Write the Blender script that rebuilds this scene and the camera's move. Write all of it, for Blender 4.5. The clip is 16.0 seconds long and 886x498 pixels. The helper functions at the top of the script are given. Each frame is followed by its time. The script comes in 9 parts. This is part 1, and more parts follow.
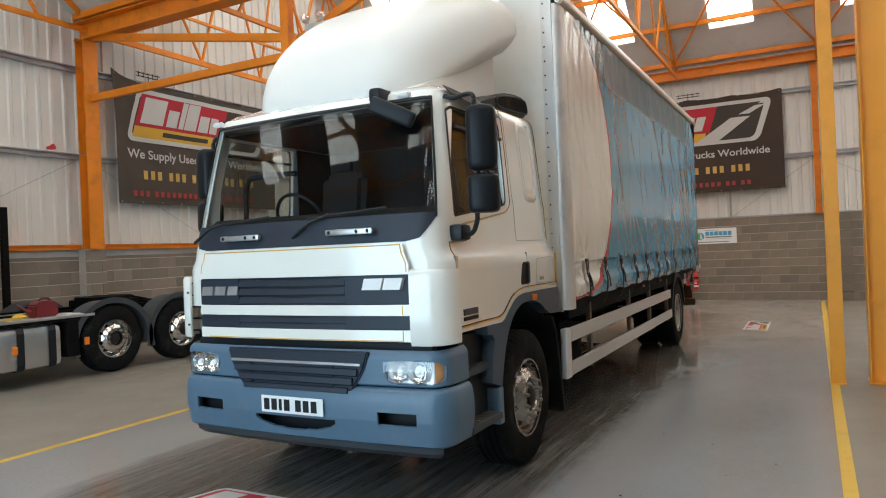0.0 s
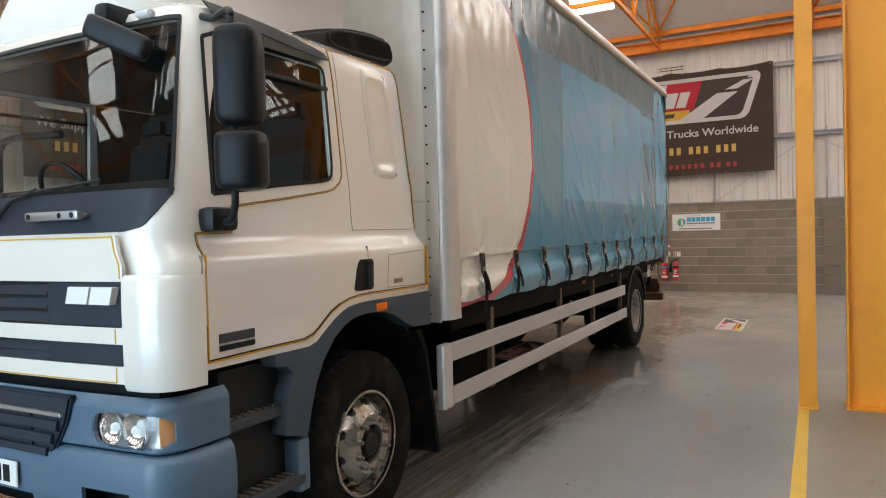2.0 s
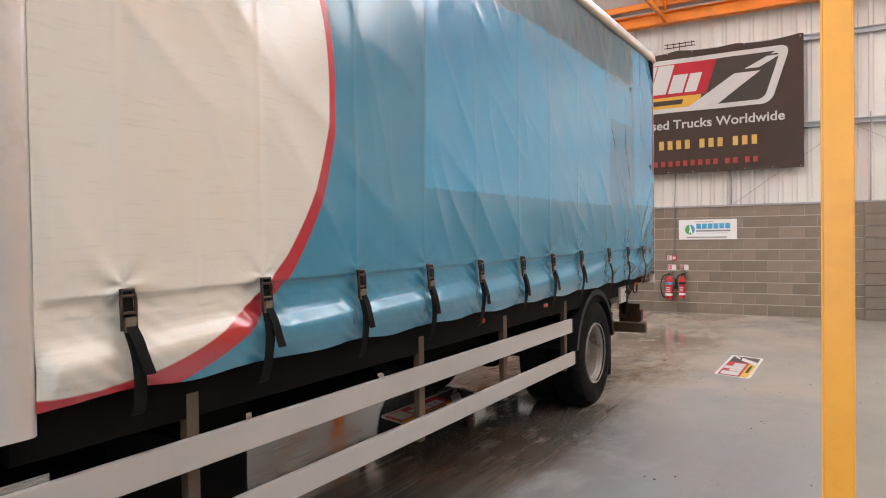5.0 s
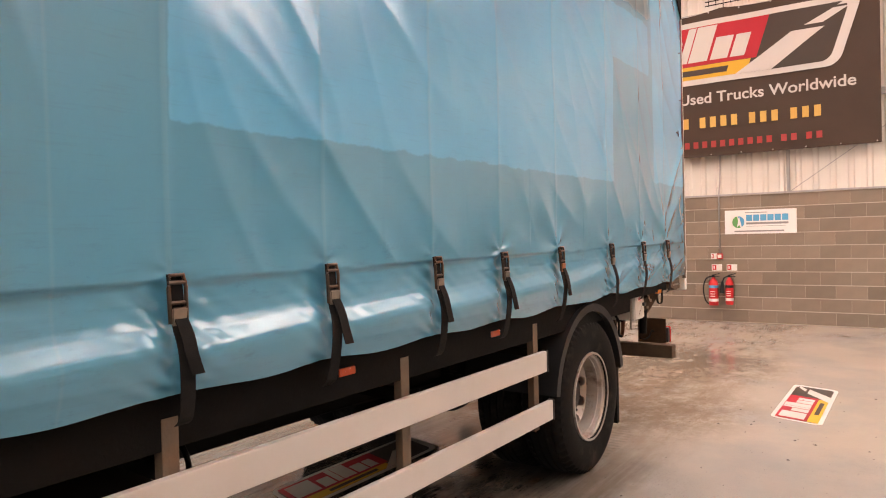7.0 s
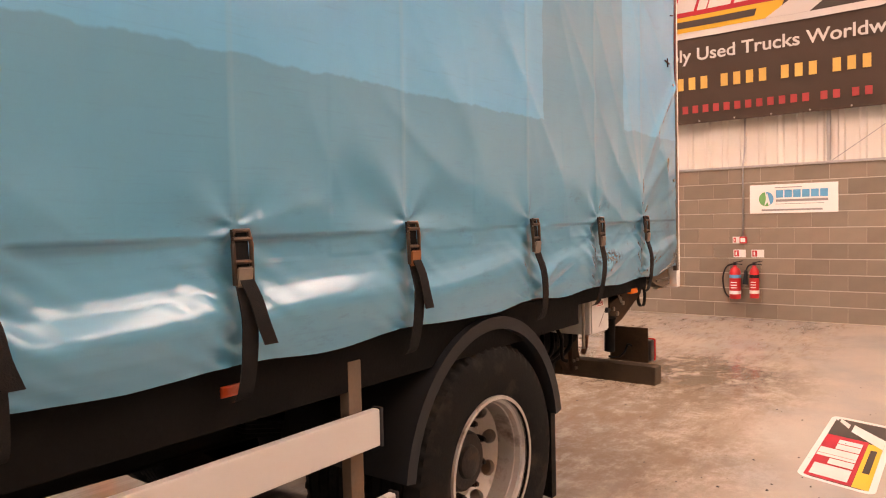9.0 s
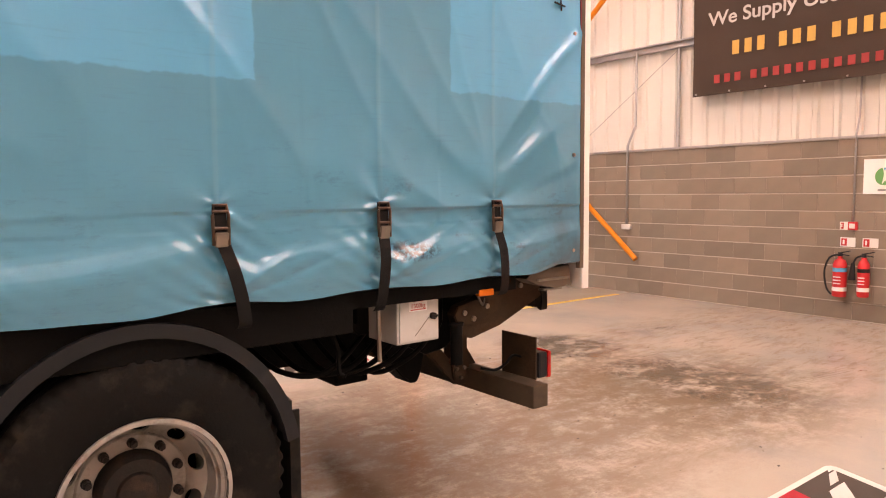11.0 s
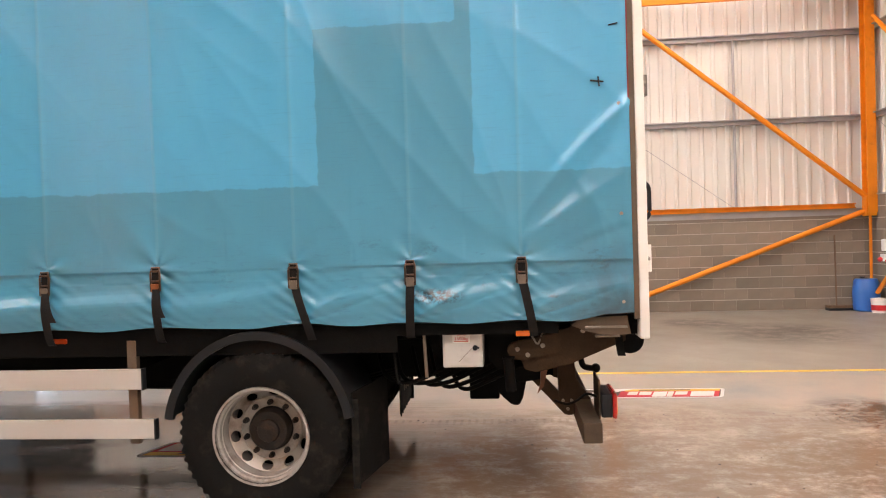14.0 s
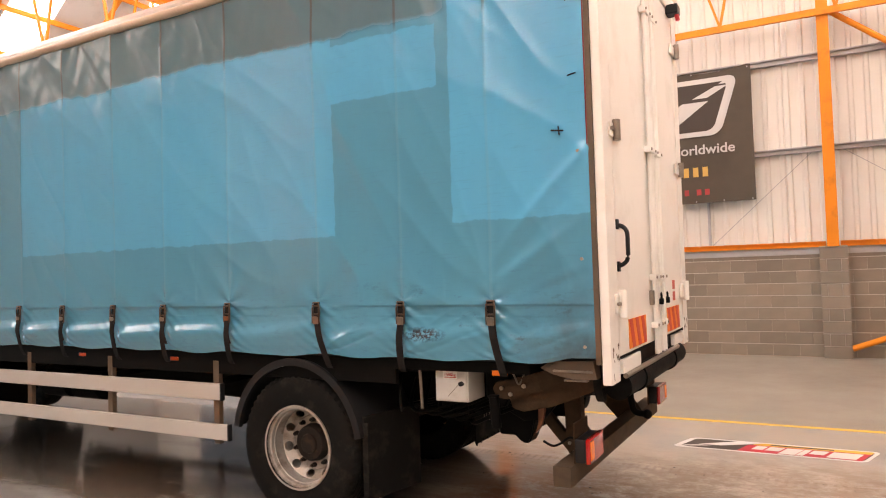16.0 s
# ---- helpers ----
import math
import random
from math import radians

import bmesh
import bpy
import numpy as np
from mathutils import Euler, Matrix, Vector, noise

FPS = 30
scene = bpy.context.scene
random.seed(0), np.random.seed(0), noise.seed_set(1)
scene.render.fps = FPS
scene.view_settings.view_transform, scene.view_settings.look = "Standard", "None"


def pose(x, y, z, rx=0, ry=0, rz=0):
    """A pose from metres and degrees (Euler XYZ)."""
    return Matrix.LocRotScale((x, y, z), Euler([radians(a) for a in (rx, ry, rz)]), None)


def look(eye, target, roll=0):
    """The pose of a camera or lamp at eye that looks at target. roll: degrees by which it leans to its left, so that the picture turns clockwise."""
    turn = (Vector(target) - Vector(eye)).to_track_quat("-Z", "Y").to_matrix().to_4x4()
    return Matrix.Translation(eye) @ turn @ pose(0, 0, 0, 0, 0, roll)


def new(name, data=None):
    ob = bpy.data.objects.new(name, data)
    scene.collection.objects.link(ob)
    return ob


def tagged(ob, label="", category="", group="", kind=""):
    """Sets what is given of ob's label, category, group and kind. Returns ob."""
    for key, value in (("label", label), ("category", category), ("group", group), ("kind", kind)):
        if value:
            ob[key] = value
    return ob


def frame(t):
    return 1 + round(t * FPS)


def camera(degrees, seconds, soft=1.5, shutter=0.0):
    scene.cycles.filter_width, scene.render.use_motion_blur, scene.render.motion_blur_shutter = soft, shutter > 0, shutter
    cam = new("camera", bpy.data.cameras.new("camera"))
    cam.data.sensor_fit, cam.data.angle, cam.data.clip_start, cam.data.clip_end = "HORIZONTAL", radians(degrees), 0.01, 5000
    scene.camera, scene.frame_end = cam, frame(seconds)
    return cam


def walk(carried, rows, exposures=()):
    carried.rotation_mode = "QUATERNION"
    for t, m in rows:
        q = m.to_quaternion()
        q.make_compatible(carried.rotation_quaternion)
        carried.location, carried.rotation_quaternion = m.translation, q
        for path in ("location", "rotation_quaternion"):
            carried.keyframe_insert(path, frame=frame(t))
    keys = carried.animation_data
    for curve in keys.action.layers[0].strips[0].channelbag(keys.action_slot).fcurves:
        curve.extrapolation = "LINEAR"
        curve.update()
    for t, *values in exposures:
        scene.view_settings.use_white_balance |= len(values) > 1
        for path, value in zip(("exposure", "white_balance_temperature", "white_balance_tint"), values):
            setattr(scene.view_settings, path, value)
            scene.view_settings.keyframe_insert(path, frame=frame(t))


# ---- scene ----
cam = camera(64.8, 16.0, soft=1.1)
METRES, EYE, TILT, LEAN, TURN = 17.0, 1.64, 0.0, 0.0, 27.7
PATH = [
    (0, (0.201, 0.315, 1.702), (-0.737, 2.082, 1.705), -2.4),
    (0.5, (0.411, 0.653, 1.713), (-0.556, 2.403, 1.696), -2.3),
    (1, (0.43, 1.114, 1.739), (-0.537, 2.864, 1.707), -2.0),
    (1.5, (0.493, 1.62, 1.737), (-0.46, 3.378, 1.697), -1.9),
    (2, (0.478, 2.139, 1.734), (-0.466, 3.902, 1.682), -1.6),
    (2.5, (0.478, 2.665, 1.745), (-0.459, 4.431, 1.684), -1.5),
    (3, (0.503, 3.196, 1.757), (-0.445, 4.956, 1.696), -1.4),
    (3.5, (0.49, 3.71, 1.775), (-0.467, 5.465, 1.723), -1.3),
    (4, (0.532, 4.253, 1.777), (-0.438, 6.001, 1.727), -1.0),
    (4.2, (0.53, 4.457, 1.781), (-0.447, 6.201, 1.73), -0.7),
    (6.3, (0.243, 6.864, 1.622), (-0.85, 8.539, 1.598), -1.8),
    (6.5, (0.2, 7.094, 1.654), (-0.903, 8.762, 1.622), -1.6),
    (7, (0.093, 7.628, 1.648), (-1.036, 9.278, 1.614), -1.5),
    (7.5, (0.021, 8.186, 1.627), (-1.118, 9.83, 1.59), -1.6),
    (8, (-0.098, 8.73, 1.608), (-1.26, 10.358, 1.564), -1.6),
    (8.5, (-0.182, 9.243, 1.589), (-1.357, 10.86, 1.526), -1.5),
    (9, (-0.202, 9.712, 1.569), (-1.403, 11.31, 1.489), -1.4),
    (9.5, (-0.125, 10.199, 1.587), (-1.35, 11.776, 1.481), -1.1),
    (10, (0.139, 10.68, 1.58), (-1.211, 12.151, 1.462), -1.4),
    (10.2, (0.24, 10.885, 1.587), (-1.147, 12.32, 1.447), -0.9),
    (12.3, (1.549, 12.252, 1.611), (-0.34, 12.903, 1.522), -1.7),
    (12.5, (1.668, 12.408, 1.654), (-0.257, 12.942, 1.559), -1.7),
    (13, (1.972, 12.805, 1.679), (-0.005, 13.095, 1.6), -1.8),
    (13.5, (2.141, 13.219, 1.683), (0.142, 13.274, 1.626), -1.9),
    (14, (2.277, 13.687, 1.703), (0.286, 13.494, 1.666), -1.8),
    (14.5, (2.309, 14.139, 1.726), (0.348, 13.746, 1.711), -1.8),
    (15, (2.28, 14.612, 1.744), (0.362, 14.047, 1.752), -1.8),
    (15.5, (2.26, 15.078, 1.767), (0.413, 14.314, 1.809), -1.8),
    (16, (2.114, 15.53, 1.746), (0.361, 14.571, 1.814), -1.8),
]
walk(cam, [(t, look(eye, target, roll)) for t, eye, target, roll in PATH], [(0, -0.90, 6900, 6), (2, -0.68, 7000, 9), (4, -0.38, 6400, 8), (6.5, 0.20, 7800, 23), (8.5, 0.24, 10000, 35), (10, 0.24, 9900, 37), (12.5, 0.27, 7900, 26), (14, 0.27, 7700, 19), (16, 0.13, 8400, 24)])

# ---- light ----
world = bpy.data.worlds.new("sky")
scene.world = world
world.use_nodes = True
wn = world.node_tree.nodes
sky = wn.new("ShaderNodeTexSky")
sky.sky_type, sky.sun_disc = "NISHITA", False
sky.sun_elevation, sky.sun_rotation = radians(40), radians(200)
wn["Background"].inputs[1].default_value = 0.10
world.node_tree.links.new(sky.outputs[0], wn["Background"].inputs[0])
sun = new("sun", bpy.data.lights.new("sun", "SUN"))
sun.data.energy, sun.data.angle, sun.data.color = 1.0, radians(12), (1.0, 0.96, 0.9)
sun.matrix_world = look((0, -10, 30), (6, 5, 0))

# the hall's plan
XW, YN, XE, YS = -12.32, 20.80, 13.0, -2.5      # inner faces of the four walls
EAVE, SLOPE, VALLEY = 6.40, 0.78, 9.13
TRUSS_X = (-12.1, -9.1, -6.05, -3.0, 0.45, 3.7, 6.9, 10.1)
DOOR = (-6.3, -0.7, 4.8)                         # the vehicle door in the south wall

door_light = new("daylight_in_doorway", bpy.data.lights.new("daylight_in_doorway", "AREA"))
door_light.data.shape, door_light.data.size, door_light.data.size_y = "RECTANGLE", DOOR[1] - DOOR[0], DOOR[2]
door_light.data.energy, door_light.data.color = 820, (0.47, 0.73, 1.0)
door_light.matrix_world = look(((DOOR[0] + DOOR[1]) / 2, YS + 0.05, DOOR[2] / 2), ((DOOR[0] + DOOR[1]) / 2, 10, DOOR[2] / 2 - 0.5))
SKYLIGHT = 11.0


# ---- materials ----
def nodes_of(name):
    m = bpy.data.materials.new(name)
    m.use_nodes = True
    return m, m.node_tree.nodes, m.node_tree.links, m.node_tree.nodes["Principled BSDF"]


def mat(name, col, rough=0.5, metal=0.0, var=0.12, scale=6.0, bump=0.0, bscale=80.0, dirt=None, dirt_amount=0.35, dirt_scale=1.5, coat=0.0, alike=0.0, tint=None, spec=0.5):
    """A paint, metal or plastic: colour that varies at two scales, stains of their own colour, fine relief."""
    m, n, l, p = nodes_of(name)
    co = n.new("ShaderNodeTexCoord")
    big, fine = n.new("ShaderNodeTexNoise"), n.new("ShaderNodeTexNoise")
    big.inputs["Scale"].default_value, big.inputs["Detail"].default_value = scale, 4
    fine.inputs["Scale"].default_value, fine.inputs["Detail"].default_value = bscale, 3
    for t in (big, fine):
        l.new(co.outputs["Object"], t.inputs["Vector"])
    ramp = n.new("ShaderNodeMix")
    ramp.data_type = "RGBA"
    ramp.inputs["A"].default_value = (*[c * (1 - var) for c in col], 1)
    ramp.inputs["B"].default_value = (*[min(1, c * (1 + var)) for c in (tint or col)], 1)
    blend = n.new("ShaderNodeMath")
    blend.operation = "MULTIPLY_ADD"
    blend.inputs[1].default_value = 0.35
    l.new(fine.outputs["Fac"], blend.inputs[0])
    half = n.new("ShaderNodeMath")
    half.operation = "MULTIPLY_ADD"
    half.inputs[1].default_value, half.inputs[2].default_value = 1.3, -0.32
    l.new(big.outputs["Fac"], half.inputs[0])
    l.new(half.outputs[0], blend.inputs[2])
    l.new(blend.outputs[0], ramp.inputs["Factor"])
    last = ramp.outputs["Result"]
    if alike:
        info = n.new("ShaderNodeObjectInfo")
        hsv = n.new("ShaderNodeHueSaturation")
        mr = n.new("ShaderNodeMapRange")
        mr.inputs["To Min"].default_value, mr.inputs["To Max"].default_value = 1 - alike, 1 + alike
        l.new(info.outputs["Random"], mr.inputs["Value"])
        l.new(mr.outputs[0], hsv.inputs["Value"])
        l.new(last, hsv.inputs["Color"])
        last = hsv.outputs[0]
    if dirt:
        st = n.new("ShaderNodeTexNoise")
        st.inputs["Scale"].default_value, st.inputs["Detail"].default_value, st.inputs["Roughness"].default_value = dirt_scale, 8, 0.65
        l.new(co.outputs["Object"], st.inputs["Vector"])
        cut = n.new("ShaderNodeMapRange")
        cut.inputs["From Min"].default_value, cut.inputs["From Max"].default_value = 0.52, 0.72
        cut.inputs["To Max"].default_value = dirt_amount
        l.new(st.outputs["Fac"], cut.inputs["Value"])
        mix = n.new("ShaderNodeMix")
        mix.data_type = "RGBA"
        mix.inputs["B"].default_value = (*dirt, 1)
        l.new(cut.outputs[0], mix.inputs["Factor"])
        l.new(last, mix.inputs["A"])
        last = mix.outputs["Result"]
    l.new(last, p.inputs["Base Color"])
    rr = n.new("ShaderNodeMapRange")
    rr.inputs["To Min"].default_value, rr.inputs["To Max"].default_value = max(0.02, rough - 0.10), min(1, rough + 0.10)
    l.new(big.outputs["Fac"], rr.inputs["Value"])
    l.new(rr.outputs[0], p.inputs["Roughness"])
    p.inputs["Metallic"].default_value = metal
    p.inputs["Coat Weight"].default_value = coat
    p.inputs["Specular IOR Level"].default_value = spec
    p.inputs["Coat Roughness"].default_value = 0.08
    if bump:
        b = n.new("ShaderNodeBump")
        b.inputs["Strength"].default_value, b.inputs["Distance"].default_value = bump, 0.004
        l.new(fine.outputs["Fac"], b.inputs["Height"])
        l.new(b.outputs[0], p.inputs["Normal"])
    return m


ORANGE = mat("orange_steel_paint", (0.72, 0.215, 0.014), 0.48, var=0.14, scale=2.5, bump=0.15, dirt=(0.26, 0.085, 0.02), dirt_amount=0.45, dirt_scale=3, spec=0.3)
YELLOWORANGE = mat("yellow_orange_column_paint", (0.86, 0.37, 0.035), 0.36, var=0.07, scale=2.0, bump=0.25, bscale=40, dirt=(0.45, 0.18, 0.03), dirt_amount=0.3)
BLOCK = mat("grey_concrete_block", (0.222, 0.178, 0.138), 0.95, var=0.20, scale=3.0, bump=0.7, bscale=120, alike=0.17, dirt=(0.13, 0.115, 0.10), dirt_amount=0.4)
MORTAR = mat("pale_mortar", (0.47, 0.41, 0.35), 0.95, var=0.12, bump=0.5, bscale=150)
CLAD = mat("white_cladding", (0.66, 0.625, 0.57), 0.55, var=0.06, scale=1.2, dirt=(0.50, 0.47, 0.43), dirt_amount=0.12, dirt_scale=0.7)
DULLCLAD = mat("dull_grey_sheeting", (0.30, 0.295, 0.29), 0.6, var=0.08, scale=1.2, dirt=(0.2, 0.19, 0.18), dirt_amount=0.3, dirt_scale=0.7)
ROOFIN = mat("grey_white_roof_lining", (0.58, 0.56, 0.535), 0.7, var=0.08, scale=0.8, dirt=(0.30, 0.28, 0.26), dirt_amount=0.35)
GALV = mat("galvanised_rail", (0.40, 0.39, 0.385), 0.5, metal=0.6, var=0.15, scale=5, bump=0.1)
DARKSTEEL = mat("black_chassis_steel", (0.0065, 0.006, 0.0058), 0.6, var=0.3, scale=5, bump=0.3, dirt=(0.012, 0.009, 0.007), dirt_amount=0.4, dirt_scale=3, spec=0.05)
RUSTY = mat("dirty_brown_steel", (0.105, 0.074, 0.050), 0.75, var=0.3, scale=7, bump=0.4, dirt=(0.16, 0.075, 0.03), dirt_amount=0.6, dirt_scale=4)
WHITE = mat("white_cab_paint", (0.80, 0.772, 0.70), 0.22, var=0.02, scale=1.0, coat=1.0, dirt=(0.66, 0.63, 0.55), dirt_amount=0.25, dirt_scale=1.2)
BODYWHITE = mat("white_body_paint", (0.84, 0.82, 0.77), 0.35, var=0.03, scale=2, coat=0.2, dirt=(0.58, 0.53, 0.45), dirt_amount=0.35, dirt_scale=2.5)
GRP = mat("white_glass_fibre", (0.72, 0.705, 0.66), 0.38, var=0.03, scale=1.5, dirt=(0.66, 0.63, 0.56), dirt_amount=0.3, dirt_scale=1.0)
BLUEGREY = mat("blue_grey_bumper_plastic", (0.078, 0.138, 0.200), 0.36, var=0.08, scale=3, bump=0.12, bscale=200, dirt=(0.15, 0.19, 0.23), dirt_amount=0.4, dirt_scale=2)
GREYPLASTIC = mat("dark_grey_plastic", (0.045, 0.05, 0.056), 0.55, var=0.12, scale=5, bump=0.15, bscale=250, dirt=(0.10, 0.095, 0.09), dirt_amount=0.35, dirt_scale=3, spec=0.35)
ARCHGREY = mat("dark_blue_grey_arch_plastic", (0.052, 0.074, 0.098), 0.5, var=0.12, scale=4, bump=0.12, bscale=220, dirt=(0.075, 0.072, 0.068), dirt_amount=0.5, dirt_scale=2, spec=0.35)
BLACKPLASTIC = mat("black_plastic", (0.015, 0.016, 0.018), 0.42, var=0.15, scale=5, bump=0.12, bscale=250, spec=0.22)
NAVYPLASTIC = mat("blue_black_panel", (0.018, 0.024, 0.036), 0.45, var=0.12, scale=4, bump=0.08, bscale=250, spec=0.35)
RUBBER = mat("tyre_rubber", (0.010, 0.0094, 0.009), 0.8, var=0.25, scale=8, bump=0.25, bscale=90, dirt=(0.045, 0.038, 0.031), dirt_amount=0.6, dirt_scale=5, spec=0.08)
ALU = mat("brushed_aluminium", (0.62, 0.61, 0.60), 0.32, metal=0.9, var=0.08, scale=4, bump=0.05)
SILVER = mat("silver_painted_aluminium", (0.70, 0.69, 0.67), 0.34, metal=0.5, var=0.06, scale=3, dirt=(0.42, 0.39, 0.34), dirt_amount=0.4)
POSTSILVER = mat("worn_aluminium_post", (0.70, 0.69, 0.67), 0.40, metal=0.55, var=0.07, scale=4, bump=0.06, dirt=(0.38, 0.35, 0.31), dirt_amount=0.4, dirt_scale=5)
WHEELSILVER = mat("silver_wheel_paint", (0.42, 0.395, 0.365), 0.36, metal=0.45, var=0.12, scale=9, bump=0.1, dirt=(0.10, 0.065, 0.04), dirt_amount=0.8, dirt_scale=9)
CHROME = mat("polished_rim", (0.78, 0.77, 0.75), 0.14, metal=1.0, var=0.05, scale=6)
FRONTRIM = mat("dull_silver_front_rim", (0.40, 0.375, 0.34), 0.26, metal=0.85, var=0.14, scale=12, bump=0.15, dirt=(0.10, 0.072, 0.050), dirt_amount=0.75, dirt_scale=9)
AMBERCLEAR = mat("pale_amber_lens", (0.50, 0.20, 0.07), 0.12, var=0.2, scale=20, coat=0.9)
SHUT = mat("shut_line_grey", (0.30, 0.285, 0.25), 0.6, var=0.1)
MIRRORBLACK = mat("black_mirror_plastic", (0.008, 0.0085, 0.010), 0.38, var=0.15, scale=5, bump=0.06, bscale=250, spec=0.18)
DARKAMBER = mat("dull_amber_lens", (0.36, 0.040, 0.008), 0.25, var=0.15, scale=20, coat=0.4)
DARKRUST = mat("dark_rusty_steel", (0.052, 0.033, 0.021), 0.75, var=0.35, scale=7, bump=0.4, dirt=(0.10, 0.055, 0.030), dirt_amount=0.55, dirt_scale=5, spec=0.10)
BARBROWN = mat("dusty_brown_bar_steel", (0.080, 0.058, 0.041), 0.7, var=0.3, scale=7, bump=0.3, dirt=(0.035, 0.024, 0.017), dirt_amount=0.6, dirt_scale=5, spec=0.12)
STRAPBROWN = mat("brown_plastic_strap", (0.17, 0.055, 0.02), 0.5, var=0.2, scale=10)
LAMPSILVER = mat("lamp_reflector_silver", (0.78, 0.80, 0.81), 0.22, metal=0.35, var=0.05, scale=20)
# darker than the rim paint: brown dirt, plus the deep dish's shade in the colour
WHEELDISC = mat("shaded_wheel_disc", (0.36, 0.325, 0.285), 0.42, metal=0.35, var=0.14, scale=9, bump=0.12, dirt=(0.09, 0.058, 0.035), dirt_amount=0.8, dirt_scale=8)
HUBBLACK = mat("greasy_hub", (0.017, 0.013, 0.011), 0.6, var=0.35, scale=15, bump=0.4, dirt=(0.12, 0.06, 0.03), dirt_amount=0.35, dirt_scale=12, spec=0.3)
RAILWHITE = mat("white_side_rail", (0.52, 0.50, 0.47), 0.42, metal=0.15, var=0.05, scale=2.0, dirt=(0.48, 0.44, 0.38), dirt_amount=0.4, dirt_scale=3)
RAILTAN = mat("tan_weather_strip", (0.50, 0.40, 0.31), 0.45, var=0.10, scale=3, dirt=(0.26, 0.20, 0.15), dirt_amount=0.5, dirt_scale=4)
STRAP = mat("black_webbing", (0.016, 0.015, 0.015), 0.85, var=0.25, scale=20, bump=0.5, bscale=300, spec=0.08)
BUCKLE = mat("worn_buckle_steel", (0.27, 0.235, 0.20), 0.40, metal=0.8, var=0.25, scale=25, bump=0.2)
BUCKLEDARK = mat("rusty_buckle_frame", (0.075, 0.052, 0.038), 0.45, metal=0.6, var=0.3, scale=30, bump=0.3, dirt=(0.20, 0.085, 0.035), dirt_amount=0.6, dirt_scale=30)
LEVERORANGE = mat("dull_orange_lever", (0.26, 0.085, 0.025), 0.5, var=0.2, scale=25)
RED = mat("red_paint", (0.55, 0.02, 0.025), 0.4, var=0.08, scale=5)
REDLENS = mat("red_lens", (0.40, 0.010, 0.010), 0.12, var=0.08, scale=10, coat=0.8)
AMBER = mat("amber_lens", (0.80, 0.16, 0.012), 0.18, var=0.1, scale=12, coat=0.6)
YELLOW = mat("yellow_paint", (0.78, 0.50, 0.035), 0.45, var=0.10, scale=4)
YELLOWLINE = mat("yellow_floor_line", (0.66, 0.40, 0.045), 0.5, var=0.12, scale=3, dirt=(0.30, 0.22, 0.10), dirt_amount=0.5, dirt_scale=3)
PINSTRIPE = mat("gold_pinstripe", (0.62, 0.33, 0.03), 0.4, var=0.05)
WHITEPAPER = mat("white_print", (0.78, 0.77, 0.75), 0.5, var=0.04, scale=2)
# a paler, browner mesh for the west banner only
BANNERBROWN = mat("brownish_banner_mesh", (0.080, 0.064, 0.050), 0.7, var=0.25, scale=1.6, bump=0.3, bscale=300, spec=0.15)
BANNERBLACK = mat("black_banner_mesh", (0.062, 0.043, 0.034), 0.65, var=0.12, scale=2.0, bump=0.3, bscale=300, spec=0.12)
BANNERGREY = mat("banner_dark_grey", (0.062, 0.050, 0.043), 0.65, var=0.08, scale=2.0, spec=0.12)
BANNERRED = mat("banner_red", (0.40, 0.030, 0.042), 0.6, var=0.07, scale=2.0, spec=0.12)
BANNERYELLOW = mat("banner_yellow", (0.58, 0.34, 0.05), 0.6, var=0.08, scale=2.0, spec=0.12)
BANNERREDTEXT = mat("banner_red_lettering", (0.33, 0.030, 0.030), 0.6, var=0.05)
BANNERGOLD = mat("banner_gold_lettering", (0.55, 0.33, 0.08), 0.6, var=0.05)
BANNERWHITE = mat("banner_white", (0.50, 0.48, 0.455), 0.6, var=0.05, scale=2.0, spec=0.12)
SIGNBLUE = mat("sign_blue", (0.06, 0.34, 0.58), 0.5, var=0.05)
SIGNGREEN = mat("sign_green", (0.10, 0.36, 0.12), 0.5, var=0.05)
GREYTEXT = mat("grey_lettering", (0.25, 0.25, 0.25), 0.6, var=0.05)
BLUEPLASTIC = mat("blue_drum_plastic", (0.015, 0.12, 0.42), 0.35, var=0.08, scale=6)
CABINGREY = mat("dark_cab_interior", (0.020, 0.019, 0.019), 0.8, var=0.2, scale=4, bump=0.3, spec=0.1)
SEATCLOTH = mat("grey_seat_cloth", (0.022, 0.022, 0.023), 0.95, var=0.25, scale=12, bump=0.6, bscale=200, spec=0.2)
GREYBOX = mat("light_grey_control_box", (0.55, 0.54, 0.51), 0.45, var=0.05, dirt=(0.25, 0.22, 0.18), dirt_amount=0.5, dirt_scale=6)
WOODPALE = mat("broom_wood", (0.16, 0.09, 0.05), 0.7, var=0.2, scale=10)
ORANGEREFL = mat("orange_reflector_board", (0.85, 0.22, 0.02), 0.4, var=0.05)
REDREFL = mat("red_reflector_stripe", (0.60, 0.05, 0.03), 0.4, var=0.05)
CANRED = mat("dark_red_can_plastic", (0.16, 0.015, 0.018), 0.4, var=0.1, scale=8)


def glass_mat(name, col=(1, 1, 1), rough=0.0):
    m, n, l, p = nodes_of(name)
    p.inputs["Base Color"].default_value = (*col, 1)
    p.inputs["Roughness"].default_value = rough
    p.inputs["Transmission Weight"].default_value = 1.0
    p.inputs["IOR"].default_value = 1.5
    return m


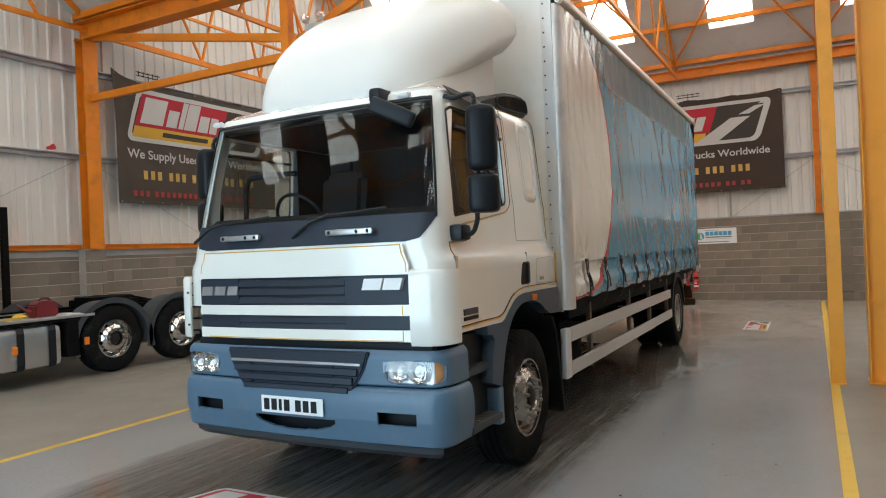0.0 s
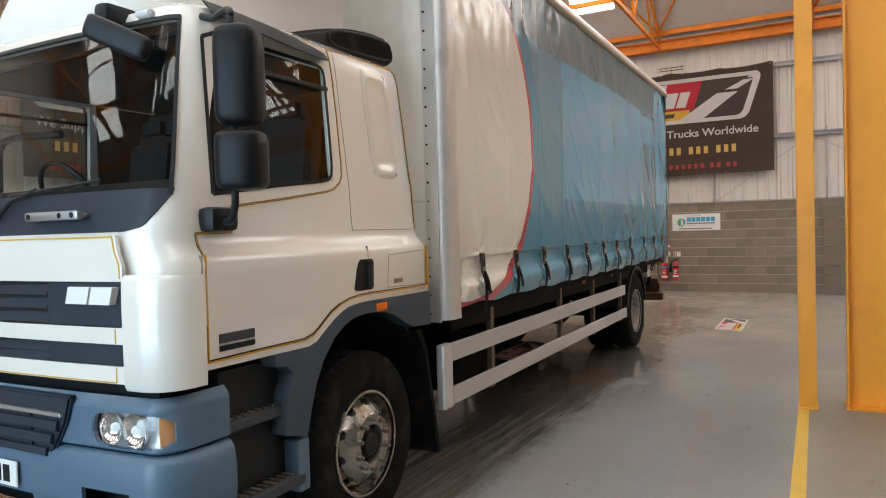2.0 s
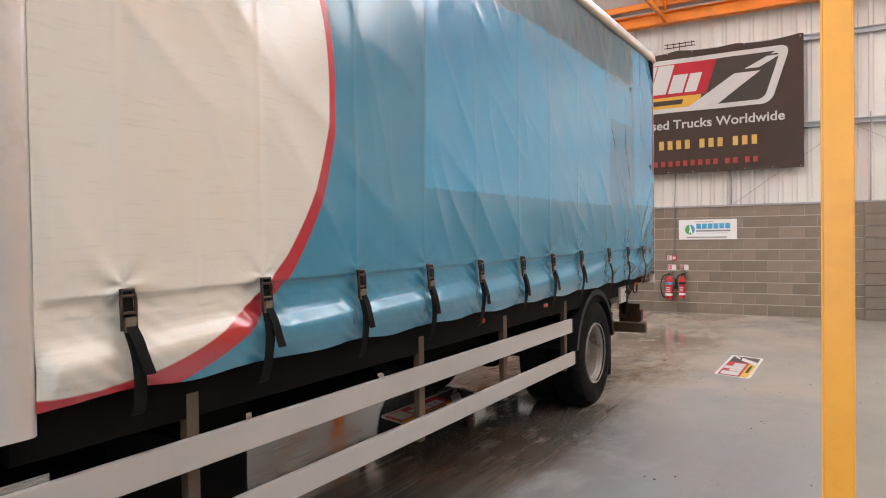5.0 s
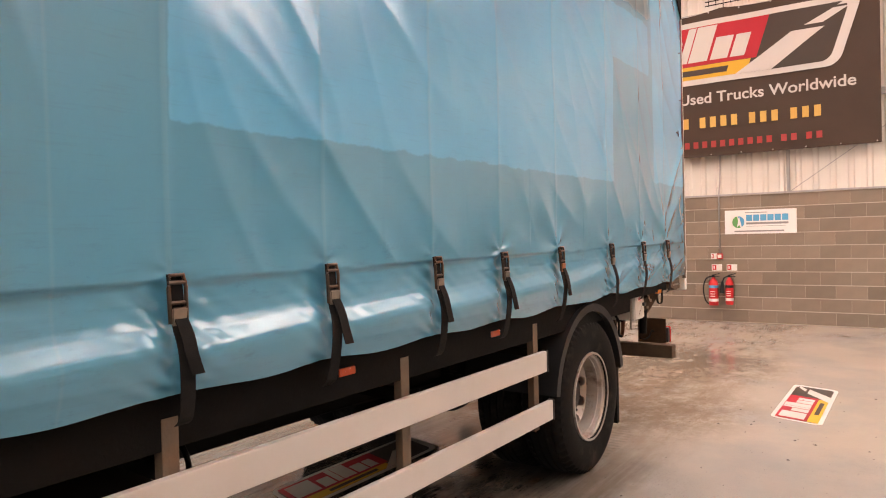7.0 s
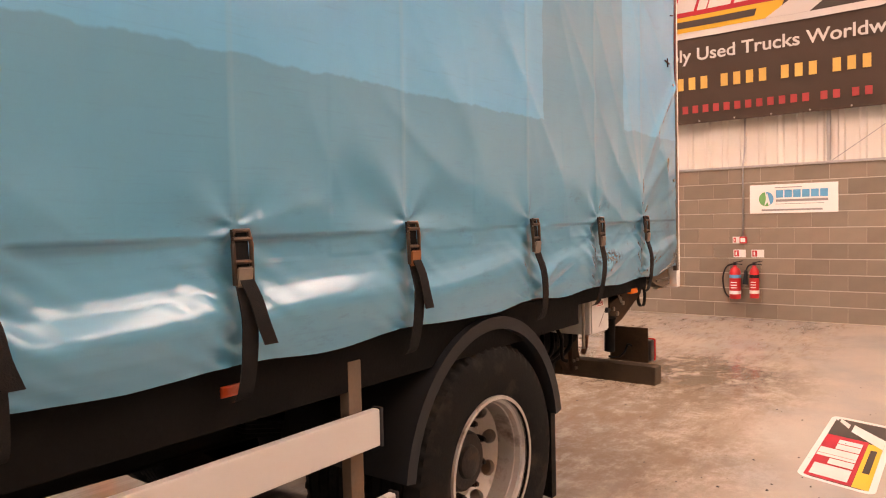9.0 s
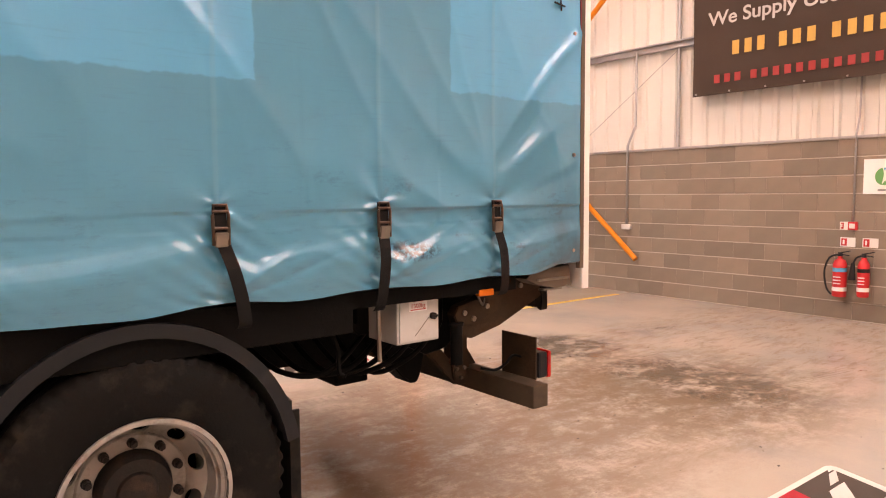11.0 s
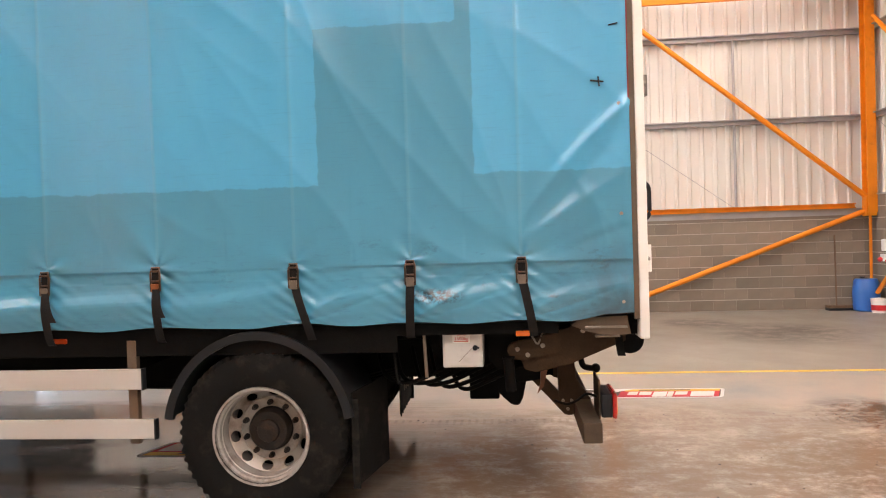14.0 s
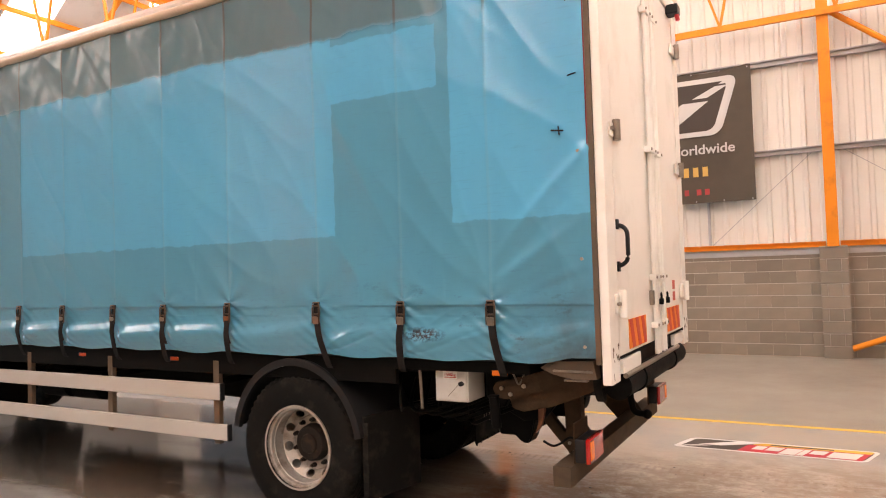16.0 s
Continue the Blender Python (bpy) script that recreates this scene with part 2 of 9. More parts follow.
def pane_mat(name, col, mirror=0.040):
    """A thin tinted pane: clear through, mirror-like at its surface."""
    m, n, l, p = nodes_of(name)
    see, shine, lw, mx = n.new("ShaderNodeBsdfTransparent"), n.new("ShaderNodeBsdfGlossy"), n.new("ShaderNodeLayerWeight"), n.new("ShaderNodeMixShader")
    see.inputs["Color"].default_value = (*col, 1)
    shine.inputs["Roughness"].default_value = 0.0
    pw, ad = n.new("ShaderNodeMath"), n.new("ShaderNodeMath")
    pw.operation, ad.operation = "POWER", "MULTIPLY_ADD"
    pw.inputs[1].default_value = 5.0
    ad.inputs[1].default_value, ad.inputs[2].default_value = 0.90, mirror
    l.new(lw.outputs["Facing"], pw.inputs[0])
    l.new(pw.outputs[0], ad.inputs[0])
    l.new(ad.outputs[0], mx.inputs["Fac"])
    l.new(see.outputs[0], mx.inputs[1])
    l.new(shine.outputs[0], mx.inputs[2])
    l.new(mx.outputs[0], n["Material Output"].inputs["Surface"])
    return m


WINDSCREEN = pane_mat("windscreen_glass", (0.76, 0.80, 0.79))
SIDEGLASS = pane_mat("tinted_side_glass", (0.62, 0.66, 0.64), 0.045)
LENSGLASS = glass_mat("clear_lamp_lens")


def glow(name, col, strength):
    m, n, l, p = nodes_of(name)
    p.inputs["Base Color"].default_value = (*col, 1)
    p.inputs["Emission Color"].default_value = (*col, 1)
    p.inputs["Emission Strength"].default_value = strength
    return m


SKYPANE = glow("translucent_skylight", (0.86, 0.94, 1.0), SKYLIGHT)


# ---- mesh helpers ----
def V(*a):
    return Vector(a)


def box(bm, lo, hi, bevel=0.0):
    lo, hi = Vector(lo), Vector(hi)
    m = Matrix.LocRotScale((lo + hi) / 2, None, [max(1e-4, abs(b)) for b in (hi - lo)])
    vs = bmesh.ops.create_cube(bm, size=1, matrix=m)["verts"]
    if bevel:
        es = list({e for v in vs for e in v.link_edges})
        bmesh.ops.bevel(bm, geom=es, offset=bevel, segments=2, affect="EDGES", profile=0.6)
    return bm


def obox(bm, m, size, bevel=0.0):
    """A box of that size at the pose m."""
    vs = bmesh.ops.create_cube(bm, size=1, matrix=m @ Matrix.Diagonal((*size, 1)))["verts"]
    if bevel:
        es = list({e for v in vs for e in v.link_edges})
        bmesh.ops.bevel(bm, geom=es, offset=bevel, segments=2, affect="EDGES")
    return bm


def along(p, q, up=(0, 0, 1)):
    """The pose at p whose z runs to q, and the distance."""
    p, q = Vector(p), Vector(q)
    d = q - p
    z = d.normalized()
    up = Vector(up)
    if abs(z.dot(up)) > 0.98:
        up = Vector((0, 1, 0))
    x = up.cross(z).normalized()
    y = z.cross(x)
    m = Matrix((x, y, z)).transposed().to_4x4()
    m.translation = p
    return m, d.length


def bar(bm, p, q, w, h, up=(0, 0, 1), bevel=0.0):
    m, n = along(p, q, up)
    return obox(bm, m @ Matrix.Translation((0, 0, n / 2)), (w, h, n), bevel)


def rod(bm, p, q, r, seg=12, r2=None):
    m, n = along(p, q)
    bmesh.ops.create_cone(bm, cap_ends=True, segments=seg, radius1=r, radius2=r if r2 is None else r2, depth=n, matrix=m @ Matrix.Translation((0, 0, n / 2)))
    return bm


def pipe(bm, pts, r, seg=8):
    """A bent tube through the points."""
    pts = [Vector(p) for p in pts]
    rings = []
    for i, p in enumerate(pts):
        d = (pts[min(i + 1, len(pts) - 1)] - pts[max(i - 1, 0)]).normalized()
        m, _ = along(p, p + d)
        rings.append([bm.verts.new(m @ V(r * math.cos(2 * math.pi * k / seg), r * math.sin(2 * math.pi * k / seg), 0)) for k in range(seg)])
    for a, b in zip(rings, rings[1:]):
        for k in range(seg):
            bm.faces.new((a[k], a[(k + 1) % seg], b[(k + 1) % seg], b[k]))
    bm.faces.new(list(reversed(rings[0])))
    bm.faces.new(rings[-1])
    return bm


def smooth_path(pts, n=6):
    """Catmull-Rom through the points."""
    pts = [Vector(p) for p in pts]
    out = []
    for i in range(len(pts) - 1):
        a, b, c, d = pts[max(i - 1, 0)], pts[i], pts[i + 1], pts[min(i + 2, len(pts) - 1)]
        for k in range(n):
            t = k / n
            out.append(0.5 * ((2 * b) + (c - a) * t + (2 * a - 5 * b + 4 * c - d) * t * t + (3 * b - a - 3 * c + d) * t ** 3))
    return out + [pts[-1]]


def ibeam(bm, p, q, h, w, up=(0, 0, 1), tw=0.012, tf=0.018):
    m, n = along(p, q, up)
    c = m @ Matrix.Translation((0, 0, n / 2))
    obox(bm, c, (tw, h - 2 * tf, n))
    for s in (-1, 1):
        obox(bm, c @ Matrix.Translation((0, s * (h - tf) / 2, 0)), (w, tf, n))
    return bm


def prism(bm, outline, axis, lo, hi):
    """An outline of 2D points, drawn out along an axis. axis x: points are (y, z); y: (x, z); z: (x, y)."""
    def at(p, s):
        return {"x": (s, p[0], p[1]), "y": (p[0], s, p[1]), "z": (p[0], p[1], s)}[axis]
    a = [bm.verts.new(at(p, lo)) for p in outline]
    b = [bm.verts.new(at(p, hi)) for p in outline]
    fs = [bm.faces.new(a), bm.faces.new(list(reversed(b)))]
    for i in range(len(a)):
        j = (i + 1) % len(a)
        fs.append(bm.faces.new((a[j], a[i], b[i], b[j])))
    bmesh.ops.recalc_face_normals(bm, faces=fs)
    return bm


def strip(bm, path, half, axis, lo, hi):
    """A band that follows a 2D path, with thickness 2 * half, drawn out along an axis."""
    left, right = [], []
    for i, p in enumerate(path):
        a, b = path[max(i - 1, 0)], path[min(i + 1, len(path) - 1)]
        d = Vector((b[0] - a[0], b[1] - a[1])).normalized()
        left.append((p[0] - d.y * half, p[1] + d.x * half))
        right.append((p[0] + d.y * half, p[1] - d.x * half))
    def at(p, s):
        return {"x": (s, p[0], p[1]), "y": (p[0], s, p[1]), "z": (p[0], p[1], s)}[axis]
    rows = [[bm.verts.new(at(p, s)) for p in side] for side, s in ((left, lo), (left, hi), (right, hi), (right, lo))]
    fs = []
    for r in range(4):
        a, b = rows[r], rows[(r + 1) % 4]
        for i in range(len(path) - 1):
            fs.append(bm.faces.new((a[i], a[i + 1], b[i + 1], b[i])))
    fs.append(bm.faces.new([r[0] for r in rows]))
    fs.append(bm.faces.new([r[-1] for r in reversed(rows)]))
    bmesh.ops.recalc_face_normals(bm, faces=fs)
    return bm


def lathe(bm, profile, axis="x", seg=40, centre=(0, 0, 0)):
    """Profile of (along the axis, radius), turned about the axis."""
    rings = []
    for a, r in profile:
        ring = []
        for k in range(seg):
            c, s = math.cos(2 * math.pi * k / seg) * r, math.sin(2 * math.pi * k / seg) * r
            p = {"x": (a, c, s), "y": (c, a, s), "z": (c, s, a)}[axis]
            ring.append(bm.verts.new(Vector(p) + Vector(centre)))
        rings.append(ring)
    fs = []
    for a, b in zip(rings, rings[1:]):
        for k in range(seg):
            fs.append(bm.faces.new((a[k], a[(k + 1) % seg], b[(k + 1) % seg], b[k])))
    bmesh.ops.recalc_face_normals(bm, faces=fs)
    return bm


def mesh_of(name, bm, material, smooth=None):
    me = bpy.data.meshes.new(name)
    if smooth:
        for f in bm.faces:
            f.smooth = True
        cut = radians(smooth)
        for e in bm.edges:
            if len(e.link_faces) != 2 or e.calc_face_angle(0) > cut:
                e.smooth = False
    bm.to_mesh(me)
    bm.free()
    me.materials.append(material)
    return me


def thing(name, label, category, at=(0, 0, 0), group="", kind=""):
    """An Empty at the thing's base, for its parts."""
    ob = new(name)
    ob.location = at
    ob.empty_display_size = 0.1
    return tagged(ob, label, category, group, kind)


def part(name, bm, material, parent, label="", smooth=None):
    """One mesh, in the world's own places, under a thing or under a part."""
    ob = new(name, mesh_of(name, bm, material, smooth))
    root = parent
    while root.parent:
        root = root.parent
    ob.parent = parent
    if root is parent:
        ob.matrix_parent_inverse = Matrix.Translation(root.location).inverted()
    return tagged(ob, label)


def solo(name, bm, material, label, category, group="", kind="", smooth=None):
    """A thing that is one mesh."""
    return tagged(new(name, mesh_of(name, bm, material, smooth)), label, category, group, kind)


def B():
    return bmesh.new()


def letters(text, size, m, material, depth=0.003, spacing=1.0, align="CENTER", shear=0.0, bold=0.0, stretch=1.0):
    """The words as a mesh, lying in the pose's xy plane."""
    cu = bpy.data.curves.new("words", "FONT")
    cu.body, cu.size, cu.extrude, cu.align_x, cu.space_character, cu.shear, cu.offset = text, size, depth, align, spacing, shear, bold
    ob = bpy.data.objects.new("words", cu)
    scene.collection.objects.link(ob)
    me = bpy.data.meshes.new_from_object(ob.evaluated_get(bpy.context.evaluated_depsgraph_get()))
    bpy.data.objects.remove(ob)
    bpy.data.curves.remove(cu)
    me.transform(m @ Matrix.Diagonal((stretch, 1, 1, 1)))
    me.materials.clear()
    me.materials.append(material)
    return me


def part_mesh(name, me, parent, label=""):
    ob = new(name, me)
    root = parent
    while root.parent:
        root = root.parent
    ob.parent = parent
    if root is parent:
        ob.matrix_parent_inverse = Matrix.Translation(root.location).inverted()
    return tagged(ob, label)


# ---- floor ----
TREADS = ((-1.93, 0.10), (-4.05, 0.10), (-3.35, 0.09))


def floor_mat(name, col, dark, rough, stains, streaks, wet=0.0, blotch=0.3):
    """Concrete, bare or painted: mottled, with tyre streaks along y, scattered dirt and a few stains at given places."""
    m, n, l, p = nodes_of(name)
    co = n.new("ShaderNodeTexCoord")

    def noise_at(scale, detail=5, rough_=0.6, stretch=(1, 1, 1), distort=0.0):
        mp = n.new("ShaderNodeMapping")
        mp.inputs["Scale"].default_value = stretch
        t = n.new("ShaderNodeTexNoise")
        t.inputs["Scale"].default_value, t.inputs["Detail"].default_value, t.inputs["Roughness"].default_value, t.inputs["Distortion"].default_value = scale, detail, rough_, distort
        l.new(co.outputs["Object"], mp.inputs["Vector"])
        l.new(mp.outputs[0], t.inputs["Vector"])
        return t.outputs["Fac"]

    def ramp(v, a, b, top=1.0):
        r = n.new("ShaderNodeMapRange")
        r.inputs["From Min"].default_value, r.inputs["From Max"].default_value, r.inputs["To Max"].default_value = a, b, top
        l.new(v, r.inputs["Value"])
        return r.outputs[0]

    def mul(a, b):
        r = n.new("ShaderNodeMath")
        r.operation = "MULTIPLY"
        l.new(a, r.inputs[0])
        l.new(b, r.inputs[1])
        return r.outputs[0]

    def over(base, colour, fac):
        mx = n.new("ShaderNodeMix")
        mx.data_type = "RGBA"
        mx.inputs["B"].default_value = (*colour, 1)
        l.new(fac, mx.inputs["Factor"])
        l.new(base, mx.inputs["A"])
        return mx.outputs["Result"]

    base = n.new("ShaderNodeMix")
    base.data_type = "RGBA"
    base.inputs["A"].default_value, base.inputs["B"].default_value = (*dark, 1), (*col, 1)
    l.new(ramp(noise_at(0.45, 5, 0.5), 0.25, 0.75), base.inputs["Factor"])
    out = base.outputs["Result"]
    out = over(out, [c * 0.72 for c in dark], ramp(noise_at(3.2, 8, 0.7, (1, 0.6, 1)), 0.58, 0.80, blotch))
    out = over(out, [c * 0.4 for c in dark], ramp(noise_at(26, 4, 0.7), 0.68, 0.74, 0.55))
    out = over(out, [c * 0.45 for c in dark], ramp(noise_at(11, 9, 0.85, (1.3, 0.6, 1)), 0.60, 0.68, 0.40))
    grit = mul(ramp(noise_at(95, 3, 0.6, (1, 0.7, 1)), 0.58, 0.66, 0.7), ramp(noise_at(0.8, 4, 0.6), 0.45, 0.62))
    out = over(out, [c * 0.35 for c in dark], grit)
    out = over(out, [min(1, c * 1.25) for c in col], ramp(noise_at(60, 3, 0.6), 0.66, 0.74, 0.35))
    sep = n.new("ShaderNodeSeparateXYZ")
    l.new(co.outputs["Object"], sep.inputs[0])
    for x, half, amount, colour in streaks:
        d = n.new("ShaderNodeMath")
        d.operation = "SUBTRACT"
        d.inputs[1].default_value = x
        l.new(sep.outputs["X"], d.inputs[0])
        a = n.new("ShaderNodeMath")
        a.operation = "ABSOLUTE"
        l.new(d.outputs[0], a.inputs[0])
        lane = ramp(a.outputs[0], half, half * 0.35, 1.0)
        fine = ramp(noise_at(5.0, 10, 0.85, (1.5, 0.75, 1)), 0.40, 0.62, amount * 0.7)
        f = mul(lane, fine)
        out = over(out, colour, f)
    if wet:
        # a darker band along the lorry's lane, streaked lengthways, fading behind its tail
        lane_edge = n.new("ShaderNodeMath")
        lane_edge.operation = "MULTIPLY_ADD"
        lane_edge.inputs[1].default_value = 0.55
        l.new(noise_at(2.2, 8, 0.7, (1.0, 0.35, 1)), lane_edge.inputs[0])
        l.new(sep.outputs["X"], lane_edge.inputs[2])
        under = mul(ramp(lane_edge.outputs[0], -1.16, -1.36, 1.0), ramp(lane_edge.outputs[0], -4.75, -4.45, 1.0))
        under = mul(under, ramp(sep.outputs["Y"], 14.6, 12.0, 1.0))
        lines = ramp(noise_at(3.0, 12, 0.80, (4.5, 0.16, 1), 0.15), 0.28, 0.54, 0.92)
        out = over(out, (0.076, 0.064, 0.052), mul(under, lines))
    # behind the lorry a paler tan wash, then ground-in brown dirt along the lanes
    if wet:
        rear = ramp(sep.outputs["Y"], 11.2, 13.6, 1.0)
        out = over(out, (0.400, 0.335, 0.275), mul(rear, ramp(noise_at(0.9, 6, 0.6), 0.25, 0.55, 0.75)))
        lanes = mul(ramp(lane_edge.outputs[0], -0.95, -1.45, 1.0), ramp(lane_edge.outputs[0], -4.55, -3.95, 1.0))
        rear = mul(rear, lanes)
        out = over(out, (0.215, 0.145, 0.095), mul(rear, ramp(noise_at(5.5, 12, 0.80, (1.6, 0.45, 1), 0.4), 0.49, 0.60, 0.55)))
        out = over(out, (0.070, 0.046, 0.030), mul(rear, ramp(noise_at(8.0, 13, 0.86, (1.4, 0.60, 1), 0.5), 0.575, 0.65, 0.85)))
        out = over(out, (0.050, 0.038, 0.030), mul(rear, ramp(noise_at(17, 9, 0.85, (1.2, 0.8, 1)), 0.63, 0.69, 0.75)))
    # prints of tyre treads: short bars across each lane
    tread = n.new("ShaderNodeMath")
    tread.operation = "MULTIPLY"
    tread.inputs[1].default_value = 92.0
    l.new(sep.outputs["Y"], tread.inputs[0])
    wave = n.new("ShaderNodeMath")
    wave.operation = "SINE"
    l.new(tread.outputs[0], wave.inputs[0])
    print_ = mul(ramp(wave.outputs[0], 0.1, 0.6, 0.32), ramp(noise_at(1.6, 8, 0.7, (2.5, 0.5, 1)), 0.48, 0.60))
    for x, half in TREADS if wet else ():
        d = n.new("ShaderNodeMath")
        d.operation = "SUBTRACT"
        d.inputs[1].default_value = x
        l.new(sep.outputs["X"], d.inputs[0])
        a = n.new("ShaderNodeMath")
        a.operation = "ABSOLUTE"
        l.new(d.outputs[0], a.inputs[0])
        out = over(out, (0.085, 0.062, 0.045), mul(print_, ramp(a.outputs[0], half, half * 0.85, 1.0)))
    for x, y, r, amount, colour in stains:
        v = n.new("ShaderNodeVectorMath")
        v.operation = "DISTANCE"
        v.inputs[1].default_value = (x, y, 0)
        l.new(co.outputs["Object"], v.inputs[0])
        inside = ramp(v.outputs["Value"], r, r * 0.45, 1.0)
        ragged = ramp(noise_at(3.4, 11, 0.82, (1, 0.7, 1), 0.1), 0.41, 0.55, amount)
        out = over(out, colour, mul(inside, ragged))
    l.new(out, p.inputs["Base Color"])
    shine = n.new("ShaderNodeMapRange")
    shine.inputs["From Min"].default_value, shine.inputs["From Max"].default_value = 0.35, 0.65
    shine.inputs["To Min"].default_value, shine.inputs["To Max"].default_value = max(0.04, rough - 0.03), rough + 0.07
    l.new(noise_at(1.1, 7, 0.65), shine.inputs["Value"])
    last = shine.outputs[0]
    if wet:
        # a wet film under the lorry's rear half
        v = n.new("ShaderNodeVectorMath")
        v.operation = "MULTIPLY_ADD"
        v.inputs[1].default_value, v.inputs[2].default_value = (1 / 1.9, 1 / 2.7, 0), (2.9 / 1.9, -10.3 / 2.7, 0)
        l.new(co.outputs["Object"], v.inputs[0])
        ln = n.new("ShaderNodeVectorMath")
        ln.operation = "LENGTH"
        l.new(v.outputs[0], ln.inputs[0])
        area = mul(ramp(ln.outputs["Value"], 1.25, 0.6), ramp(noise_at(1.7, 6, 0.6, (1, 0.5, 1), 0.5), 0.36, 0.5, 1.0))
        mx = n.new("ShaderNodeMix")
        l.new(area, mx.inputs["Factor"])
        l.new(last, mx.inputs["A"])
        mx.inputs["B"].default_value = 0.05
        last = mx.outputs["Result"]
        dk = n.new("ShaderNodeMix")
        dk.data_type = "RGBA"
        dk.inputs["B"].default_value = (0.080, 0.066, 0.054, 1)
        part_wet = n.new("ShaderNodeMath")
        part_wet.operation = "MULTIPLY"
        part_wet.inputs[1].default_value = wet
        l.new(area, part_wet.inputs[0])
        l.new(part_wet.outputs[0], dk.inputs["Factor"])
        l.new(out, dk.inputs["A"])
        l.new(dk.outputs["Result"], p.inputs["Base Color"])
    l.new(last, p.inputs["Roughness"])
    b = n.new("ShaderNodeBump")
    b.inputs["Strength"].default_value, b.inputs["Distance"].default_value = 0.10, 0.004
    l.new(noise_at(45, 5, 0.6), b.inputs["Height"])
    l.new(b.outputs[0], p.inputs["Normal"])
    return m


BROWN, DARKBROWN, RUST = (0.11, 0.085, 0.06), (0.045, 0.038, 0.032), (0.20, 0.085, 0.03)
# stains as x, y, radius, amount, colour; two dark brown discs lie under the lorry
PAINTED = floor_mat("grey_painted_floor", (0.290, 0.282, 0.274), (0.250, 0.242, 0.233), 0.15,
                    [(-2.6, 16.6, 1.6, 0.8, BROWN), (-4.2, 16.95, 0.75, 1.0, DARKBROWN), (-2.95, 16.85, 0.5, 1.0, DARKBROWN), (-2.3, 16.75, 0.65, 1.0, DARKBROWN), (-2.9, 13.6, 1.05, 0.75, RUST), (-2.2, 13.9, 1.3, 0.45, BROWN), (-3.6, 14.2, 1.0, 0.4, BROWN), (-2.2, 14.4, 1.3, 0.6, (0.185, 0.128, 0.082)), (-3.6, 15.2, 1.6, 0.6, (0.185, 0.132, 0.086)), (-2.4, 16.0, 1.4, 0.55, (0.18, 0.128, 0.084)), (-3.2, 8.2, 1.5, 0.8, DARKBROWN), (-2.4, 10.2, 1.1, 0.8, RUST), (-2.6, 11.0, 1.5, 0.8, DARKBROWN)],
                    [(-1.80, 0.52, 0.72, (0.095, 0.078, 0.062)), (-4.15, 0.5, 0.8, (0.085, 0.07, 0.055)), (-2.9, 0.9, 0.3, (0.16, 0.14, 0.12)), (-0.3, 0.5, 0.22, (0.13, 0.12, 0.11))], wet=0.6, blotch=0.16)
BARE = floor_mat("bare_concrete_floor", (0.265, 0.235, 0.195), (0.205, 0.182, 0.152), 0.42,
                 [(-9.3, 18.0, 1.4, 0.8, DARKBROWN), (-10.6, 17.0, 0.8, 0.8, DARKBROWN), (-9.8, 8.0, 2.0, 0.5, BROWN)], [(-9.6, 1.2, 0.35, BROWN)])
LINE_W, LINE_E = -6.20, 0.355

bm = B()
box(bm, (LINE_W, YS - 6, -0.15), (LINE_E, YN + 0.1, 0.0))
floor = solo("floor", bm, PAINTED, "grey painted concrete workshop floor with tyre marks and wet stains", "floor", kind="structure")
for lo, hi in ((XW - 0.3, LINE_W), (LINE_E, XE + 0.3)):
    bm = B()
    box(bm, (lo, YS - 6, -0.15), (hi, YN + 0.1, 0.0))
    solo("floor", bm, BARE, "bare worn concrete workshop floor, brownish and stained", "floor", kind="structure")
for x in (LINE_W, LINE_E):
    bm = B()
    box(bm, (x - 0.045, YS + 0.3, 0.0005), (x + 0.045, YN - 0.3, 0.002))
    solo("floor_line", bm, YELLOWLINE, "worn yellow painted line along the bay", "floor line", kind="structure")


# ---- walls ----
RIB = 0.26


def cladding(bm, length, top, base=0.0):
    """Ribbed sheet in the xz plane; top is a function of x."""
    xs = []
    x = 0.0
    while x < length:
        for dx, dy in ((0.0, 0.0), (0.024, 0.031), (0.080, 0.031), (0.104, 0.0)):
            if x + dx < length:
                xs.append((x + dx, dy))
        x += RIB
    xs.append((length, 0.0))
    lo = [bm.verts.new((x, -d, base)) for x, d in xs]
    hi = [bm.verts.new((x, -d, top(x))) for x, d in xs]
    for i in range(len(xs) - 1):
        bm.faces.new((lo[i], lo[i + 1], hi[i + 1], hi[i]))
    back_lo = [bm.verts.new((x, 0.06, base)) for x, _ in (xs[0], xs[-1])]
    back_hi = [bm.verts.new((x, 0.06, top(x))) for x, _ in (xs[0], xs[-1])]
    bm.faces.new((back_lo[1], back_lo[0], back_hi[0], back_hi[1]))
    return bm


def roof_z(y):
    lo, hi = (VALLEY, YN) if y > VALLEY else (YS, VALLEY)
    return EAVE + 0.12 + SLOPE * min(y - lo, hi - y)


def turn(bm, m):
    bmesh.ops.transform(bm, matrix=m, verts=bm.verts)
    return bm


# north wall: ten courses of blocks, sheeting on rails above
BLOCK_N, BLOCK_W = 2.25, 1.98
bm = B()
box(bm, (XW - 0.2, YN + 0.004, 0), (XE, YN + 0.22, BLOCK_N))
wall_north = solo("wall_north", bm, MORTAR, "grey concrete block wall with pale mortar joints", "wall", kind="structure")
bm = cladding(B(), XE - XW, lambda x: EAVE + 0.2, BLOCK_N)
turn(bm, pose(XW, YN + 0.12, 0))
part("cladding", bm, CLAD, wall_north, "white ribbed steel sheeting")
